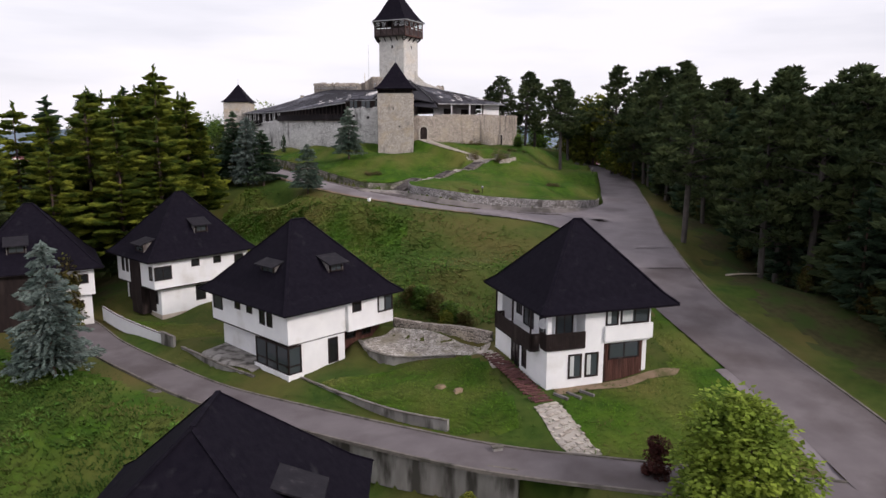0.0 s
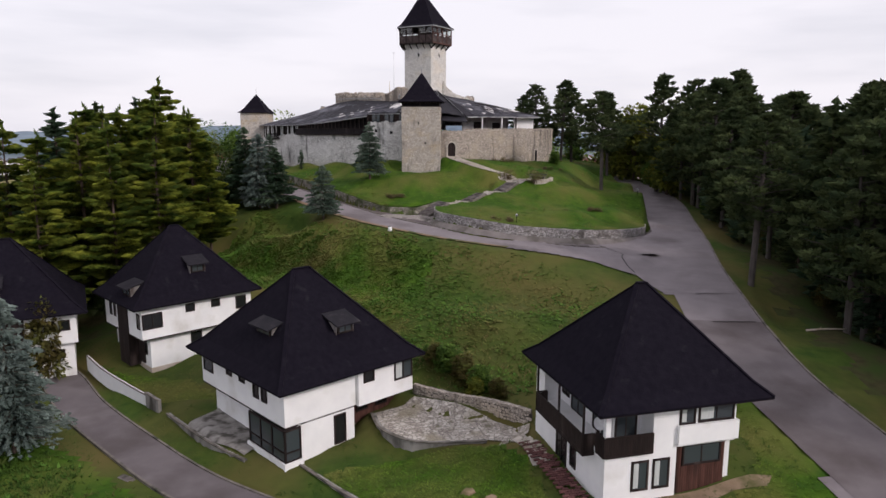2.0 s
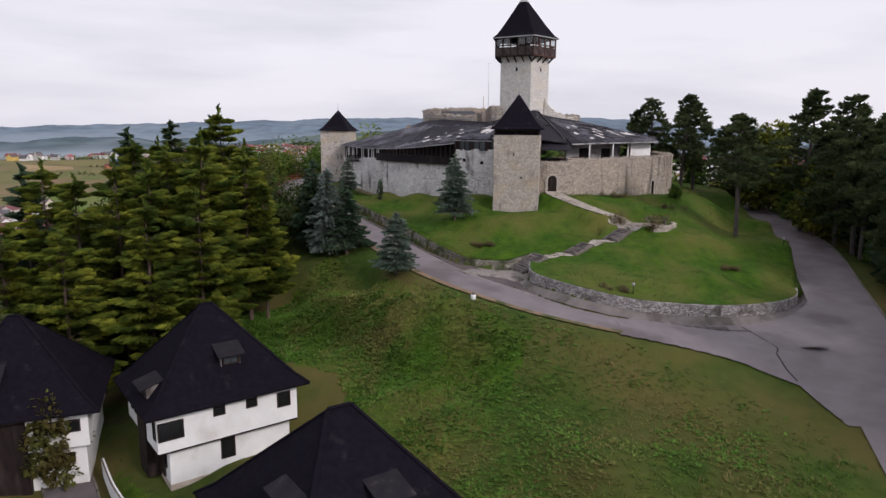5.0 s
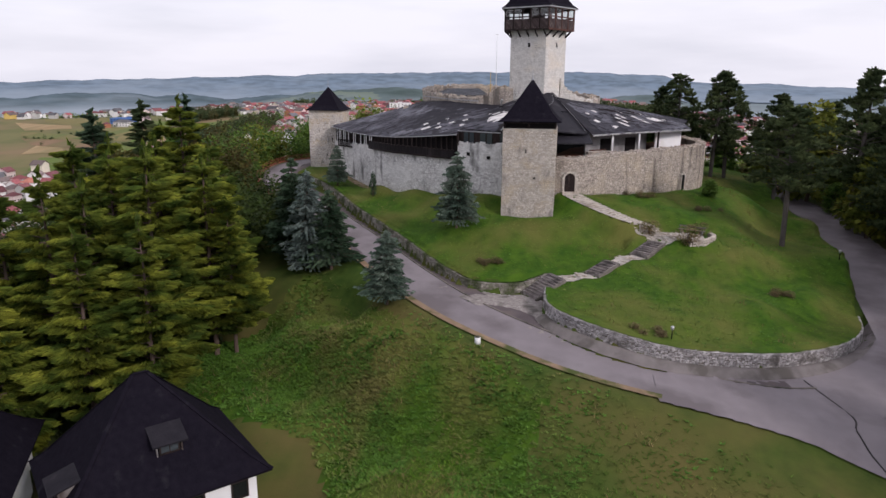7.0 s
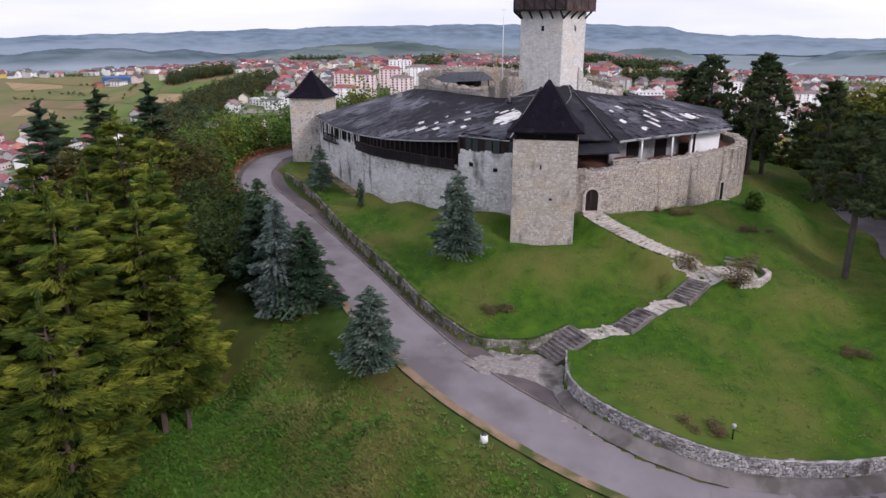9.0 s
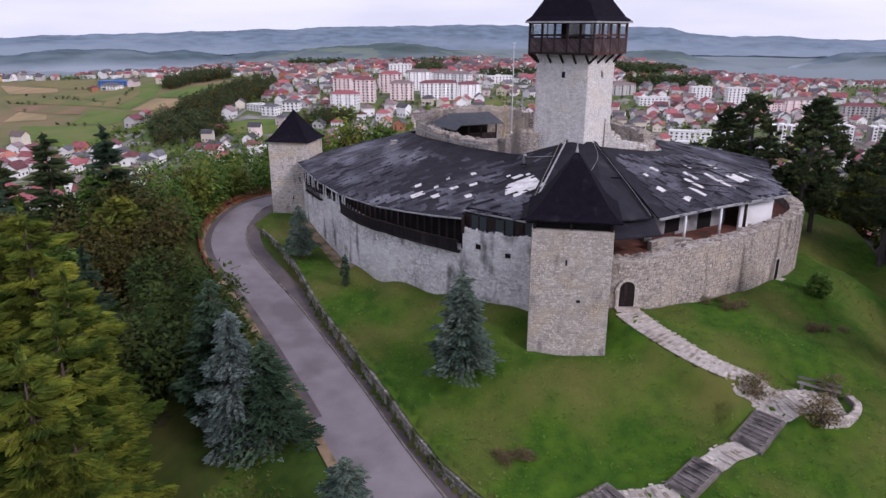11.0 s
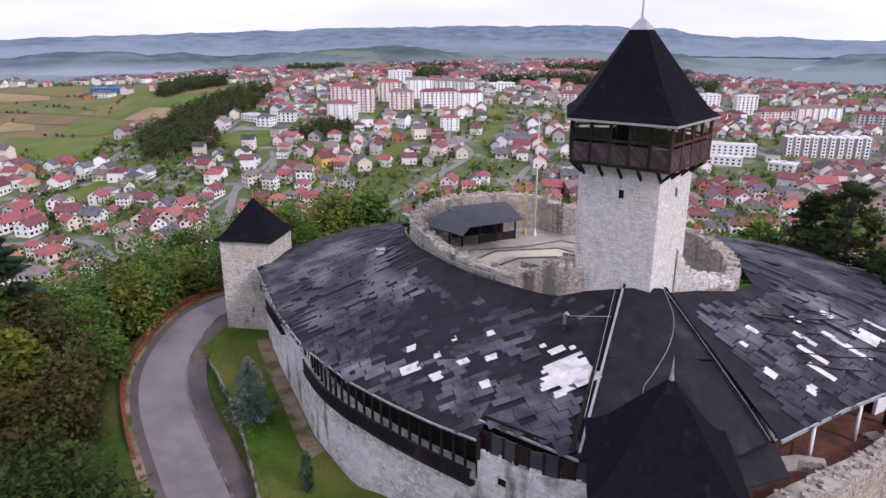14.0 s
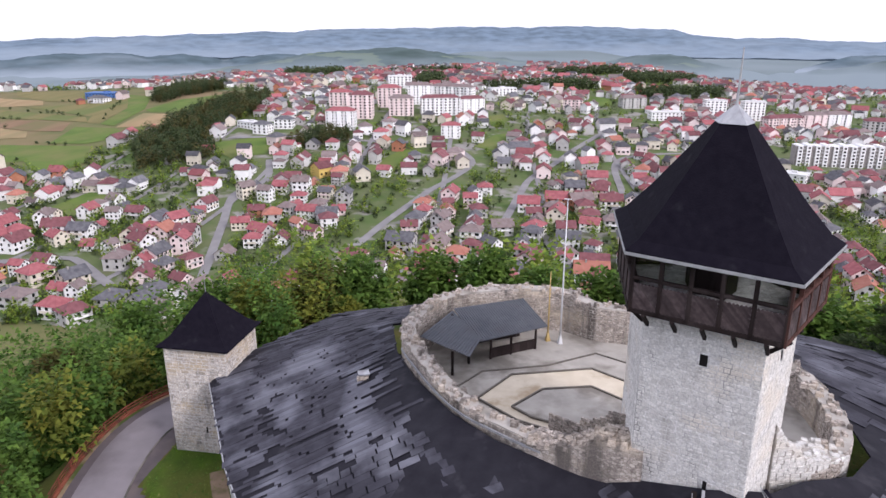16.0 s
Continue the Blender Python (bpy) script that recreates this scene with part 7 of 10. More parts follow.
for k, (x, y) in enumerate(((7.9, -78.8), (9.4, -79.7))):
    rk = thing("garden_rock", "bare pale rock in the lawn", "rock", pose(x, y, drop(x, y), 0, 0, 40 * k))
    part("body", Build().prism([(-0.7, -0.3), (0.1, -0.5), (0.7, -0.1), (0.5, 0.4), (-0.3, 0.45)], -0.2, 0.22, inset=0.4).mesh("body", DIRT), rk)
# tar seams across the roads
for nm, pts in (("crack_main", [(33.0, -53.6, 0), (37.3, -53.6, 0)]), ("crack_fork", [(28.4, -39.6, 0), (27.6, -36.0, 0), (28.2, -33.2, 0), (26.6, -26.6, 0)])):
    ln = spline(pts, 0.5)
    b = Build()
    for a, c in zip(ln, ln[1:]):
        za, zc = drop(a[0], a[1]) + 0.165, drop(c[0], c[1]) + 0.165
        b.beam((a[0], a[1], za), (c[0], c[1], zc), 0.14, 0.02)
    tagged(new("trim_" + nm, b.mesh(nm, CRACK)), "dark tar seam across the asphalt", "seam", kind="structure")

# bare trodden earth along the foot of the curtain wall
foot_line = np.array([(*along(WALL_W, s)[0], 0.0) for s in np.linspace(lw * 0.06, lw * 0.62, 40)])
ribbon(foot_line, -0.1, -1.5, 0.05, "path_wall_foot", DIRT, "bare trodden earth along the curtain wall", 4, True)

# ---------------------------------------------------------------- white houses with tall dark roofs
def window(parent, m, w, h, style="plain", bars=1, name="window"):
    """A framed window: m puts its lower left corner on the wall, x along it, y outwards."""
    top = part(name, None, parent, {"plain": "dark timber window", "curtain": "dark timber window with a pale curtain", "dark": "unglazed dark window"}[style], m)
    f = Build()
    f.box(-0.08, -0.06, -0.08, w + 0.08, 0.07, 0.04).box(-0.08, -0.06, h - 0.04, w + 0.08, 0.07, h + 0.08)
    f.box(-0.08, -0.06, 0.04, 0.04, 0.07, h - 0.04).box(w - 0.04, -0.06, 0.04, w + 0.08, 0.07, h - 0.04)
    for k in range(1, bars + 1):
        x = w * k / (bars + 1)
        f.box(x - 0.035, -0.04, 0.04, x + 0.035, 0.05, h - 0.04)
    part("frame", f.mesh("frame", WOOD), top)
    part("pane", Build().box(0.03, -0.05, 0.03, w - 0.03, 0.015, h - 0.03).mesh("pane", {"plain": PANE, "curtain": PANE, "dark": PANE_DARK}[style]), top)
    if style == "curtain":
        part("curtain", Build().box(0.1, 0.017, 0.1, w * 0.42, 0.022, h - 0.08).mesh("curtain", CURTAIN), top)
    return top


def on_face(face, s, z, W, W2=None):
    """Pose on a facade: 'R' looks along -y, 'L' along -x; s runs from the front corner."""
    W2 = W if W2 is None else W2
    if face == "R":
        return Matrix(((1, 0, 0, -W2 + s), (0, -1, 0, -W), (0, 0, 1, z), (0, 0, 0, 1)))
    return Matrix(((0, -1, 0, -W), (1, 0, 0, -W2 + s), (0, 0, 1, z), (0, 0, 0, 1)))


DORMER_LID = surface("dormer_felt", (0.011, 0.010, 0.014), (0.020, 0.018, 0.023), 1.2, (0.05, 0.046, 0.05), 1.2, 0.68, 0.75, 0.3, 8)


def shed_dormer(house_ob, face, s, S, rise, h0, w=1.9, up=0.36, deep=2.6):
    """A dormer with a flat sloping lid, standing out of a roof slope; up: its foot, as a share of the slope."""
    k = rise / S
    foot_in = S * up
    z0 = h0 + foot_in * k
    d = part("dormer", None, house_ob, "small shed dormer with a dark window", on_face(face, s, 0, S - foot_in, S))
    cheeks = Build()
    h = 0.95
    back = h / k
    for x in (-w / 2, w / 2 - 0.08):
        cheeks.add([(x, 0, z0 - 0.25), (x + 0.08, 0, z0 - 0.25), (x + 0.08, 0, z0 + h), (x, 0, z0 + h), (x, -back - 0.4, z0 + h + 0.05), (x + 0.08, -back - 0.4, z0 + h + 0.05)],
                   [(0, 1, 2, 3), (0, 3, 4), (1, 5, 2), (3, 2, 5, 4), (0, 4, 5, 1)])
    part_each("cheek", cheeks, WOOD_GREY, d)
    lid = Build()
    z1, z2 = z0 + h + 0.02, z0 + h + 0.55
    lid.add([(-w / 2 - 0.3, 0.55, z1 - 0.25), (w / 2 + 0.3, 0.55, z1 - 0.25), (w / 2 + 0.3, -deep, z2 + 0.35), (-w / 2 - 0.3, -deep, z2 + 0.35),
             (-w / 2 - 0.3, 0.55, z1 - 0.12), (w / 2 + 0.3, 0.55, z1 - 0.12), (w / 2 + 0.3, -deep, z2 + 0.47), (-w / 2 - 0.3, -deep, z2 + 0.47)],
            [(3, 2, 1, 0), (4, 5, 6, 7), (0, 1, 5, 4), (1, 2, 6, 5), (2, 3, 7, 6), (3, 0, 4, 7)])
    part("lid", lid.mesh("lid", DORMER_LID), d, "dark sloping dormer roof")
    window(d, Matrix.Translation((-w / 2 + 0.25, 0.0, z0 - 0.02)), w - 0.5, h - 0.2, "plain", 1)
    return d


def hipped(S, T, h0, rise, ridge=0.9, over=0.0):
    """A tall hipped roof over 2S x 2T, with a short ridge and thick eaves."""
    b = Build()
    lo = [(-S, -T), (S, -T), (S, T), (-S, T)]
    levels = [(0.0, -0.14), (0.0, 0.0), (0.16, 0.125), (0.5, 0.48), (1.0, 1.0)]
    rings = []
    for k, h in levels:
        z = h0 + (rise * h if h > 0 else h)
        rings.append([(x * (1 - k) + (ridge if x > 0 else -ridge) * k, y * (1 - k), z) for x, y in lo])
    v = [p for r in rings for p in r]
    f = [(k * 4 + i, k * 4 + (i + 1) % 4, k * 4 + 4 + (i + 1) % 4, k * 4 + 4 + i) for k in range(len(rings) - 1) for i in range(4)]
    b.add(v, f + [(3, 2, 1, 0)])
    return b


def house_base(name, label, cx, cy, rot, eave_z, ground_z, S, T, rise, ridge=0.45, grow=(1, 1, 1)):
    """The roof of a hill house on its base; grow stretches the whole house along its own axes."""
    ob = thing(name, label, "house", pose(cx, cy, ground_z, 0, 0, rot) @ Matrix.Diagonal((*grow, 1)), "white hill houses")
    H = (eave_z - ground_z) / grow[2]
    rise = rise / grow[2]
    part("roof", hipped(S, T, H, rise, ridge).mesh("roof", SHINGLE), ob, "tall dark shingled hipped roof")
    ridge_b = Build()
    for sx, sy in ((-1, -1), (1, -1), (1, 1), (-1, 1)):
        a, c = Vector((sx * S * 0.84 + sx * ridge * 0.16, sy * T * 0.84, H + rise * 0.125)), Vector((sx * S * 0.5 + sx * ridge * 0.5, sy * T * 0.5, H + rise * 0.48))
        e = Vector((sx * ridge, 0, H + rise))
        o = Vector((sx * S, sy * T, H))
        for p, q in ((o, a), (a, c), (c, e)):
            ridge_b.beam(p, q, 0.3, 0.07)
    ridge_b.beam((-ridge, 0, H + rise + 0.02), (ridge, 0, H + rise + 0.02), 0.3, 0.08)
    part_each("hip_cap", ridge_b, SHINGLE, ob)
    eb = Build()
    for x0, y0, x1, y1 in ((-S, -T, S, -T), (S, -T, S, T), (S, T, -S, T), (-S, T, -S, -T)):
        eb.beam((x0 * .995, y0 * .995, H - 0.1), (x1 * .995, y1 * .995, H - 0.1), 0.05, 0.16)
    part("eaves_board", eb.mesh("eaves_board", WOOD), ob)
    return ob, H


def rail_panel(ob, a, c, z, h=1.0):
    """A solid dark timber balcony front between two corners."""
    b = Build()
    b.beam((*a, z + h), (*c, z + h), 0.1, 0.09)
    b.beam((*a, z + 0.04), (*c, z + 0.04), 0.1, 0.1)
    a, c = Vector((*a, 0)), Vector((*c, 0))
    n = int((c - a).length / 0.16)
    for k in range(n + 1):
        p = a.lerp(c, k / n)
        b.beam((p.x, p.y, z), (p.x, p.y, z + h), 0.14, 0.04, up=tuple((c - a).normalized().cross(Vector((0, 0, 1)))))
    return part("balcony_front", b.mesh("balcony_front", WOOD), ob, "dark vertical timber balcony front")


# the house by the main road, with the corner balconies
ob, H = house_base("house", "white two-storey house with corner balconies and tall dark roof", 19.89, -75.06, 16.6, -8.89, -15.8, 6.15, 6.1, 6.5, 0.35, (1.01, 1.05, 1.07))
W = 5.25
gb = Build().box(-W, -W, -1.6, -W + 5.05, W, 3.55).box(-W + 5.05, -W + 0.4, -1.6, W - 1.2, W, 3.55)
part_each("wall_ground", gb, WHITE, ob, "white rendered ground floor")
ub = Build()
ub.box(-W + 3.3, -W, 3.55, W - 1.2, W, H - 0.02).box(-W, -W + 9.0, 3.55, -W + 3.3, W, H - 0.02).box(-W + 1.3, -W + 1.4, 3.55, -W + 3.3, -W + 9.0, H - 0.02)
ub.box(-W + 5.0, -W - 0.25, 3.75, W - 1.1, -W + 0.1, 4.95).box(-W, -W, 3.4, -W + 3.4, -W + 1.5, 3.56).box(-W, -W, 3.56, -W + 0.35, -W + 0.3, H)
part_each("wall_upper", ub, WHITE, ob, "white rendered upper floor")
wood = Build().box(-W + 5.1, -W + 0.25, 0.0, -W + 8.8, -W + 0.35, 3.5)
for k in range(22):
    wood.box(-W + 5.1 + k * 0.168, -W + 0.2, 0.0, -W + 5.24 + k * 0.168, -W + 0.26, 3.5)
part_each("timber_board", wood, WOOD_RED, ob, "red-brown timber boarding under the bay")
rail_panel(ob, (-W - 0.05, -W - 0.15), (-W + 3.2, -W - 0.15), 3.45, 1.25)
rail_panel(ob, (-W - 0.15, -W - 0.1), (-W - 0.15, -W + 0.9), 3.45, 1.25)
rail_panel(ob, (-W - 0.8, -W + 1.4), (-W - 0.8, -W + 8.6), 3.2, 1.15)
for y in (-W + 1.4, -W + 8.6):
    rail_panel(ob, (-W - 0.8, y), (-W, y), 3.2, 1.15)
part("balcony_floor", Build().box(-W - 0.85, -W + 1.3, 3.02, -W, -W + 8.7, 3.2).mesh("balcony_floor", WOOD), ob)
posts = Build()
for x, y in ((-W - 0.75, -W + 1.45), (-W - 0.75, -W + 5.0), (-W - 0.75, -W + 8.55)):
    posts.box(x - 0.06, y - 0.06, 3.2, x + 0.06, y + 0.06, H)
part_each("balcony_post", posts, WOOD, ob)
for s, z, w, h, st in ((1.95, 1.15, 1.05, 1.75, "curtain"), (3.45, 1.15, 1.05, 1.75, "curtain"), (5.2, 5.0, 1.0, 1.3, "curtain")):
    window(ob, on_face("R", s, z, W), w, h, st, 0)
window(ob, on_face("R", 6.55, 5.05, W), 2.5, 1.22, "curtain", 1)
window(ob, on_face("R", 5.7, 2.25, W - 0.2, W), 2.7, 1.2, "plain", 1)
window(ob, on_face("R", 1.5, 3.6, W - 1.4, W), 1.4, 2.3, "plain", 1)
for s, z, w, h, st in ((2.3, 3.6, 1.6, 2.4, "plain"), (5.2, 3.6, 1.9, 2.4, "plain"), (7.6, 4.2, 1.0, 1.6, "dark")):
    window(ob, on_face("L", s, z, W - 1.3, W), w, h, st, 1)
window(ob, on_face("L", 3.8, 0.9, W), 0.7, 1.6, "dark", 0)
door = window(ob, on_face("L", 5.2, 0.05, W), 1.5, 2.3, "dark", 1, "door")
tagged(door, "dark timber double door")
dish = part("satellite_dish", None, ob, "grey satellite dish on the balcony", pose(-W - 0.1, -W + 0.5, 5.4, 60, 0, -40))
db = Build()
ring = [[(r * math.cos(a), r * math.sin(a), r * r * 0.35) for a in np.linspace(0, 2 * math.pi, 13)[:-1]] for r in (0.02, 0.22, 0.42)]
for k in range(2):
    db.add(ring[k] + ring[k + 1], [(i, (i + 1) % 12, 12 + (i + 1) % 12, 12 + i) for i in range(12)])
part("bowl", db.mesh("bowl", ZINC, True), dish)
part("arm", Build().tube([(0, 0, 0), (0, -0.5, -0.3)], [0.03, 0.03], 6).mesh("arm", ZINC), dish)
tbl = thing("balcony_table", "white plastic table on the balcony", "table", ob.matrix_basis @ pose(-W - 0.38, -W + 3.2, 3.2))
part("top", Build().box(-0.32, -0.45, 0.68, 0.32, 0.45, 0.72).mesh("top", WHITE), tbl)
for x in (-0.26, 0.26):
    for y in (-0.38, 0.38):
        part("leg", Build().box(x - 0.03, y - 0.03, 0, x + 0.03, y + 0.03, 0.68).mesh("leg", WHITE), tbl)

# the middle house
ob, H = house_base("house", "white two-storey house with dormers and a glazed corner room", -6.64, -63.95, 45.4, -11.22, -17.3, 6.85, 6.85, 7.42, 0.75, (1.054, 1.185, 0.91))
W = 5.95
part_each("wall_ground", Build().box(-W + 1.1, -W, -1.2, 0.2, W, 3.2).box(0.2, -W + 1.6, -1.2, W, W, 3.2), WHITE, ob, "white rendered ground floor")
part_each("wall_upper", Build().box(-W, -W, 3.2, W, W, H - 0.02).box(0.4, -W - 0.35, 3.15, W, -W + 0.02, H - 0.02), WHITE, ob, "white rendered upper floor, jettied out")
part("soffit", Build().box(-W, -W, 3.05, W, W - 0.02, 3.19).mesh("soffit", WOOD), ob)
wood = Build()
for k in range(30):
    wood.box(0.25 + k * 0.19, -W + 1.45, -0.4, 0.42 + k * 0.19, -W + 1.58, 3.05)
part_each("timber_board", wood, WOOD_RED, ob, "dark red-brown timber boarding")
con = part("glazed_corner", None, ob, "dark glazed corner room", Matrix.Translation((-W, -W, 0)))
cb = Build()
for x, y in ((-0.1, -0.1), (-0.1, 1.5), (-0.1, 3.0), (-0.1, 4.5), (1.15, -0.1)):
    cb.box(x - 0.07, y - 0.07, 0.15, x + 0.07, y + 0.07, 3.05)
for z in (0.2, 1.0, 2.95):
    cb.box(-0.17, -0.17, z - 0.06, -0.03, 4.57, z + 0.06)
    cb.box(-0.17, -0.17, z - 0.06, 1.22, -0.03, z + 0.06)
part("frame", cb.mesh("frame", WOOD), con)
part("pane", Build().box(-0.11, -0.11, 0.2, 1.1, 4.5, 2.9).mesh("pane", PANE), con)
part("plinth", Build().box(-0.3, -0.3, -0.6, 1.3, 4.7, 0.14).mesh("plinth", WHITE), con)
for s, z, w, h, st in ((2.2, 4.6, 0.62, 1.5, "dark"), (3.3, 4.6, 0.62, 1.5, "dark"), (5.2, 5.35, 0.7, 0.9, "dark"), (7.1, 5.35, 0.7, 0.9, "dark"), (10.1, 4.6, 1.4, 1.9, "plain")):
    window(ob, on_face("L", s, z, W), w, h, st, 0)
window(ob, on_face("R", 6.9, 5.3, W + 0.35, W), 0.9, 0.95, "dark", 0)
window(ob, on_face("R", 10.0, 4.6, W + 0.35, W), 1.75, 1.85, "curtain", 1)
d = window(ob, on_face("R", 4.3, 0.2, W), 0.95, 2.6, "dark", 0, "door")
tagged(d, "narrow dark door")
window(ob, on_face("R", 7.6, 1.6, W - 1.43, W), 1.0, 0.9, "dark", 0)
window(ob, on_face("R", 9.6, 1.6, W - 1.43, W), 1.0, 0.9, "dark", 0)
shed_dormer(ob, "R", 7.6, 6.85, 8.15, H, 1.7, 0.36)
shed_dormer(ob, "L", 5.6, 6.85, 8.15, H, 2.1, 0.36)

# the upper house near the firs
ob, H = house_base("house", "white two-storey house with a boarded side and dormers", -24.89, -47.15, 46.9, -9.91, -16.7, 6.95, 6.95, 7.44, 0.45, (1.04, 0.84, 1))
W = 6.0
part("wall_ground", Build().box(-W + 1.0, -W + 0.9, -2.2, W - 0.5, W, 3.3).mesh("wall_ground", WHITE), ob, "white rendered ground floor")
part("plinth", Build().box(-W + 0.95, -W + 0.85, -2.4, W - 0.4, W, -0.1).mesh("plinth", PLINTH), ob, "bare stained plinth")
part("wall_upper", Build().box(-W, -W, 3.3, W, W, H - 0.02).mesh("wall_upper", WHITE), ob, "white rendered upper floor, jettied out")
part("soffit", Build().box(-W, -W, 3.15, W, W - 0.02, 3.29).mesh("soffit", WOOD), ob)
wood = Build().box(-W - 0.12, -W + 4.2, -0.3, -W + 1.0, -W + 7.4, H - 0.3).box(-W + 0.85, -W + 2.6, 0.1, -W + 1.0, -W + 11, 3.2)
part_each("timber_board", wood, WOOD, ob, "dark boarded stair bay")
window(ob, on_face("R", 0.12, 4.4, W), 1.9, 1.5, "dark", 1)
window(ob, on_face("L", 0.5, 4.4, W), 0.8, 1.5, "dark", 0)
for s in (4.6, 7.4):
    window(ob, on_face("R", s, 5.5, W), 0.85, 0.75, "dark", 0)
window(ob, on_face("R", 10.2, 4.8, W), 1.1, 1.3, "dark", 0)
window(ob, on_face("R", 5.3, 1.0, W - 0.9, W), 1.1, 1.8, "dark", 0)
window(ob, on_face("L", 1.9, 1.2, W - 1.0, W), 0.7, 1.5, "dark", 0)
for s, w in ((8.2, 0.6), (9.6, 0.6)):
    window(ob, on_face("L", s, 4.6, W), w, 1.6, "dark", 0)
shed_dormer(ob, "R", 7.6, 6.95, 7.4, H, 1.7, 0.36)
shed_dormer(ob, "L", 4.6, 6.95, 7.4, H, 2.6, 0.12, 3.2)

# the house half hidden among the firs
ob, H = house_base("house", "white house with a dark roof half hidden by firs", -42.0, -50.5, 30, -11.0, -17.6, 7.2, 7.0, 7.4)
W = 6.1
part("wall_ground", Build().box(-W + 0.8, -W + 0.6, -2.2, W - 0.4, W, 3.2).mesh("wall_ground", WHITE), ob, "white rendered ground floor")
part("wall_upper", Build().box(-W, -W, 3.2, W, W, H - 0.02).mesh("wall_upper", WHITE), ob, "white rendered upper floor")
part("timber_wall", Build().box(-W - 0.1, -W - 0.1, -1.5, -W + 7.4, -W + 0.55, H - 0.2).mesh("timber_wall", WOOD), ob, "dark brown boarded porch")
for s in (8.0, 9.2, 10.6):
    window(ob, on_face("R", s, 4.7, W), 0.9, 1.0, "dark", 0)
for s in (8.2, 9.8):
    window(ob, on_face("R", s, 1.6, W - 0.6, W), 1.0, 0.8, "dark", 0)
shed_dormer(ob, "R", 5.4, 7.0, 7.4, H, 2.0, 0.3)

# the near house below the lane, seen from above its roof
ob, H = house_base("house", "white house below the lane, its dark hipped roof seen from above", -4.9, -98.8, 92, -17.2, -23.6, 8.6, 8.4, 7.6, 2.4)
W = 7.4
part("wall_ground", Build().box(-W, -W, -2.2, W, W, H - 0.02).mesh("wall_ground", WHITE), ob, "white rendered walls")
for s in (3.0, 6.5, 10.0):
    window(ob, on_face("L", s, 4.0, W), 1.2, 1.3, "plain", 1)
shed_dormer(ob, "R", 7.5, 8.4, 7.6, H, 2.2, 0.3)

# ---------------------------------------------------------------- trees
def tufts(pts, dirs, size, rng_np, width=0.45, droop=0.25, cross=True, plain_leaf=True):
    """Leaf sprays: two crossed pointed blades at each point, along its direction."""
    pts, dirs = np.asarray(pts), np.asarray(dirs)
    n = len(pts)
    d = dirs / (np.linalg.norm(dirs, axis=1)[:, None] + 1e-9)
    up = np.array([0, 0, 1.0])
    side = np.cross(d, up)
    side /= np.linalg.norm(side, axis=1)[:, None] + 1e-6
    nrm = np.cross(side, d)
    L = size * rng_np.uniform(0.7, 1.35, n)[:, None]
    verts, faces = [], []
    for k, s in enumerate((side, nrm) if cross else (side,)):
        a = pts - d * L * 0.35
        tip = pts + d * L * 0.75 - up * L * droop
        w = L * width * rng_np.uniform(0.7, 1.2, n)[:, None]
        if plain_leaf:
            verts.append(np.stack([a + s * w, tip, a - s * w], 1).reshape(-1, 3))
            continue
        m1, m2 = pts + s * w - up * L * droop * 0.2, pts - s * w - up * L * droop * 0.2
        verts.append(np.stack([a, m1, tip, m2], 1).reshape(-1, 3))
    v = np.concatenate(verts)
    f = np.arange(len(v)).reshape(-1, 3 if plain_leaf else 4)
    return v, f


def fast_mesh(name, v, f, mat):
    me = bpy.data.meshes.new(name)
    me.vertices.add(len(v))
    me.vertices.foreach_set("co", np.asarray(v, dtype=np.float32).ravel())
    me.loops.add(f.size)
    me.loops.foreach_set("vertex_index", f.ravel().astype(np.int32))
    me.polygons.add(len(f))
    me.polygons.foreach_set("loop_start", (np.arange(len(f)) * f.shape[1]).astype(np.int32))
    me.polygons.foreach_set("loop_total", np.full(len(f), f.shape[1], np.int32))
    me.materials.append(mat)
    me.update(calc_edges=True)
    return me


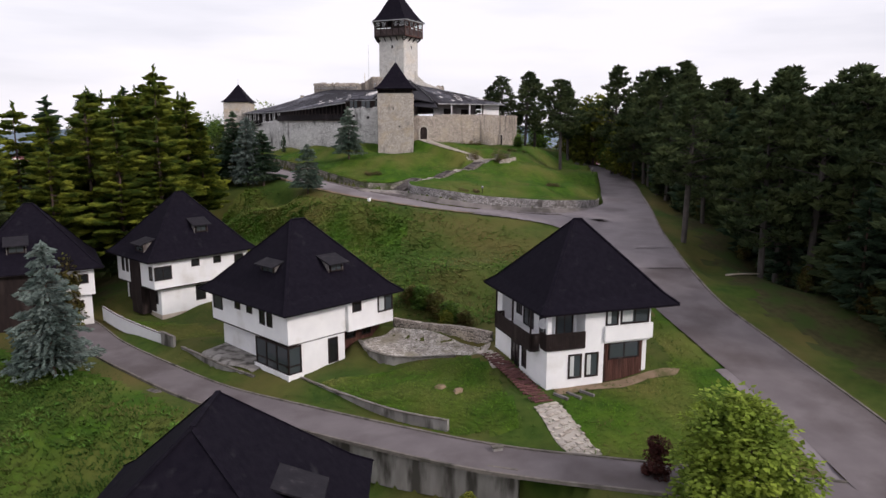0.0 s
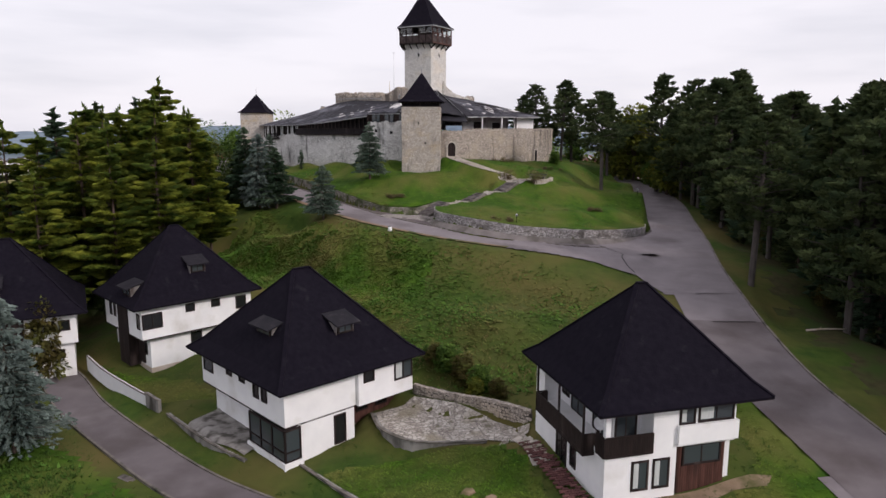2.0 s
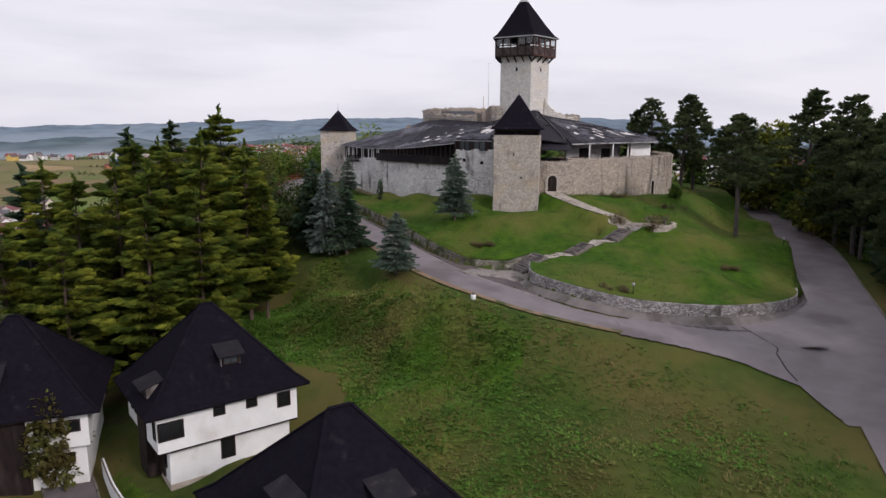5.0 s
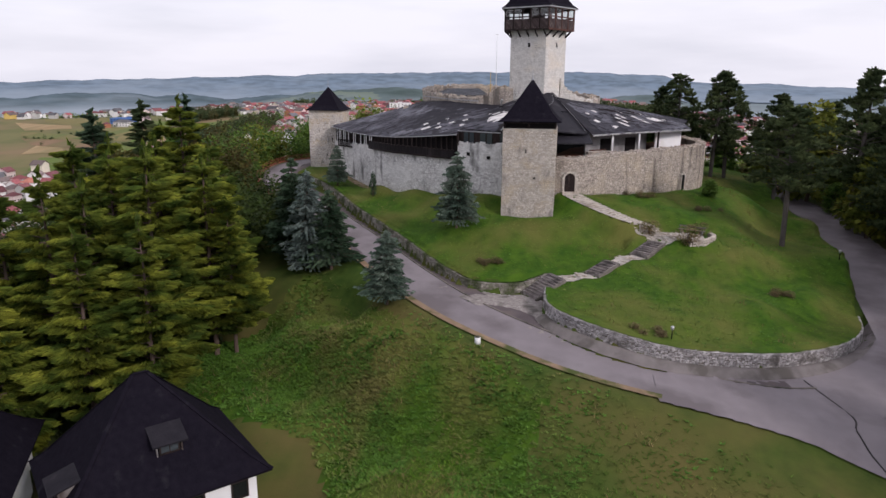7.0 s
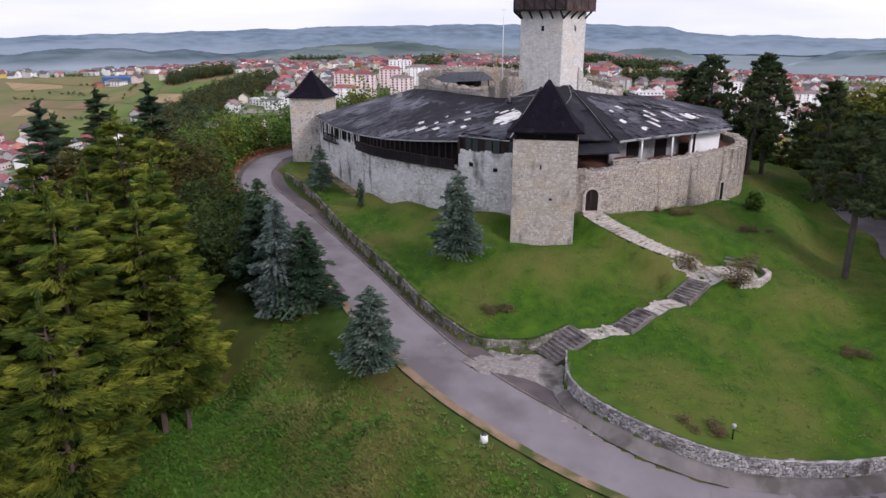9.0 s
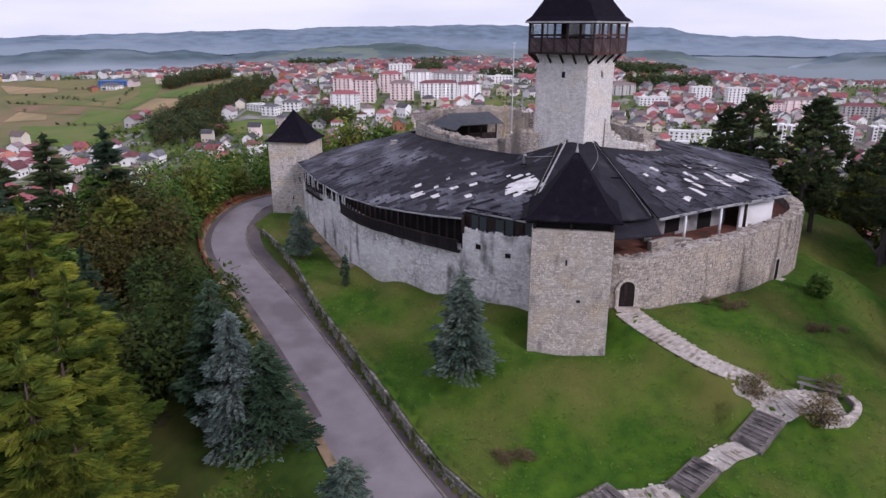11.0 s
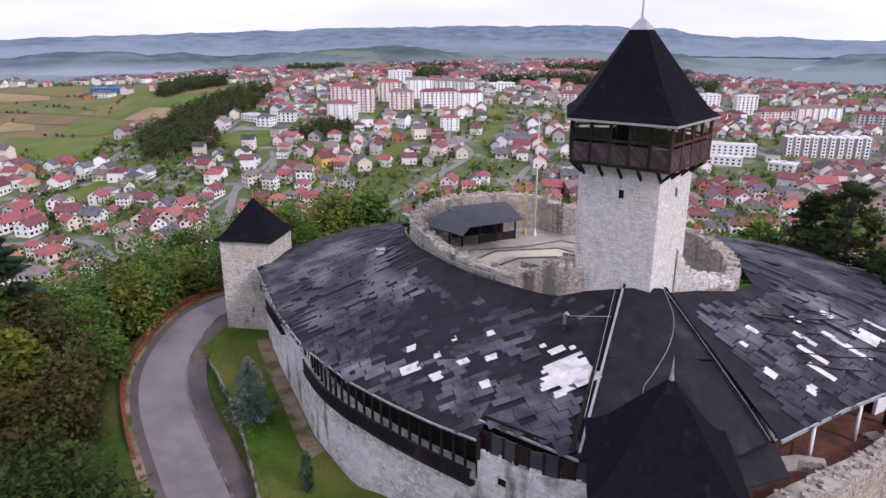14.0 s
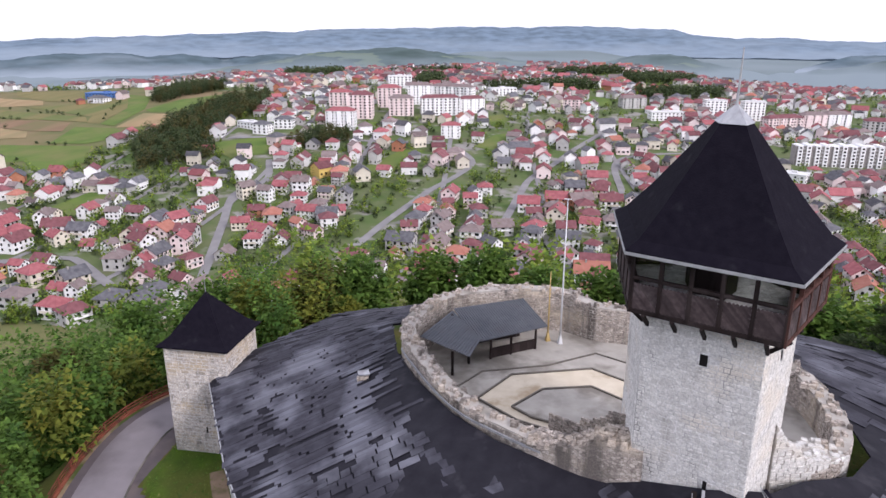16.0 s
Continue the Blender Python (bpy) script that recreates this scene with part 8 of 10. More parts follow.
def conifer_mesh(name, h, radius, mat, seed, bare=0.08, levels=26, per=7, shape=0.9, tip_size=0.5, lift=0.1, gaps=0.12, reach=6):
    """A needle crown of whorled boughs on a trunk of height h. Returns crown and trunk meshes."""
    g = np.random.RandomState(seed)
    pts, dirs, boughs = [], [], Build()
    for k in range(levels):
        t = (k + g.uniform(0, 0.9)) / levels
        z = h * (bare + (1 - bare) * t)
        R = radius * (1 - t) ** shape * g.uniform(0.8, 1.15) + 0.12
        n = max(3, int(per * (0.6 + 0.6 * (1 - t))))
        a0 = g.uniform(0, 6.28)
        for j in range(n):
            if g.uniform() < gaps:
                continue
            a = a0 + 6.28 * j / n + g.uniform(-0.3, 0.3)
            r1 = R * g.uniform(0.65, 1.12)
            rise = lift * r1 * g.uniform(0.3, 1.6)
            m = max(2, int(reach * r1 / radius) + 2)
            if r1 > 0.8:
                boughs.tube([(0, 0, z), (r1 * 0.75 * math.cos(a), r1 * 0.75 * math.sin(a), z + rise * 0.5)], [0.05, 0.015], 3, cap=False)
            for q in range(m):
                s = (q + 0.7) / m
                rr = r1 * s
                for e in (-1, 0, 1):
                    if e and (s < 0.25 or g.uniform() < 0.25):
                        continue
                    aa = a + e * 0.16 / max(s, 0.3) * 0.9
                    p = (rr * math.cos(aa), rr * math.sin(aa), z + rise * s - 0.16 * r1 * s * s + g.uniform(-0.12, 0.12))
                    b_ = a + e * 0.7
                    pts.append(p)
                    dirs.append((math.cos(b_), math.sin(b_), 0.12 + g.uniform(-0.2, 0.25)))
    for q in range(6):
        pts.append((0, 0, h * (1 - 0.012 * q)))
        dirs.append((g.uniform(-.4, .4), g.uniform(-.4, .4), 1))
    v, f = tufts(pts, dirs, tip_size, g)
    crown = fast_mesh(name + "_crown", v, f, mat)
    boughs.tube([(0, 0, -0.5), (0, 0, h * 0.3), (g.uniform(-.1, .1), 0, h * 0.7), (0, 0, h * 0.98)], [0.022 * h * 0.62 + 0.05, 0.013 * h + 0.03, 0.007 * h, 0.015], 7)
    return crown, boughs.mesh(name + "_trunk", BARK)


def layered_mesh(name, h, radius, mat, seed, bare=0.2, levels=17, shape=0.62, spray=0.95, dense=1.0):
    """A white pine: flat, separate plates of long needles on spreading boughs, with dark gaps between."""
    g = np.random.RandomState(seed)
    pts, dirs, boughs = [], [], Build()
    for k in range(levels):
        t = (k + g.uniform(-0.2, 0.5)) / levels
        z = h * (bare + (0.97 - bare) * max(0, t))
        R = radius * (1 - max(0, t)) ** shape * g.uniform(0.78, 1.12) * (0.72 + 0.28 * min(1, t * 5 + 0.1)) + 0.25
        n = max(4, int(6.5 * (1.05 - 0.45 * t)))
        a0 = g.uniform(0, 6.28)
        for j in range(n):
            if g.uniform() < 0.14:
                continue
            a = a0 + 6.28 * j / n + g.uniform(-0.35, 0.35)
            r1 = R * g.uniform(0.6, 1.15)
            rise, z1 = r1 * g.uniform(0.02, 0.26), z + g.uniform(-0.5, 0.5)
            ca, sa = math.cos(a), math.sin(a)
            boughs.tube([(0, 0, z1), (r1 * 0.8 * ca, r1 * 0.8 * sa, z1 + rise * 0.7)], [0.07, 0.02], 3, cap=False)
            for q in range(int((22 + 15 * r1) * dense)):
                s = g.uniform(0.22, 1.0) ** 0.8
                half = r1 * 0.30 * math.sin(math.pi * min(1, s * 0.82 + 0.12)) + 0.12
                o = g.uniform(-1, 1) * half
                p = (r1 * s * ca - o * sa, r1 * s * sa + o * ca, z1 + rise * s - 0.10 * r1 * (o / max(half, .1)) ** 2 * 0.4 + g.uniform(-0.12, 0.14))
                b_ = a + o / max(half, .1) * 0.75
                pts.append(p)
                dirs.append((math.cos(b_), math.sin(b_), 0.10 + g.uniform(-0.18, 0.3)))
    for q in range(14):
        pts.append((g.uniform(-.2, .2), g.uniform(-.2, .2), h * (1 - 0.008 * q)))
        dirs.append((g.uniform(-.7, .7), g.uniform(-.7, .7), 1))
    v, f = tufts(pts, dirs, spray, g, 0.30, 0.10)
    boughs.tube([(0, 0, -0.5), (0, 0, h * 0.3), (g.uniform(-.15, .15), 0, h * 0.7), (0, 0, h * 0.98)], [0.3, 0.24, 0.13, 0.015], 8)
    return fast_mesh(name + "_crown", v, f, mat), boughs.mesh(name + "_trunk", BARK)


def pine_mesh(name, h, mat, seed, bare=0.45, radius=3.2, clumps=34):
    """A tall pine: bare trunk, then separate rounded clumps of needles on crooked limbs."""
    g = np.random.RandomState(seed)
    b = Build()
    lean = g.uniform(-0.03, 0.03, 2) * h
    b.tube([(0, 0, -0.5), (lean[0] * .3, lean[1] * .3, h * .35), (lean[0] * .7, lean[1] * .7, h * .7), (lean[0], lean[1], h * .97)], [0.02 * h * .6 + .06, 0.012 * h + .05, 0.007 * h + .02, 0.02], 8)
    pts, dirs = [], []
    for k in range(clumps):
        t = (k + g.uniform(0, 1)) / clumps
        z = h * (bare + (1 - bare) * t)
        R = radius * (1.0 - 0.9 * t ** 1.5) * g.uniform(0.35, 1.1) * (0.75 + 0.5 * min(1, t * 4))
        a = k * 2.4 + g.uniform(-.6, .6)
        c = np.array([lean[0] * z / h + R * math.cos(a), lean[1] * z / h + R * math.sin(a), z + 0.25 * R])
        b.tube([(lean[0] * z / h, lean[1] * z / h, z - 0.3), tuple(c - np.array([0, 0, 0.15]))], [0.06 + 0.03 * (1 - t), 0.02], 4, cap=False)
        n = int(52 * (1.15 - 0.5 * t))
        u = g.normal(size=(n, 3))
        u /= np.linalg.norm(u, axis=1)[:, None]
        rad = g.uniform(0.5, 1.0, n)[:, None] * np.array([1.35, 1.35, 0.62]) * (1.05 - 0.5 * t)
        pts.append(c + u * rad)
        dirs.append(u * np.array([1, 1, 0.4]) + np.array([0, 0, 0.45]))
    v, f = tufts(np.concatenate(pts), np.concatenate(dirs), 0.50, g, 0.4, 0.05)
    return fast_mesh(name + "_crown", v, f, mat), b.mesh(name + "_trunk", BARK_GREY)


def broad_mesh(name, h, mat, seed, radius=3.0, bare=0.25, blobs=16, per=190, leaf_size=0.42):
    """A broadleaf tree: forked limbs and a crown of overlapping leafy clumps with gaps."""
    g = np.random.RandomState(seed)
    b = Build()
    b.tube([(0, 0, -0.5), (0.05 * h * g.uniform(-1, 1), 0, h * bare), (0, 0.03 * h, h * 0.6)], [0.035 * h * .5 + .06, 0.022 * h * .6 + .05, 0.05], 7)
    pts, dirs = [], []
    for k in range(blobs):
        a, t = k * 2.4 + g.uniform(-.4, .4), (k + 0.5) / blobs
        z = h * (bare + (0.94 - bare) * t)
        R = radius * math.sqrt(max(0.05, 1 - (2 * t - 0.85) ** 2 * 0.8)) * g.uniform(0.3, 0.85)
        c = np.array([R * math.cos(a), R * math.sin(a), z])
        b.tube([(0, 0, h * bare * g.uniform(0.8, 1.6)), tuple(c * np.array([.5, .5, .9])), tuple(c)], [0.09, 0.05, 0.015], 4, cap=False)
        rb = radius * g.uniform(0.36, 0.58)
        n = int(per * g.uniform(0.7, 1.2))
        u = g.normal(size=(n, 3))
        u /= np.linalg.norm(u, axis=1)[:, None]
        pts.append(c + u * rb * g.uniform(0.62, 1.08, n)[:, None] * np.array([1, 1, 0.82]))
        dirs.append(u + g.uniform(-.7, .7, (n, 3)))
    v, f = tufts(np.concatenate(pts), np.concatenate(dirs), leaf_size, g, 0.5, 0.15, False, False)
    return fast_mesh(name + "_crown", v, f, mat), b.mesh(name + "_trunk", BARK)


def plant(name, meshes, x, y, label, scale=1.0, turn=0.0, group="", sink=0.0, wide=1.0):
    crown, trunk = meshes
    ob = thing(name, label, "tree", Matrix.Translation((x, y, drop(x, y) - sink)) @ pose(0, 0, 0, 0, 0, turn) @ Matrix.Diagonal((scale * wide, scale * wide, scale, 1)), group)
    part("trunk", trunk, ob)
    part("crown", crown, ob)
    return ob


tr = random.Random(11)
BLUE = [conifer_mesh("blue_spruce_%d" % k, 10, 3.3, SPRUCE_BLUE, 30 + k, 0.07, 24, 12, 0.62, 0.34, 0.12, 0.16, 13) for k in range(2)]
GREY = [conifer_mesh("grey_spruce_%d" % k, 10, 3.3, SPRUCE_GREY, 34 + k, 0.13, 23, 12, 0.62, 0.34, 0.12, 0.16, 13) for k in range(2)]
DARK_SP = [conifer_mesh("dark_spruce_%d" % k, 10, 2.9, SPRUCE_DARK, 40 + k, 0.12, 22, 11, 0.62, 0.38, 0.10, 0.18, 12) for k in range(2)]
SCRAWNY = broad_mesh("scrawny", 9, SPRUCE_DARK, 47, 2.2, 0.12, 16, 110, 0.4)
FIR = [layered_mesh("white_pine_%d" % k, 22, (5.4, 4.9, 5.8)[k], WHITE_PINE, 50 + k, (0.14, 0.2, 0.1)[k], (22, 24, 21)[k], 0.52, 0.66, 1.35) for k in range(3)]
FIR_DARK = [layered_mesh("green_pine_%d" % k, 22, 5.0, PINE_DARK if k else SPRUCE_DARK, 60 + k, 0.08, 18, 0.7, 1.2, 0.52) for k in range(2)]
PINE = [pine_mesh("tall_pine_%d" % k, 20, PINE_DARK, 70 + k, (0.30, 0.40, 0.2)[k], 4.0, 62) for k in range(3)]
LEAFY = [broad_mesh("leafy_%d" % k, 9, (BROAD, BROAD, BROAD_YELLOW, BROAD_BROWN)[k], 80 + k, 3.3, 0.15, 18, 190, 0.5) for k in range(4)]

# spruces on the castle mound and beside its lane
plant("grey_spruce", GREY[0], -8.7, -4.2, "tall grey-green spruce on the lawn below the gate tower", 0.95, 20, "spruces")
plant("grey_spruce", GREY[1], -13.4, -21.2, "young grey-green spruce beside the castle lane", 0.80, 80, "spruces", 0.0, 1.15)
plant("dark_spruce", DARK_SP[0], -29.2, -7.6, "dark green spruce beside the castle lane", 1.30, 10, "spruces", 0, 1.0)
plant("blue_spruce", BLUE[0], -25.9, -11.1, "blue-grey spruce beside the castle lane", 1.22, 130, "spruces", 0, 0.85)
plant("dark_spruce", DARK_SP[1], -23.2, -11.0, "dark green spruce beside the castle lane", 0.97, 200, "spruces", 0, 1.3)
plant("grey_spruce", GREY[1], -33.2, 21.4, "small grey-green spruce under the curtain wall", 0.68, 40, "spruces")
plant("shrub", SCRAWNY, -24.6, 13.0, "scrawny upright dark shrub against the curtain wall", 0.42, 60, "bushes on the mound", 0.1, 0.7)
plant("blue_spruce", BLUE[0], -29.5, -70.2, "broad blue-grey spruce beside the narrow lane", 1.32, 75, "spruces", 0, 0.86)

# the stand of white pines
for x, y, s, k in ((-33.2, -31.5, 1.15, 0), (-40.4, -27.5, 1.12, 1), (-42.5, -34.0, 1.1, 2), (-31.0, -25.0, 0.98, 0), (-29.6, -24.2, 0.78, 1), (-36.0, -25.6, 1.10, 2), (-38.6, -33.0, 1.05, 0), (-48.7, -33.0, 1.02, 1),
                   (-34.5, -19.0, 0.95, 2), (-41.0, -18.0, 1.0, 0), (-46.5, -24.0, 1.1, 1), (-36.5, -38.0, 0.95, 1), (-44.0, -41.0, 0.95, 2), (-52.0, -40.0, 0.95, 0), (-55.0, -30.0, 1.05, 2), (-49.0, -15.0, 1.0, 0), (-31.8, -35.6, 0.92, 2), (-40.5, -13.0, 1.10, 2), (-36.4, -15.4, 0.92, 0), (-46.4, -8.6, 0.98, 0)):
    plant("white_pine", FIR[k], x + tr.uniform(-.5, .5), y, "tall yellow-green white pine in a dense stand", s, tr.uniform(0, 360), "white pines")
for x, y, s, k in ((-49.4, -46.0, 0.80, 1), (-55.0, -52.0, 0.85, 0), (-58.0, -42.0, 0.95, 1), (-44.0, -3.5, 0.74, 0), (-62.0, -25.0, 0.95, 0), (-55.0, -12.0, 0.9, 1), (-60, -62, 0.9, 0), (-50.5, -60, 0.72, 1)):
    plant("dark_pine", FIR_DARK[k], x, y, "dark green pine behind the white houses", s, tr.uniform(0, 360), "dark pines")

plant("browning_tree", LEAFY[3], -36.6, -53.6, "small browning tree beside the boarded porch", 0.95, 50, "", 0.3, 0.75)
# pines along the main road
for x, y, s, k in ((32.8, 4.9, 0.88, 1), (30.5, 43.0, 0.92, 0), (33.5, 46.0, 0.88, 2), (25.5, 51.0, 0.9, 2), (22.0, 54.5, 0.78, 0), (41.2, 41.0, 0.9, 0), (52.0, 12.0, 1.05, 2), (41.3, -42.4, 0.98, 1), (56.6, 2.0, 1.08, 0), (63.8, -20.0, 1.25, 2), (70.0, -20.0, 1.2, 0), (54.0, 30.0, 0.9, 1), (51.5, 18.0, 0.85, 2), (58, -12, 1.15, 1), (57.5, 46.0, 0.98, 0), (55.0, 58.0, 0.95, 2), (62.0, 38.0, 1.05, 1), (66.0, 52.0, 1.0, 0), (52.0, 70.0, 0.9, 1), (48.6, -30.0, 0.9, 2), (49.5, -10.0, 0.95, 0), (47.5, -52.0, 1.0, 2)):
    plant("tall_pine", PINE[k], x, y, "tall dark pine with a bare trunk beside the road", s, tr.uniform(0, 360), "roadside pines", 0, 1.3)
for i in range(44):
    x, y = tr.uniform(48, 96), tr.uniform(-84, 40)
    x = max(x, 49.5 + max(0, -(y + 40)) * 0.06)
    plant("tall_pine", PINE[i % 3], x, y, "tall dark pine in the wood beside the road", tr.uniform(1.0, 1.34), tr.uniform(0, 360), "wood beside the road", 0, 1.15)
for i in range(40):
    y = -92 + 3.4 * i + tr.uniform(-2, 2)
    x = 53 + max(0, -(y + 40)) * 0.06 + tr.uniform(0, 14) + (6 if y > 0 else 0)
    plant("dark_pine", FIR_DARK[i % 2], x, y, "dense dark conifer in the wood beside the road", tr.uniform(0.72, 1.08), tr.uniform(0, 360), "wood beside the road", 0.5, 0.95)
for i in range(20):
    y = -90 + 6.2 * i + tr.uniform(-2, 2)
    x = 50.2 + max(0, -(y + 40)) * 0.075 + tr.uniform(0, 3.5) + (3 if y > 0 else 0)
    plant("dark_pine", FIR_DARK[i % 2], x, y, "dark conifer with low boughs at the wood's edge", tr.uniform(0.5, 0.85), tr.uniform(0, 360), "wood beside the road", 0.5, 1.05)
for x, y, s in ((44.5, 24.0, 1.35), (59.5, -47.0, 1.6), (62.0, -58.0, 1.7), (55.5, -70.0, 1.5), (39.5, 62.0, 1.2), (43.5, 50.0, 1.95), (46.0, 63.0, 1.7)):
    plant("yellowing_tree", LEAFY[2], x + 6, y, "broadleaf tree turning yellow at the wood's edge", s, tr.uniform(0, 360), "yellowing trees")
for x, y, s, k in ((50.0, -58.0, 0.32, 3), (49.0, -44.0, 0.3, 3), (52.5, -66.0, 0.4, 3), (52.5, -32.0, 0.36, 3), (53.5, 8.0, 0.5, 1), (54, -75, 0.4, 3), (50.5, -24.0, 0.32, 3), (51, 40, 0.6, 1), (57, -82, .45, 3)):
    plant("shrub", LEAFY[k], x, y, "bushy green undergrowth at the wood's edge", s, tr.uniform(0, 360), "undergrowth")
plant("lime_tree", broad_mesh("lime", 9, LIME_LEAF, 91, 3.3, 0.1, 34, 420, 0.25), 25.0, -97.5, "round light green broadleaf tree by the road fork", 0.92, 30, "", 1.0, 1.25)

plant("shrub", LEAFY[2], 9.6, -93.6, "bright bushy shrub beside the retaining wall", 0.30, 30, "garden shrubs", 0.2, 0.9)
plant("maroon_shrub", broad_mesh("maroon", 9, leaf("maroon_leaves", (0.045, 0.014, 0.014), (0.075, 0.024, 0.022), (0.095, 0.040, 0.03)), 93, 3.0, 0.05, 16, 260, 0.4), 21.8, -92.8, "upright dark maroon shrub at the lane's end", 0.34, 0, "", 0.3, 0.9)
DRY_BUSH = broad_mesh("dry_bush", 9, BROWN_LEAF, 77, 4.4, 0.04, 13, 90, 0.5)
for x, y, s in ((15.2, -2.0, 0.22), (19.3, -5.2, 0.26), (21.4, -0.6, 0.2)):
    plant("dry_bush", DRY_BUSH, x, y, "straggly brown bush beside the landing", s, tr.uniform(0, 360), "bushes on the mound", 0.2, 1.35)
for x, y, r in ((-3.5, -11.2, 1.0), (24.0, 10.0, 1.7), (15.0, 10.6, 1.4), (12.9, -26.2, 1.2), (28.4, -10.6, 0.9)):
    for k in range(6):
        a, d = tr.uniform(0, 6.28), r * math.sqrt(tr.uniform(0, 1))
        plant("dry_clump", DRY_BUSH, x + d * math.cos(a) * 1.3, y + d * math.sin(a) * 0.8, "low dead brown brush in the lawn", tr.uniform(0.055, 0.09), tr.uniform(0, 360), "dry brush in the lawn", 0.1, 1.7)
plant("dark_bush", LEAFY[0], 25.6, 17.2, "round dark green bush below the curtain wall", 0.3, 20, "bushes on the mound", 0.3, 1.3)
for x, y, s, k in ((5.0, -60.0, 0.24, 3), (6.1, -60.9, 0.3, 0), (7.0, -61.0, 0.2, 2), (7.6, -62.4, 0.3, 3), (9.0, -63.4, 0.26, 0), (8.6, -64.4, 0.2, 2), (4.2, -58.8, 0.18, 0), (10.6, -64.8, 0.2, 3)):
    plant("shrub", LEAFY[k], x, y, "yellowing shrub at the foot of the slope", s, tr.uniform(0, 360), "garden shrubs", 0.2, 1.3)
for x, y, s, k in ((-65, 30, 0.82, 0), (-73, 28, 0.88, 1), (-79, 22, 0.95, 0), (-84, 31, 0.92, 1)):
    plant("dark_pine", FIR_DARK[k], x, y, "tall dark conifer in the wood below the lane", s, tr.uniform(0, 360), "dark pines", 0.4, 1.25)
# woods falling to the valley behind and beside the castle
spots = [(-62, 60), (-57, 66), (-50, 64), (-66, 50), (-60, 40), (-64, 30), (-58, 22), (-66, 14), (-57, 8), (-62, 0), (-54, 74), (-44, 72), (-36, 74), (-28, 78), (-20, 80), (-12, 78), (-4, 80), (4, 78), (12, 80), (22, 76), (30, 72), (36, 66)]
for i, (x, y) in enumerate(spots):
    plant("broadleaf_tree", LEAFY[i % 4 if i < 14 else i % 2], x + tr.uniform(-2, 2), y + tr.uniform(-2, 2), "bushy green broadleaf tree on the slope below the lane", tr.uniform(0.95, 1.45), tr.uniform(0, 360), "slope trees")

# ---------------------------------------------------------------- fields, woods and lots of the valley
FIELD_KINDS = dict(
    green=surface("meadow_grass", (0.075, 0.125, 0.026), (0.12, 0.165, 0.036), 0.05, (0.14, 0.15, 0.05), 0.02, 0.58, 0.95, 0, c_soft=0.1),
    tan=surface("stubble_field", (0.27, 0.19, 0.10), (0.34, 0.25, 0.14), 0.06, (0.22, 0.18, 0.09), 0.02, 0.56, 0.95, 0, stretch=(1, 0.25, 1)),
    brown=surface("ploughed_earth", (0.17, 0.11, 0.065), (0.23, 0.15, 0.09), 0.06, (0.15, 0.13, 0.06), 0.02, 0.56, 0.95, 0, stretch=(1, 0.25, 1)),
    olive=surface("fallow_field", (0.14, 0.13, 0.05), (0.20, 0.165, 0.07), 0.06, (0.12, 0.14, 0.045), 0.02, 0.56, 0.95, 0, stretch=(1, 0.25, 1)))
YARD = surface("yards_and_gardens", (0.070, 0.115, 0.030), (0.13, 0.14, 0.07), 0.055, (0.25, 0.235, 0.22), 0.045, 0.60, 0.95, 0, c_soft=0.05, detail=3)
VALLEY = surface("valley_grassland", (0.10, 0.115, 0.042), (0.155, 0.145, 0.062), 0.02, (0.20, 0.145, 0.08), 0.008, 0.56, 0.95, 0, c_soft=0.08)
# Far plain: the haze of distance is mixed into its base colour
FAR_PLAIN = surface("haze_tinted_far_plain", (0.16, 0.20, 0.215), (0.20, 0.235, 0.25), 0.004, (0.13, 0.165, 0.17), 0.002, 0.55, 1.0, 0, c_soft=0.15)
STREET = surface("town_street", (0.19, 0.18, 0.185), (0.25, 0.24, 0.24), 0.1, rough=0.9, bump=0)
FIELDS = [("green", [(-559, 565), (-454, 558), (-422, 510), (-424, 480), (-441, 472), (-484, 508), (-520, 500)]), ("tan", [(-628, 642), (-576, 622), (-555, 595), (-600, 585)]),
          ("brown", [(-700, 700), (-556, 663), (-533, 620), (-578, 625), (-640, 648)]), ("olive", [(-760, 765), (-559, 693), (-536, 664), (-700, 705)]), ("olive", [(-705, 770), (-602, 785), (-557, 722), (-558, 697)]),
          ("tan", [(-840, 850), (-717, 817), (-689, 783), (-756, 772)]), ("olive", [(-618, 814), (-583, 809), (-539, 741), (-514, 653), (-535, 662)]), ("green", [(-613, 854), (-565, 836), (-508, 731), (-486, 640), (-510, 651), (-538, 741)]),
          ("tan", [(-493, 705), (-433, 688), (-424, 636), (-479, 633)]), ("green", [(-504, 725), (-497, 791), (-435, 839), (-420, 779), (-431, 701), (-486, 709)]), ("olive", [(-838, 910), (-662, 905), (-689, 862), (-648, 807), (-705, 812), (-797, 861)]),
          ("green", [(-337, 572), (-292, 602), (-261, 556), (-295, 528), (-323, 549)]), ("green", [(-532, 640), (-475, 628), (-441, 595), (-466, 567), (-507, 569)]), ("green", [(-97, 609), (-83, 657), (-57, 681), (-71, 619), (-82, 603)]),
          ("green", [(-180, 516), (-156, 584), (-137, 584), (-151, 508), (-172, 497)]), ("green", [(-100, 728), (-85, 748), (-74, 722), (-90, 687)]), ("green", [(58, 620), (92, 654), (92, 637), (75, 608)]),
          ("green", [(8, 909), (36, 904), (37, 853), (8, 833)]), ("green", [(349, 998), (380, 1000), (351, 921), (328, 917)]), ("green", [(-227, 658), (-204, 668), (-203, 644), (-212, 621)]), ("green", [(-372, 372), (-338, 380), (-330, 430), (-362, 440)])]
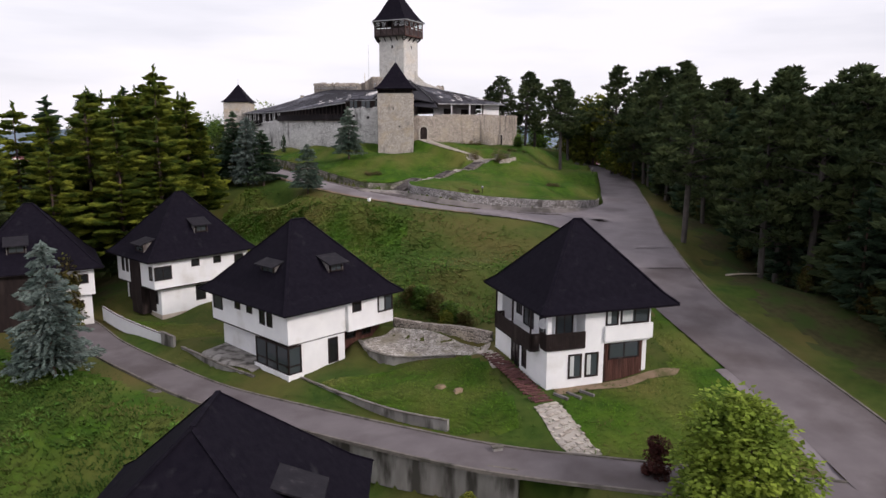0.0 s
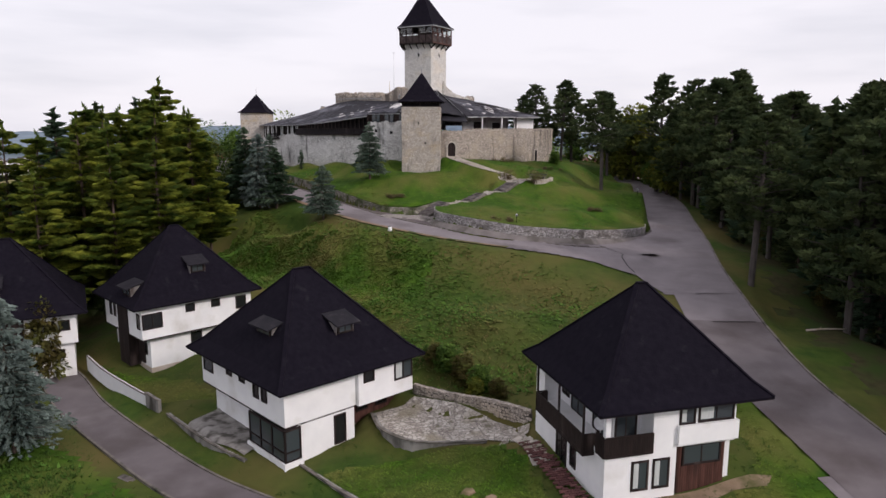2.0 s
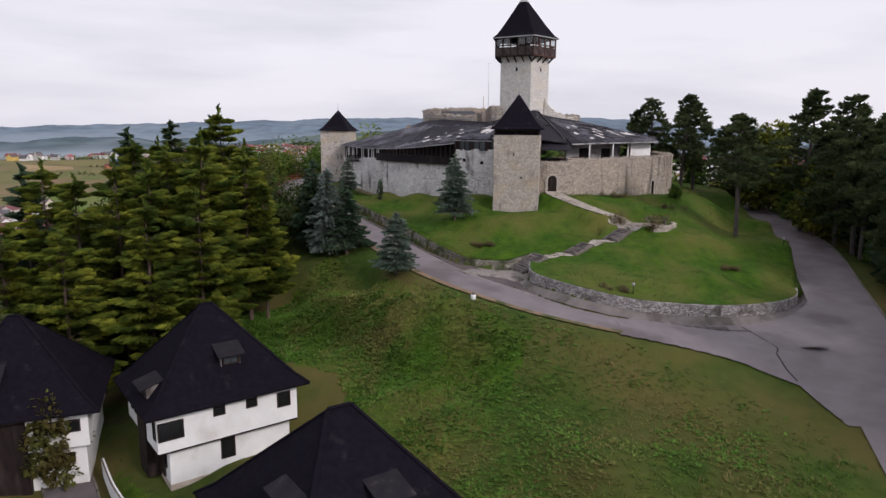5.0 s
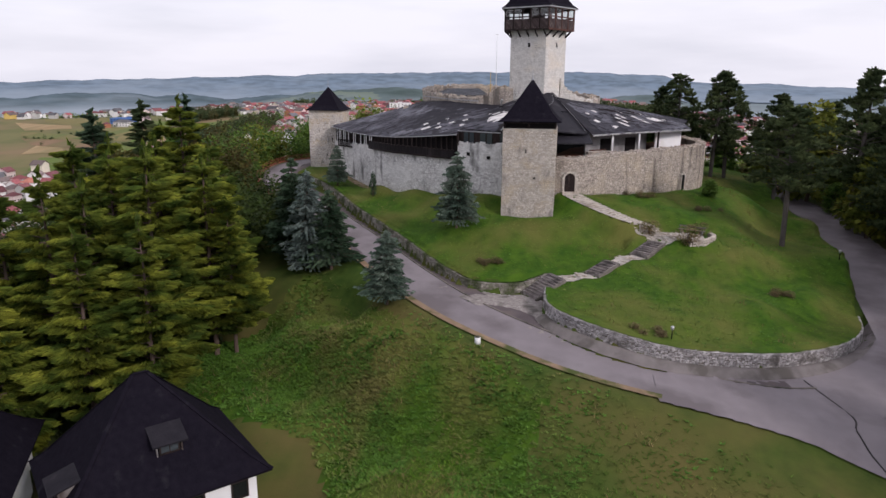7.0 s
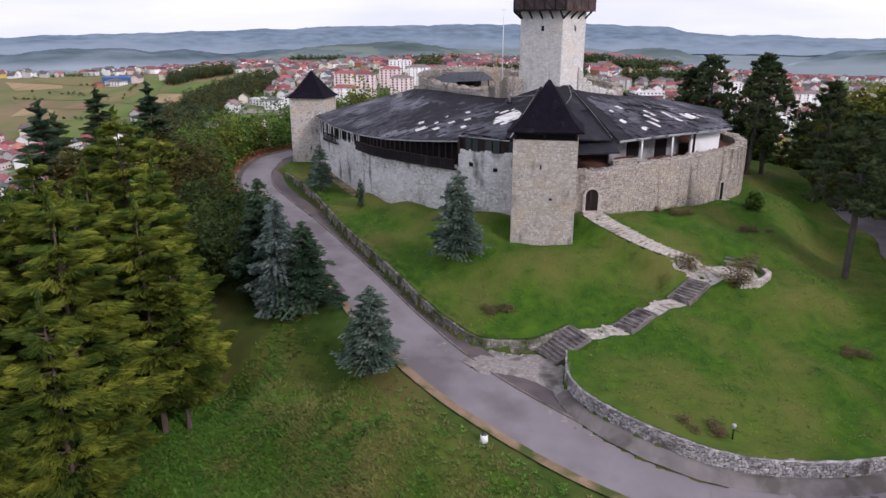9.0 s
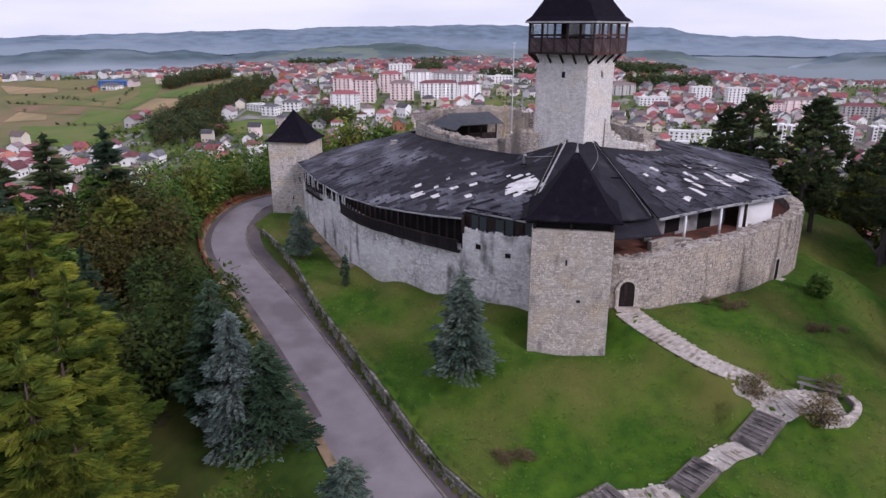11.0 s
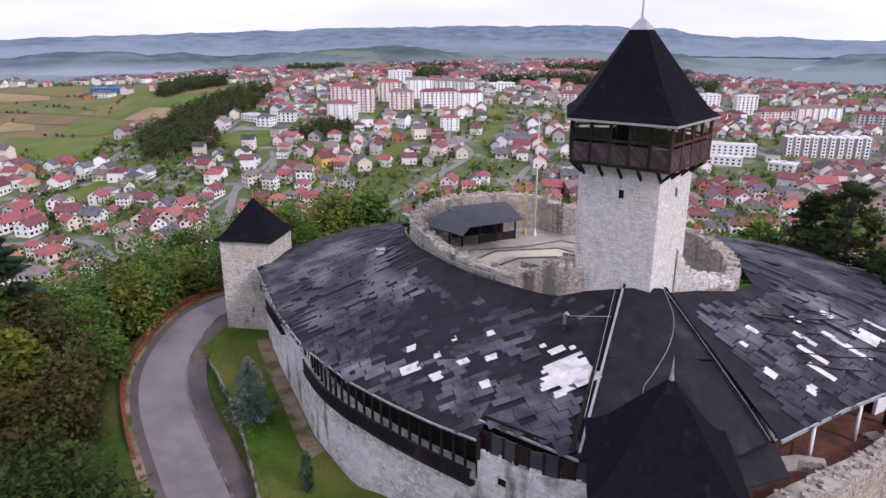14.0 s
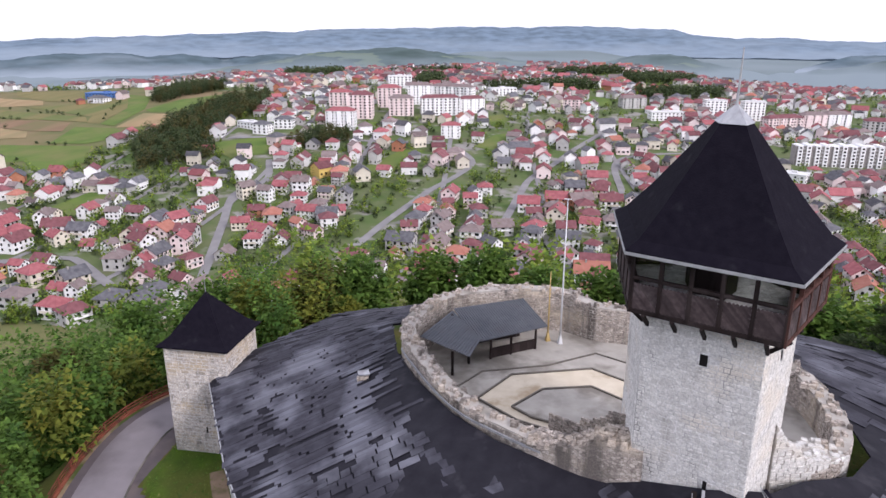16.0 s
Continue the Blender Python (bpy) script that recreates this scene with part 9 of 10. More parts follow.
WOODS = [[(-418, 567), (-411, 615), (-433, 657), (-420, 779), (-387, 812), (-339, 702), (-354, 646), (-355, 604), (-307, 519), (-329, 502), (-352, 480)],
         [(-531, 778), (-573, 856), (-563, 948), (-506, 934), (-478, 879), (-508, 811), (-511, 768)], [(74, 966), (199, 1027), (185, 954), (73, 908)], [(64, 1144), (194, 1257), (173, 1122), (63, 1050)],
         [(-131, 913), (9, 1040), (23, 975), (-126, 892)], [(-468, 1057), (-401, 1149), (-458, 1300), (-516, 1181)], [(-268, 585), (-241, 626), (-218, 622), (-212, 587), (-248, 562)], [(-235, 1000), (-206, 1030), (-175, 898), (-214, 883)],
         [(-60, 1180), (60, 1300), (70, 1240), (-40, 1130)], [(-330, 1200), (-220, 1300), (-200, 1240), (-320, 1140)]]
ENVELOPE = [(-330, 215), (-600, 470), (-490, 490), (-425, 480), (-440, 600), (-420, 610), (-340, 702), (-380, 830), (-470, 860), (-560, 960), (-900, 905), (-1000, 1000), (-600, 1120), (-300, 1600), (100, 1560), (550, 1400), (800, 1400), (420, 440), (200, 330), (60, 300), (-80, 300), (-180, 250)]
CLUSTERS = [[(-440, 560), (-400, 580), (-380, 480), (-420, 470)], [(-650, 830), (-560, 850), (-560, 800), (-640, 780)]]
hold = np.zeros(GX[:-1, :-1].shape, bool)
for mid in (GX[:-1, :-1] + np.diff(GX, axis=1)[:-1] / 2,):
    cy = GY[:-1, :-1] + np.diff(GY, axis=0)[:, :-1] / 2
    hold = within(np.array(ENVELOPE), mid, cy) & (cy > 225)
ground.data.materials.append(YARD)
ground.data.materials.append(VALLEY)
ground.data.materials.append(LAWN_GREEN)
ground.data.materials.append(LITTER)
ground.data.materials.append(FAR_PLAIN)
WEEDY = [(-34, -24), (-25, -13), (-15, -21), (-3, -30), (4, -36), (2, -46), (-4, -57), (-16, -38), (-27, -35), (-36, -32)]
LUSH = [(-56, -64), (-40, -63), (-30, -67), (-22, -72), (-11, -81), (-10, -92), (-20, -104), (-40, -106), (-64, -92)]
HOUSE_LAWNS = ([(-3.0, -74.5), (3.0, -72.8), (9.6, -72.6), (12.4, -76), (13.2, -82), (14.0, -86.6), (8.6, -85.4), (3.8, -81.6)], [(17.5, -90.0), (17.0, -83.6), (27.6, -79.6), (28.2, -70.0), (31.5, -62.0), (33.0, -76.0), (34.4, -91.0), (22.0, -90.6)], [(-33.0, -50.5), (-27.5, -54.5), (-20.0, -56.5), (-15.6, -60.6), (-21.0, -61.0), (-30.0, -54.0)])
# LUSH takes the darker turf too, its tone standing in for shadow
garden = np.logical_or.reduce([within(np.array(q), mid, cy) for q in (*HOUSE_LAWNS, LUSH)])
fray = np.sin(mid * 0.9 + np.sin(cy * 0.7) * 2) * 1.1 + np.sin(cy * 1.3 + mid * 0.4) * 0.9
under_trees = ((mid - np.interp(cy, MAIN_ROAD[:, 1], MAIN_ROAD[:, 0]) > 8.6 + fray * 0.8) & (cy > -170) & (cy < 62) & (mid < 150)) | ((mid < -33.5 + fray - 0.25 * np.clip(cy + 20, 0, 99)) & (cy > -44) & (cy < 8) & (mid > -75))
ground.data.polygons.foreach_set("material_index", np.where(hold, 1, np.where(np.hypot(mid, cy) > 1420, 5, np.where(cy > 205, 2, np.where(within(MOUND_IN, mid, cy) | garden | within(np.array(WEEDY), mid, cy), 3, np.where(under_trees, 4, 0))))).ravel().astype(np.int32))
for k, (kind_of, poly) in enumerate(FIELDS):
    tagged(pick(poly, 0.35 + 0.02 * (k % 5), 5.0, "field", FIELD_KINDS[kind_of], "%s field beyond the town" % dict(green="green grass", tan="harvested tan stubble", brown="ploughed brown", olive="fallow olive-brown")[kind_of]),
           "%s field in the valley" % dict(green="green grass", tan="harvested tan stubble", brown="ploughed brown", olive="fallow olive-brown")[kind_of], "field", kind="structure")

tw = random.Random(23)
WALL_TONES = [("white", surface("town_white_render", (0.72, 0.71, 0.71), (0.80, 0.79, 0.79), 0.3, rough=0.9, bump=0, island=0.16)), ("cream", surface("town_cream_render", (0.58, 0.53, 0.44), (0.66, 0.60, 0.51), 0.3, rough=0.9, bump=0, island=0.15)),
              ("pale pink", surface("town_pink_render", (0.66, 0.54, 0.53), (0.72, 0.61, 0.60), 0.3, rough=0.9, bump=0, island=0.15)), ("grey", surface("town_grey_render", (0.38, 0.37, 0.36), (0.47, 0.46, 0.45), 0.3, rough=0.9, bump=0, island=0.15)),
              ("yellow", surface("town_yellow_render", (0.60, 0.42, 0.12), (0.66, 0.48, 0.17), 0.3, rough=0.9, bump=0)), ("bare brick", surface("town_raw_brick", (0.36, 0.15, 0.09), (0.44, 0.20, 0.12), 0.5, rough=0.9, bump=0, island=0.2))]
ROOF_TONES = [("red", surface("town_red_tile", (0.23, 0.070, 0.078), (0.32, 0.118, 0.125), 0.4, rough=0.85, bump=0, island=0.3)), ("terracotta", surface("town_orange_tile", (0.29, 0.115, 0.085), (0.37, 0.165, 0.125), 0.4, rough=0.85, bump=0, island=0.25)),
              ("maroon", surface("town_maroon_tile", (0.13, 0.050, 0.056), (0.20, 0.085, 0.092), 0.4, rough=0.8, bump=0, island=0.35)), ("brown", surface("town_brown_tile", (0.15, 0.115, 0.112), (0.22, 0.175, 0.168), 0.4, rough=0.85, bump=0, island=0.35)),
              ("dark grey", surface("town_dark_tile", (0.075, 0.073, 0.083), (0.14, 0.137, 0.147), 0.4, rough=0.8, bump=0, island=0.4))]
BASE_TONE = surface("town_plinth", (0.24, 0.22, 0.21), (0.32, 0.30, 0.28), 0.5, rough=0.9, bump=0)
TOWN_MATS = [m for q, m in WALL_TONES] + [m for q, m in ROOF_TONES] + [PANE_DARK, BASE_TONE]


def gable_roof(b, w, d, h, rise, over):
    """A ridge along the width, with thick overhanging slopes."""
    for s in (-1, 1):
        e, t = (d / 2 + over), 0.28
        drop_ = rise / (d / 2) * over
        x = w / 2 + over
        lo, hi = h - drop_, h + rise
        p = [(-x, s * e, lo), (x, s * e, lo), (x, 0, hi), (-x, 0, hi)]
        q = [(a, c, z + t) for a, c, z in p]
        b.add(p + q, [(0, 1, 2, 3), (7, 6, 5, 4), (0, 4, 5, 1), (1, 5, 6, 2), (2, 6, 7, 3), (3, 7, 4, 0)])


def hip_roof(b, w, d, h, rise, over):
    x, y, r = w / 2 + over, d / 2 + over, max(0.2, (w - d) / 2 + 0.8)
    b.add([(-x, -y, h - .2), (x, -y, h - .2), (x, y, h - .2), (-x, y, h - .2), (-r, 0, h + rise), (r, 0, h + rise)], [(3, 2, 1, 0), (0, 1, 5, 4), (1, 2, 5), (2, 3, 4, 5), (3, 0, 4)])


def town_shape(w, d, h, rise, hip, storeys, seed):
    """Builders for the wall, roof, chimney, balcony and window boxes of one small house."""
    g = random.Random(seed)
    wall, roof, chim, balc, wins = Build(), Build(), Build(), Build(), []
    x, y = w / 2, d / 2
    if hip:
        wall.box(-x, -y, -2, x, y, h)
        hip_roof(roof, w, d, h, rise, 0.8)
    else:
        p = [(-x, -y, -2), (x, -y, -2), (x, y, -2), (-x, y, -2), (-x, -y, h), (x, -y, h), (x, y, h), (-x, y, h), (-x, 0, h + rise), (x, 0, h + rise)]
        wall.add(p, [(3, 2, 1, 0), (0, 1, 5, 4), (2, 3, 7, 6), (1, 2, 6, 9, 5), (3, 0, 4, 8, 7), (4, 5, 9, 8), (6, 7, 8, 9)])
        gable_roof(roof, w, d, h, rise, 0.7)
    chim.box(x * 0.3, 0.4, h + rise * 0.4, x * 0.3 + 0.7, 1.1, h + rise + 0.9)
    for k in range(storeys):
        z = 1.0 + 2.9 * k
        for s in (-1, 1):
            n = max(2, int(w / 3.2))
            for i in range(n):
                cx = -x + w * (i + 0.5) / n
                b = Build()
                wide = 0.65 if g.random() < 0.75 else 1.1
                b.box(cx - wide, s * (y + 0.03) - 0.04, z, cx + wide, s * (y + 0.03) + 0.04, z + 1.45)
                wins.append(b)
            for i in range(2):
                cy = -y + d * (i + 0.5) / 2
                b = Build()
                b.box(s * (x + 0.03) - 0.04, cy - 0.6, z, s * (x + 0.03) + 0.04, cy + 0.6, z + 1.45)
                wins.append(b)
    if not hip:
        for s in (-1, 1):
            b = Build()
            b.box(s * (x + 0.03) - 0.04, -0.7, h + 0.4, s * (x + 0.03) + 0.04, 0.7, h + 1.6)
            wins.append(b)
    zb = 2.9 * (storeys - 1) + 0.1
    balc.box(-x * 0.5, -y - 1.3, zb, x * 0.6, -y, zb + 0.18)
    balc.box(-x * 0.5, -y - 1.3, zb + 0.18, x * 0.6, -y - 1.18, zb + 1.1)
    return wall, roof, chim, balc, wins


SHAPES = [town_shape(*q) for q in ((11, 9.5, 5.8, 3.2, False, 2, 1), (10, 9, 6.0, 3.0, True, 2, 2), (12.5, 9.5, 5.6, 3.4, False, 2, 3), (9, 8.5, 3.4, 3.4, False, 1, 4), (11, 10, 6.2, 2.8, True, 2, 5), (14, 10, 6.2, 3.6, False, 2, 6), (10, 8, 8.4, 2.8, False, 3, 7))]
SHAPE_MESH = {}


def shape_mesh(i, key, mat):
    if (i, key, mat.name) not in SHAPE_MESH:
        b = SHAPES[i][("wall", "roof", "chimney", "balcony").index(key)]
        SHAPE_MESH[i, key, mat.name] = b.mesh("town_" + key, mat)
    return SHAPE_MESH[i, key, mat.name]


WIN_MESH = {i: [b.mesh("town_window", PANE_DARK) for b in q[4]] for i, q in enumerate(SHAPES)}
GLAZED = {}
for i, q in enumerate(SHAPES):
    b = Build()
    for u in q[4]:
        b.add(u.v, u.f)
    GLAZED[i] = b.mesh("town_glazing", PANE_DARK)

# apartment blocks: x, y, width, depth, storeys, turn, walls, roof, pitched
TONE = dict(WALL_TONES)
RTONE = dict(ROOF_TONES)
ORANGE = surface("orange_render", (0.52, 0.28, 0.22), (0.60, 0.36, 0.29), 0.3, rough=0.9, bump=0)
BLUE_SHEET = surface("blue_cladding", (0.06, 0.13, 0.33), (0.09, 0.18, 0.42), 0.3, rough=0.6, bump=0)
FLAT_ROOF = surface("pale_flat_roof", (0.55, 0.54, 0.54), (0.66, 0.65, 0.65), 0.2, rough=0.85, bump=0)
BLOCKS = [(-233, 638, 28, 14, 6, 3, "white", "red", 1), (-226, 684, 24, 16, 8, 8, "pale pink", "maroon", 1), (-189, 706, 26, 14, 6, 14, "pale pink", "brown", 1), (-150, 722, 42, 13, 6, 20, "white", "maroon", 1), (-211, 741, 26, 14, 7, 12, "pale pink", "red", 1),
          (-182, 766, 28, 14, 7, 14, "white", "brown", 1), (-148, 790, 52, 13, 6, -14, "white", "brown", 1), (-232, 872, 30, 16, 5, 18, "white", "flat", 0), (-98, 862, 34, 14, 3, 30, "white", "flat", 0), (-10, 811, 22, 15, 4, 4, "pale pink", "maroon", 1),
          (-123, 636, 18, 12, 4, 5, "white", "red", 1), (152, 840, 24, 13, 6, 10, "white", "flat", 0), (193, 836, 24, 13, 7, 10, "white", "flat", 0), (217, 802, 44, 14, 4, 24, "pale pink", "maroon", 1), (252, 818, 28, 14, 5, 20, "pale pink", "brown", 1),
          (280, 830, 30, 14, 5, 14, "white", "brown", 1), (92, 792, 36, 14, 3, 14, "white", "flat", 0), (124, 622, 66, 12, 3, -6, "white", "flat", 0), (116, 587, 46, 12, 2, -14, "white", "flat", 0), (168, 571, 20, 14, 2, -30, "white", "flat", 0),
          (-635, 840, 50, 22, 2, 8, "blue", "blue", 0), (-616, 797, 26, 14, 2, -10, "white", "dark grey", 1), (-322, 628, 34, 11, 2, -24, "white", "flat", 0), (-304, 612, 16, 12, 3, -10, "white", "dark grey", 1), (-290, 632, 18, 12, 3, 6, "white", "dark grey", 1),
          (320, 800, 40, 14, 5, -8, "grey", "maroon", 1), (60, 850, 30, 14, 4, 20, "grey", "brown", 1), (-265, 735, 26, 13, 5, 10, "pale pink", "red", 1), (-120, 745, 28, 13, 5, 30, "white", "maroon", 1)]


def apartment(x, y, w, d, n, turn, tone, top, pitched):
    h = 2.95 * n + 0.6
    z = drop(x, y) - 0.5
    wall_mat = ORANGE if tone == "orange" else BLUE_SHEET if tone == "blue" else TONE[tone]
    roof_mat = FLAT_ROOF if top == "flat" else BLUE_SHEET if top == "blue" else RTONE[top]
    ob = thing("apartment_block" if n > 2 else "long_building", "%s %d-storey block with a %s roof in the town" % (tone, n, top if top != "flat" else "pale flat"), "building", pose(x, y, z, 0, 0, turn), "town blocks")
    b = Build().box(-w / 2, -d / 2, -3, w / 2, d / 2, h)
    if pitched and n > 3:
        for i in range(int(w / 9)):
            cx = -w / 2 + w * (i + 0.5) / int(w / 9)
            b.box(cx - 2.2, -d / 2 - 1.2, 0, cx + 2.2, -d / 2, h - 0.3)
    part("wall", b.mesh("block_wall", wall_mat), ob)
    b = Build()
    if pitched:
        hip_roof(b, w, d, h, d * 0.24, 0.7)
    else:
        b.box(-w / 2 - .3, -d / 2 - .3, h, w / 2 + .3, d / 2 + .3, h + 0.7)
        b.box(-w * .1, -1.5, h + .7, w * .1, 1.5, h + 2.2)
    part("roof", b.mesh("block_roof", roof_mat), ob)
    cols = int(w / 4.4)
    one = Build().box(-0.95, -0.06, 0, 0.95, 0.06, 1.5).mesh("block_window", PANE_DARK)
    side = Build()
    for k in range(n):
        for i in range(cols):
            cx = -w / 2 + w * (i + 0.5) / cols
            proud = pitched and n > 3 and min(abs(cx - (-w / 2 + w * (q + 0.5) / int(w / 9))) for q in range(int(w / 9))) < 2.2
            part("window", one, ob, m=pose(cx, -d / 2 - 0.03 - (1.2 if proud else 0), 1.1 + 2.95 * k))
        for s in (-1, 1):
            for i in range(3):
                cy = -d / 2 + d * (i + 0.5) / 3
                side.box(s * w / 2 - .06, cy - .8, 1.1 + 2.95 * k, s * w / 2 + .06, cy + .8, 2.5 + 2.95 * k)
    part("side_glazing", side.mesh("side_glazing", PANE_DARK), ob, kind="stuff")
    return ob


for q in BLOCKS:
    apartment(*q)


def slab_block(x, y, turn, bays, n):
    """A modern block: white window bays between dark recessed strips with balconies."""
    h, bay = 2.95 * n, 14.5
    ob = thing("apartment_block", "modern white and dark striped flat-roofed apartment block", "building", pose(x, y, drop(x, y) - 0.5, 0, 0, turn), "town blocks")
    w = bays * bay
    part("wall", Build().box(-w / 2, -6, -3, w / 2, 6, h).mesh("slab_wall", BASE_TONE), ob, "dark grey recessed wall")
    win = Build().box(-0.9, -0.06, 0, 0.9, 0.06, 1.5).mesh("slab_window", PANE_DARK)
    for i in range(bays):
        cx = -w / 2 + bay * (i + 0.5)
        for o in (-3.7, 3.2):
            part("bay", Build().box(cx + o - 1.9, -7.6, -2, cx + o + 1.9, 6.2, h + 0.6 + (0.8 if o > 0 else 0)).mesh("slab_bay", TONE["white"]), ob, "white rendered bay")
            for k in range(n):
                part("window", win, ob, m=pose(cx + o, -7.63, 0.9 + 2.95 * k))
        for k in range(1, n):
            part("balcony", Build().box(cx - 1.2, -7.3, 2.95 * k, cx + 0.7, -6, 2.95 * k + 1.0).mesh("slab_balcony", TONE["grey"]), ob)
    part("roof", Build().box(-w / 2, -6, h, w / 2, 6, h + 0.4).mesh("slab_roof", FLAT_ROOF), ob)


slab_block(219, 634, 2, 5, 6)
slab_block(300, 640, -4, 4, 6)


# ---------------------------------------------------------------- streets and small houses
def warp(u, v):
    """From street coordinates to the plan: slowly turning rows."""
    return (u + 42 * np.sin(v / 175.0) + 0.10 * v - 20, v + 26 * np.sin(u / 140.0 + 0.6) - 0.16 * u)


def street(points, width, step=8.0):
    ln = spline([(x, y, 0.0) for x, y in points], step)
    s = sides_of(ln)
    v = []
    for o in (-width / 2, width / 2):
        p = ln[:, :2] + s * o
        v += [(a, b, c + 0.5) for (a, b), c in zip(p, land(p[:, 0], p[:, 1]))]
    n = len(ln)
    f = [(i, i + 1, n + i + 1, n + i) for i in range(n - 1)]
    tagged(new("street", mesh_of("street", v, f, STREET, smooth=True)), "pale asphalt street between the town houses", "road", kind="structure")
    return ln


MAIN_STREETS = [[(-198, 300), (-229, 382), (-251, 444), (-242, 479), (-262, 530)], [(-138, 320), (-131, 368), (-125, 412), (-112, 478), (-100, 514), (-91, 560), (-110, 600)], [(-340, 300), (-304, 309), (-286, 314), (-240, 282)],
                [(-50, 420), (-44, 494), (-39, 530), (-21, 581), (-6, 630), (20, 700)], [(31, 500), (30, 594), (62, 631), (140, 660)], [(-330, 590), (-262, 602), (-200, 600), (-120, 610)]]
TRACED = [street(q, 5.5) for q in MAIN_STREETS]
BUSY = np.concatenate([q[:, :2] for q in TRACED])
BLOCK_AT = np.array([(q[0], q[1], max(q[2], q[3]) * 0.5 + 9) for q in BLOCKS] + [(219, 634, 46), (300, 640, 40), (190, 634, 30), (250, 634, 30)])
KEEP_OFF = [np.array(p) for k, p in FIELDS] + [np.array(p) for p in WOODS]
ENV = np.array(ENVELOPE)


def free(x, y):
    px, py = np.array([x]), np.array([y])
    if not within(ENV, px, py)[0] and not any(within(np.array(c), px, py)[0] for c in CLUSTERS):
        return False
    if any(within(p, px, py)[0] for p in KEEP_OFF):
        return False
    if (np.hypot(BUSY[:, 0] - x, BUSY[:, 1] - y) < 10.5).any():
        return False
    return not (np.hypot(BLOCK_AT[:, 0] - x, BLOCK_AT[:, 1] - y) < BLOCK_AT[:, 2]).any()


lots = []
for i in range(-31, 26):
    u0 = i * 37.0
    for j in range(15, 108):
        for side in (-1, 1):
            u, v = u0 + side * 9.5, j * 15.0 + tw.uniform(-3, 3)
            x, y = (float(q) for q in warp(np.array(u), np.array(v)))
            if not (-0.95 * y - 120 < x < 0.55 * y + 90) or y < 215:
                continue
            if noise.noise(Vector((x * 0.011, y * 0.011, 2.0))) < -0.22 or tw.random() < 0.10 or not free(x, y):
                continue
            a = math.degrees(math.atan2(float(warp(np.array(u), np.array(v + 1))[1]) - y, float(warp(np.array(u), np.array(v + 1))[0]) - x)) - 90
            turn = a + tw.choice((0, 90, 90, 180, 270)) + tw.gauss(0, 14)
            lots.append((math.hypot(x, y), x + tw.uniform(-4.5, 4.5), y + tw.uniform(-3, 3), turn, tw.randrange(7), tw.choices(range(6), (54, 12, 13, 17, 1, 3))[0], tw.choices(range(5), (26, 7, 25, 19, 23))[0], tw.uniform(0.8, 1.22)))
lots.sort()
for i in range(-9, 8):
    pts = [warp(np.array(i * 74.0), np.array(v)) for v in np.arange(250, 1250, 25.0)]
    run = []
    for x, y in list(pts) + [(9e9, 9e9)]:
        ok = abs(x) < 1500 and within(ENV, np.array([x]), np.array([y]))[0] and not any(within(p, np.array([x]), np.array([y]))[0] for p in KEEP_OFF)
        if ok:
            run.append((float(x), float(y)))
        else:
            if len(run) > 3:
                street(run, 4.0, 12)
            run = []
for k, (r, x, y, turn, i, wt, rt, s) in enumerate(lots[:290]):
    ob = thing("town_house", "%s rendered house with a %s tiled %s roof" % (WALL_TONES[wt][0], ROOF_TONES[rt][0], "hipped" if i in (1, 4) else "gabled"), "house", pose(x, y, drop(x, y) + 0.3, 0, 0, turn) @ Matrix.Scale(s, 4), "town houses")
    part("wall", shape_mesh(i, "wall", WALL_TONES[wt][1]), ob)
    part("roof", shape_mesh(i, "roof", ROOF_TONES[rt][1]), ob)
    part("chimney", shape_mesh(i, "chimney", BASE_TONE), ob)
    if SHAPES[i][3].v and i != 3:
        part("balcony", shape_mesh(i, "balcony", WALL_TONES[(wt + 1) % 4][1]), ob)
    if k < 70:
        for m in WIN_MESH[i]:
            part("window", m, ob)
    else:
        part("glazing", GLAZED[i], ob, kind="stuff")
far = Build()
for r, x, y, turn, i, wt, rt, s in lots[290:]:
    m = pose(x, y, drop(x, y) + 0.3, 0, 0, turn) @ Matrix.Scale(s, 4)
    wall, roof, chim, balc, wins = SHAPES[i]
    far.add([m @ Vector(p) for p in wall.v], wall.f, wt)
    far.add([m @ Vector(p) for p in roof.v], roof.f, 6 + rt)
    if r < 900:
        for u in wins[:8]:
            far.add([m @ Vector(p) for p in u.v], u.f, 11)
tagged(new("far_houses", far.mesh("far_houses", TOWN_MATS)), "rows of white and pastel houses with red and brown roofs", "houses", kind="stuff")


# ---------------------------------------------------------------- trees of the valley
def grove(name, spots, mat, label, per, leaf_size, squash=1.0, seed=3, lobes=5):
    """Many small trees as one mesh of leaf clumps; spots: x, y, ground z, crown radius, height."""
    g = np.random.RandomState(seed)
    P, D = [], []
    for x, y, z, r, h in spots:
        for q in range(lobes):
            a = g.uniform(0, 6.28)
            t = (q + 0.5) / lobes
            c = np.array([x + r * 0.55 * math.cos(a) * (1.1 - 0.6 * t), y + r * 0.55 * math.sin(a) * (1.1 - 0.6 * t), z + h * (0.22 + 0.66 * t)])
            n = max(3, int(per / lobes))
            u = g.normal(size=(n, 3))
            u /= np.linalg.norm(u, axis=1)[:, None]
            P.append(c + u * np.array([r * 0.58, r * 0.58, h * 0.21]) * g.uniform(0.75, 1.1, (n, 1)))
            D.append(u + g.uniform(-.6, .6, (n, 3)))
    v, f = tufts(np.concatenate(P), np.concatenate(D), leaf_size, g, 0.55, 0.15, False)
    ob = new(name, fast_mesh(name, v, f, mat))
    return tagged(ob, label, "trees", kind="stuff")


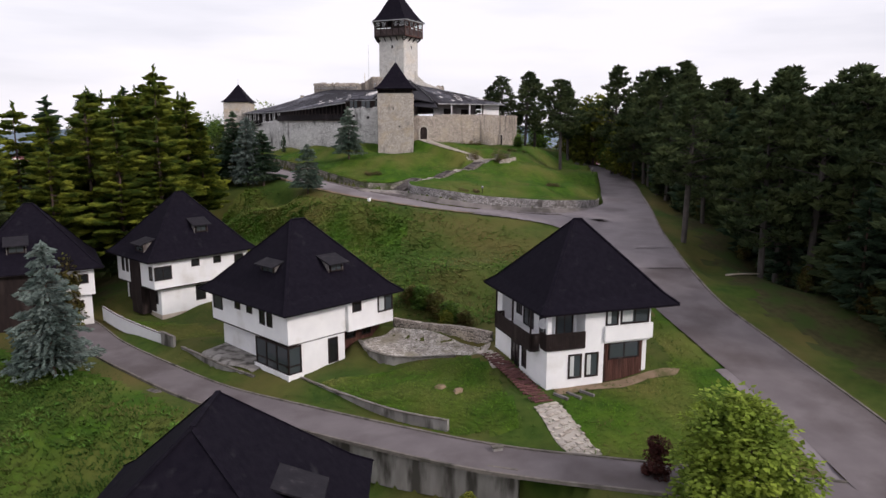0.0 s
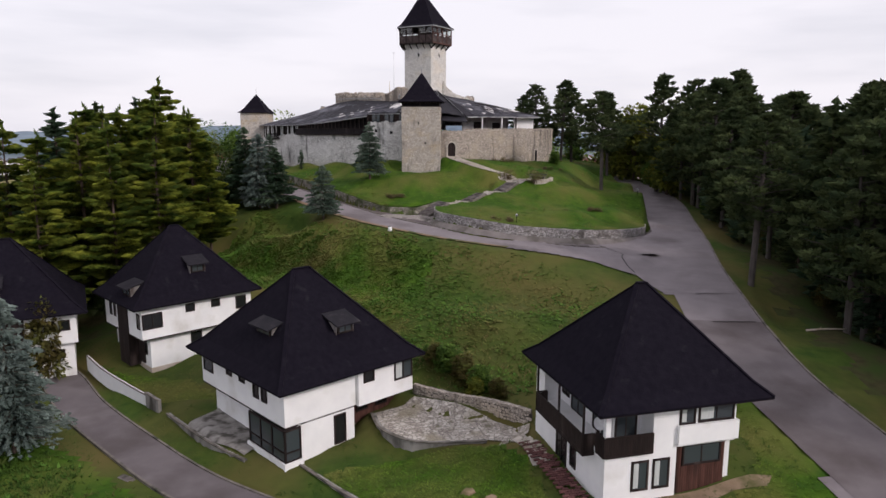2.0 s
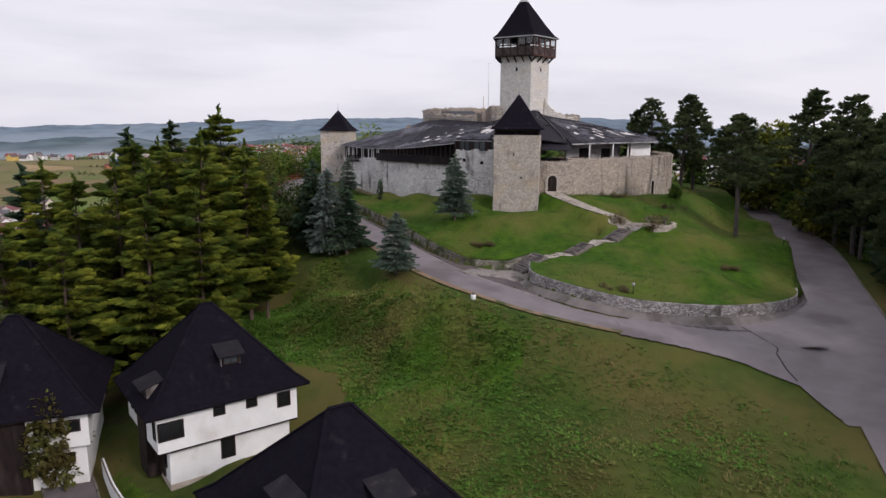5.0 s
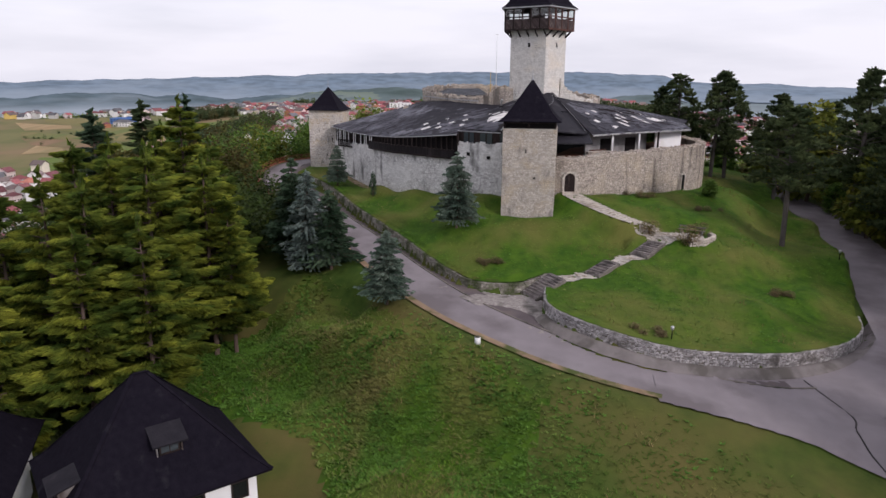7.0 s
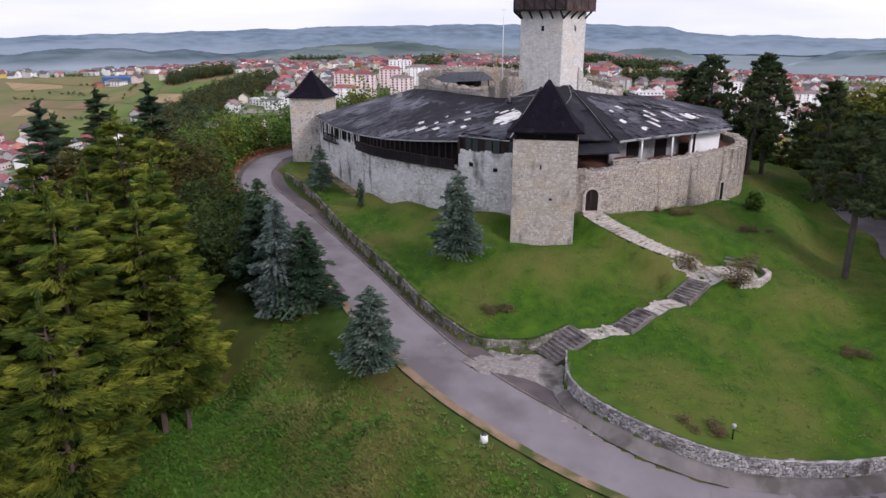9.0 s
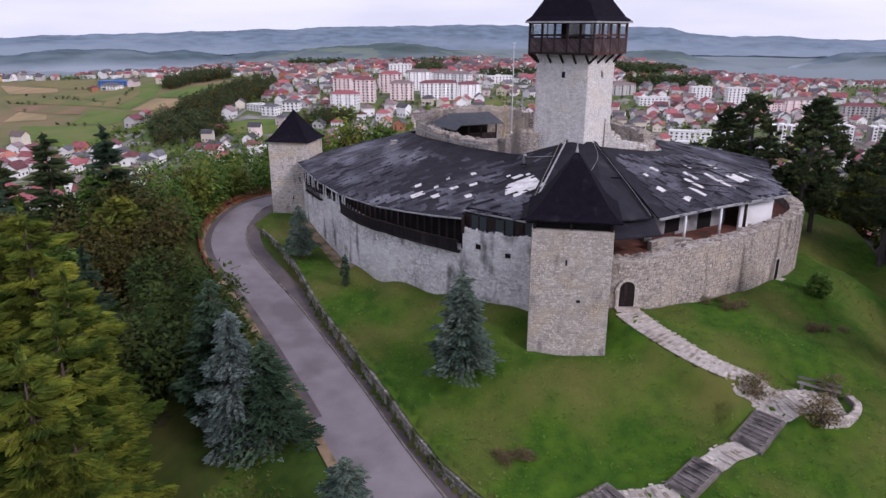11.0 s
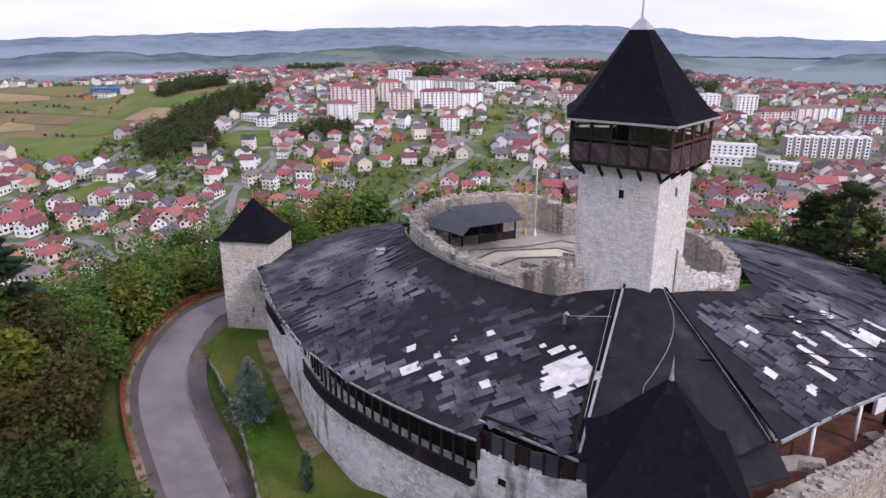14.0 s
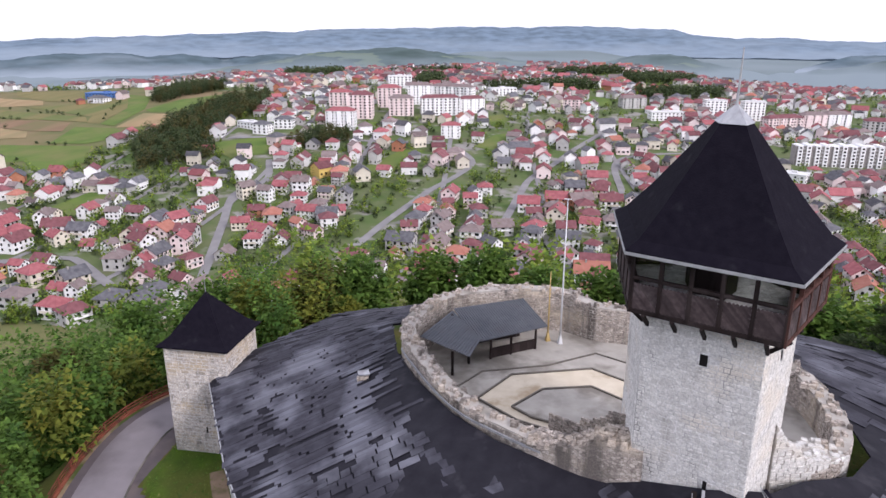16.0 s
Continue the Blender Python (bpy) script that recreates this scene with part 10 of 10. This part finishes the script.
def scatter(poly, gap, rng):
    p = np.array(poly, float)
    out = []
    for x in np.arange(p[:, 0].min(), p[:, 0].max(), gap):
        for y in np.arange(p[:, 1].min(), p[:, 1].max(), gap):
            q = (x + rng.uniform(-.45, .45) * gap, y + rng.uniform(-.45, .45) * gap)
            if within(p, np.array([q[0]]), np.array([q[1]]))[0]:
                out.append(q)
    return out


def rooted(xy, lo, hi, tall, rng):
    xy = np.array(xy)
    z = land(xy[:, 0], xy[:, 1])
    out = []
    for (x, y), c in zip(xy, z):
        r = rng.uniform(lo, hi)
        out.append((x, y, c, r, r * tall * rng.uniform(0.85, 1.25)))
    return out


# Darkened leaf copy for the lane wood, its shade put into the tone
LANE_GREEN = leaf("shaded_wood_leaves", (0.016, 0.036, 0.009), (0.034, 0.060, 0.014), (0.075, 0.10, 0.022))
LANE_BROWN = leaf("russet_wood_leaves", (0.048, 0.038, 0.012), (0.082, 0.062, 0.018), (0.075, 0.085, 0.02))
WOOD_MIX = [leaf("distant_wood_leaves", (0.038, 0.064, 0.028), (0.066, 0.094, 0.038), (0.098, 0.115, 0.045), 0.35), leaf("distant_autumn_leaves", (0.085, 0.075, 0.028), (0.12, 0.10, 0.035), (0.075, 0.09, 0.03), 0.35)]
near_wood, far_wood = [], []
for k, poly in enumerate(WOODS):
    (near_wood if k in (0, 1, 6) else far_wood).extend(scatter(poly, 7.5 if k in (0, 1, 6) else 9.0, tw))
tw.shuffle(near_wood)
cut = int(len(near_wood) * 0.7)
grove("valley_wood", rooted(near_wood[:cut], 2.6, 6.8, 2.2, tw), WOOD_MIX[0], "dark green mixed wood beside the fields", 190, 1.25)
grove("autumn_wood", rooted(near_wood[cut:], 3.0, 6.0, 2.3, tw), WOOD_MIX[1], "browning trees among the valley wood", 190, 1.25, seed=4)
grove("distant_wood", rooted(far_wood, 5.0, 7.5, 2.0, tw), WOOD_MIX[0], "dark wood behind the town", 50, 2.6, seed=5)
yard_trees = []
for i in range(13500):
    y = 230 + 920 * tw.random() ** 1.5
    x = tw.uniform(-0.85 * y - 60, 0.5 * y + 60)
    if free(x, y):
        yard_trees.append((x, y))
half = len(yard_trees) // 2
grove("garden_greenery", rooted(yard_trees[:half], 1.8, 4.8, 1.9, tw), HILL_LEAF, "green garden trees among the town houses", 34, 1.3, seed=6)
grove("garden_shrubbery", rooted(yard_trees[half:], 1.2, 3.0, 1.7, tw), WOOD_MIX[0], "dark garden shrubs among the town houses", 28, 1.25, seed=7)
hedge = []
for a, b in (((-740, 765), (-560, 695)), ((-690, 700), (-535, 662)), ((-700, 812), (-600, 787)), ((-520, 570), (-470, 560)), ((-640, 645), (-560, 625)), ((-590, 812), (-515, 655)), ((-480, 490), (-500, 520)), ((-700, 890), (-480, 960)), ((-850, 920), (-700, 930))):
    n = int(math.hypot(a[0] - b[0], a[1] - b[1]) / 11)
    hedge += [(a[0] + (b[0] - a[0]) * i / n + tw.uniform(-2, 2), a[1] + (b[1] - a[1]) * i / n + tw.uniform(-2, 2)) for i in range(n) if tw.random() < 0.6]
grove("field_hedge", rooted(hedge, 1.6, 3.6, 1.5, tw), WOOD_MIX[0], "scrubby hedge trees between the fields", 50, 1.1, seed=8)

# the wood that clothes the castle hill towards the town
slope = []
for i in range(2600):
    a, r = tw.uniform(-0.15, math.pi + 0.9), tw.uniform(0, 1) ** 0.8
    x, y = math.cos(a) * (60 + 130 * r), 30 + math.sin(a) * (50 + 150 * r)
    if (-56 < x < 52 and y < 68) or (x > 30 and y < 66) or y > 235 or (x < -45 and y < -45):
        continue
    slope.append((x, y))
for p, q in zip(CASTLE_ROAD[3:62], sides_of(CASTLE_ROAD)[3:62]):
    if p[1] > 1:
        for o in (6.4, 10.0, 14.0, 18.0):
            slope.insert(0, (p[0] - q[0] * (o + tw.uniform(-1, 2)), p[1] - q[1] * (o + tw.uniform(-1, 2))))
thin = []
for x, y in slope:
    if all((x - p) ** 2 + (y - q) ** 2 > 16 for p, q in thin):
        thin.append((x, y))
edge = [(x, y) for x, y in thin if (x < -20 and y < 72) or (x < -52 and y < 100)]
thin = [q for q in thin if q not in set(edge)]
tw.shuffle(edge)
high = [q for q in edge if q[1] > 36]
edge = [q for q in edge if q[1] <= 36]
russet = [q for q in edge if math.hypot((q[0] + 58) / 9, (q[1] - 17) / 12) < 1 or tw.random() < 0.12]
fresh = [q for q in edge if q not in russet and q[0] > -60 and 24 < q[1] <= 36]
edge = [q for q in edge if q not in russet and q not in fresh]
grove("lane_wood", rooted(edge, 2.4, 4.0, 2.7, tw), LANE_GREEN, "dark green broadleaf wood below the lane", 760, 0.42, seed=14, lobes=12)
grove("lane_thicket", rooted(fresh, 2.0, 3.2, 2.3, tw), BROAD, "fresh green young trees beside the lane fence", 760, 0.42, seed=17, lobes=12)
grove("lane_scrub", rooted(russet, 2.8, 4.4, 2.9, tw), LANE_BROWN, "browning trees in the wood below the lane", 760, 0.42, seed=15, lobes=12)
grove("upper_scrub", rooted(high[::4], 2.4, 3.8, 2.7, tw), BROAD_YELLOW, "yellowing trees beside the corner tower", 700, 0.46, seed=18, lobes=12)
high = [q for i, q in enumerate(high) if i % 4]
grove("upper_wood", rooted(high, 2.8, 4.4, 2.9, tw), BROAD, "green broadleaf wood beside the corner tower", 700, 0.46, seed=16, lobes=12)
third = len(thin) // 3
grove("hillside_wood", rooted(thin[:2 * third], 3.0, 5.4, 2.9, tw), HILL_LEAF, "dense green broadleaf wood on the castle hill", 300, 0.80, seed=9, lobes=8)
grove("hillside_scrub", rooted(thin[2 * third:], 2.4, 4.2, 2.2, tw), BROAD_BROWN, "browning scrub in the hillside wood", 280, 0.80, seed=10, lobes=8)

# undergrowth that closes the dark wood beside the main road, and scrub under the white pines
under = []
for i in range(420):
    y = tw.uniform(-96, 60)
    under.append((50.5 + max(0, -(y + 40)) * 0.06 + (5 if y > 0 else 0) + abs(tw.gauss(0, 9)), y))
grove("wood_undergrowth", rooted(under, 1.2, 2.6, 1.9, tw), WOOD_MIX[0], "dark undergrowth beneath the roadside wood", 120, 0.6, seed=12)
under = []
for i in range(260):
    x, y = tw.uniform(-66, -30), tw.uniform(-50, 6)
    if x < -33 - 0.25 * (y + 20) * (y > -20) and not (x > -50 and y < -38):
        under.append((x, y))
grove("pine_undergrowth", rooted(under, 0.9, 2.0, 1.5, tw), WOOD_MIX[0], "dark scrub beneath the white pines", 110, 0.5, seed=13)

# ---------------------------------------------------------------- grass, weeds and dry stalks
def sward(name, poly, count, size, mat, label, seed, above=-2.0, scale=0.12, width=0.10, blades=3, spread=0.16, lean=1.5, fade=5.0):
    """Tufts of upright blades on the ground within an outline, where a slow noise allows."""
    g = np.random.RandomState(seed)
    p = np.array(poly, float)
    x, y = g.uniform(p[:, 0].min(), p[:, 0].max(), count), g.uniform(p[:, 1].min(), p[:, 1].max(), count)
    ok = within(p, x, y)
    for line, half in ((CASTLE_ROAD, 4.3), (MAIN_ROAD, 4.6), (LOWER_ROAD, 2.6)):
        ok &= nearest(line, x, y)[0] > half
    for line, half, below in PATHS:
        ok &= nearest(line, x, y)[0] > half + 0.3
    ring = np.concatenate([p, p[:1]])
    edge_pts = np.concatenate([ring[:-1] + (ring[1:] - ring[:-1]) * k / 8 for k in range(8)])
    away = np.sqrt(((x[ok][:, None] - edge_pts[None, :, 0]) ** 2 + (y[ok][:, None] - edge_pts[None, :, 1]) ** 2).min(1))
    x, y = x[ok], y[ok]
    stay = g.uniform(0, 1, len(x)) < away / fade if fade else np.ones(len(x), bool)
    x, y = x[stay], y[stay]
    m = np.array([noise.noise(Vector((a * scale, b * scale, seed * 3.1))) + 0.5 * noise.noise(Vector((a * scale * 4, b * scale * 4, seed))) for a, b in zip(x, y)])
    x, y, m = x[m > above], y[m > above], m[m > above]
    z = land(x, y)
    P, D = [], []
    for k in range(blades):
        a = g.uniform(0, 6.28, len(x))
        r = g.uniform(0, spread, len(x))
        P.append(np.stack([x + r * np.cos(a), y + r * np.sin(a), z + size * 0.3], 1))
        D.append(np.stack([np.cos(a) * lean, np.sin(a) * lean, g.uniform(0.6, 1.2, len(x))], 1))
    v, f = tufts(np.concatenate(P), np.concatenate(D), size, g, width, 0.1, False)
    return tagged(new(name, fast_mesh(name, v, f, mat)), label, "grass", kind="stuff")


SLOPE = [(-34, -24), (-24, -12), (-14, -19), (8, -34), (24, -42), (31, -50), (29, -66), (13, -66), (3, -64), (-4, -57), (-16, -38), (-27, -35), (-36, -32)]
LAWN = [tuple(q) for q in MOUND_IN]
sward("slope_grass", SLOPE, 30000, 0.34, GRASS_BLADE, "rough uneven green grass on the slope", 1)
sward("slope_weed", SLOPE, 26000, 0.26, WEED, "leafy green weeds on the slope", 2, -0.02, 0.10, 0.34, 4, 0.25, 1.8)
sward("slope_stalks", SLOPE, 9000, 0.5, DRY, "dry brown stalks on the slope", 3, 0.18, 0.13, 0.05, 4, 0.2, 0.7)
sward("lawn_grass", LAWN, 60000, 0.22, LAWN_BLADE, "short uneven lawn grass on the castle mound", 4, fade=0)
sward("lawn_weed", LAWN, 9000, 0.22, WEED, "low weeds in the castle lawn", 5, 0.15, 0.2, 0.32, 3, 0.2, 1.8, fade=0)
sward("lawn_stalks", LAWN, 8000, 0.36, DRY, "dry tufts in the castle lawn", 6, 0.42, 0.16, 0.06, 4, 0.2, 0.4, fade=0)
sward("slope_herbs", WEEDY, 62000, 0.27, WEED, "lush leafy herbs on the slope below the lane", 12, -0.30, 0.09, 0.34, 4, 0.26, 1.2)
sward("slope_undergrass", WEEDY, 30000, 0.30, LAWN_BLADE, "fresh green grass among the herbs", 13, -2, 0.1, 0.1, 4, 0.2, 1.0)
GARDEN = [(-50, -92), (-30, -96), (30, -104), (34, -90), (30, -62), (26, -64), (2, -56), (-24, -34), (-34, -40), (-44, -52)]
sward("garden_grass", GARDEN, 20000, 0.28, GRASS_SHADED, "uneven grass round the white houses", 7, -0.3)
for k, q in enumerate(HOUSE_LAWNS):
    sward("garden_lawn", q, (9000, 9000, 5000)[k], 0.2, LAWN_BLADE, "short bright lawn grass beside the white houses", 20 + k, fade=0)
sward("rough_grass", LUSH, 30000, 0.36, GRASS_SHADED, "tall rough grass below the lane", 8, -2, 0.2, 0.12, 4, 0.3, 0.9)
sward("rough_weed", LUSH, 11000, 0.4, WEED, "leafy weeds below the lane", 9, 0.1, 0.16, 0.32, 4, 0.35, 1.2)
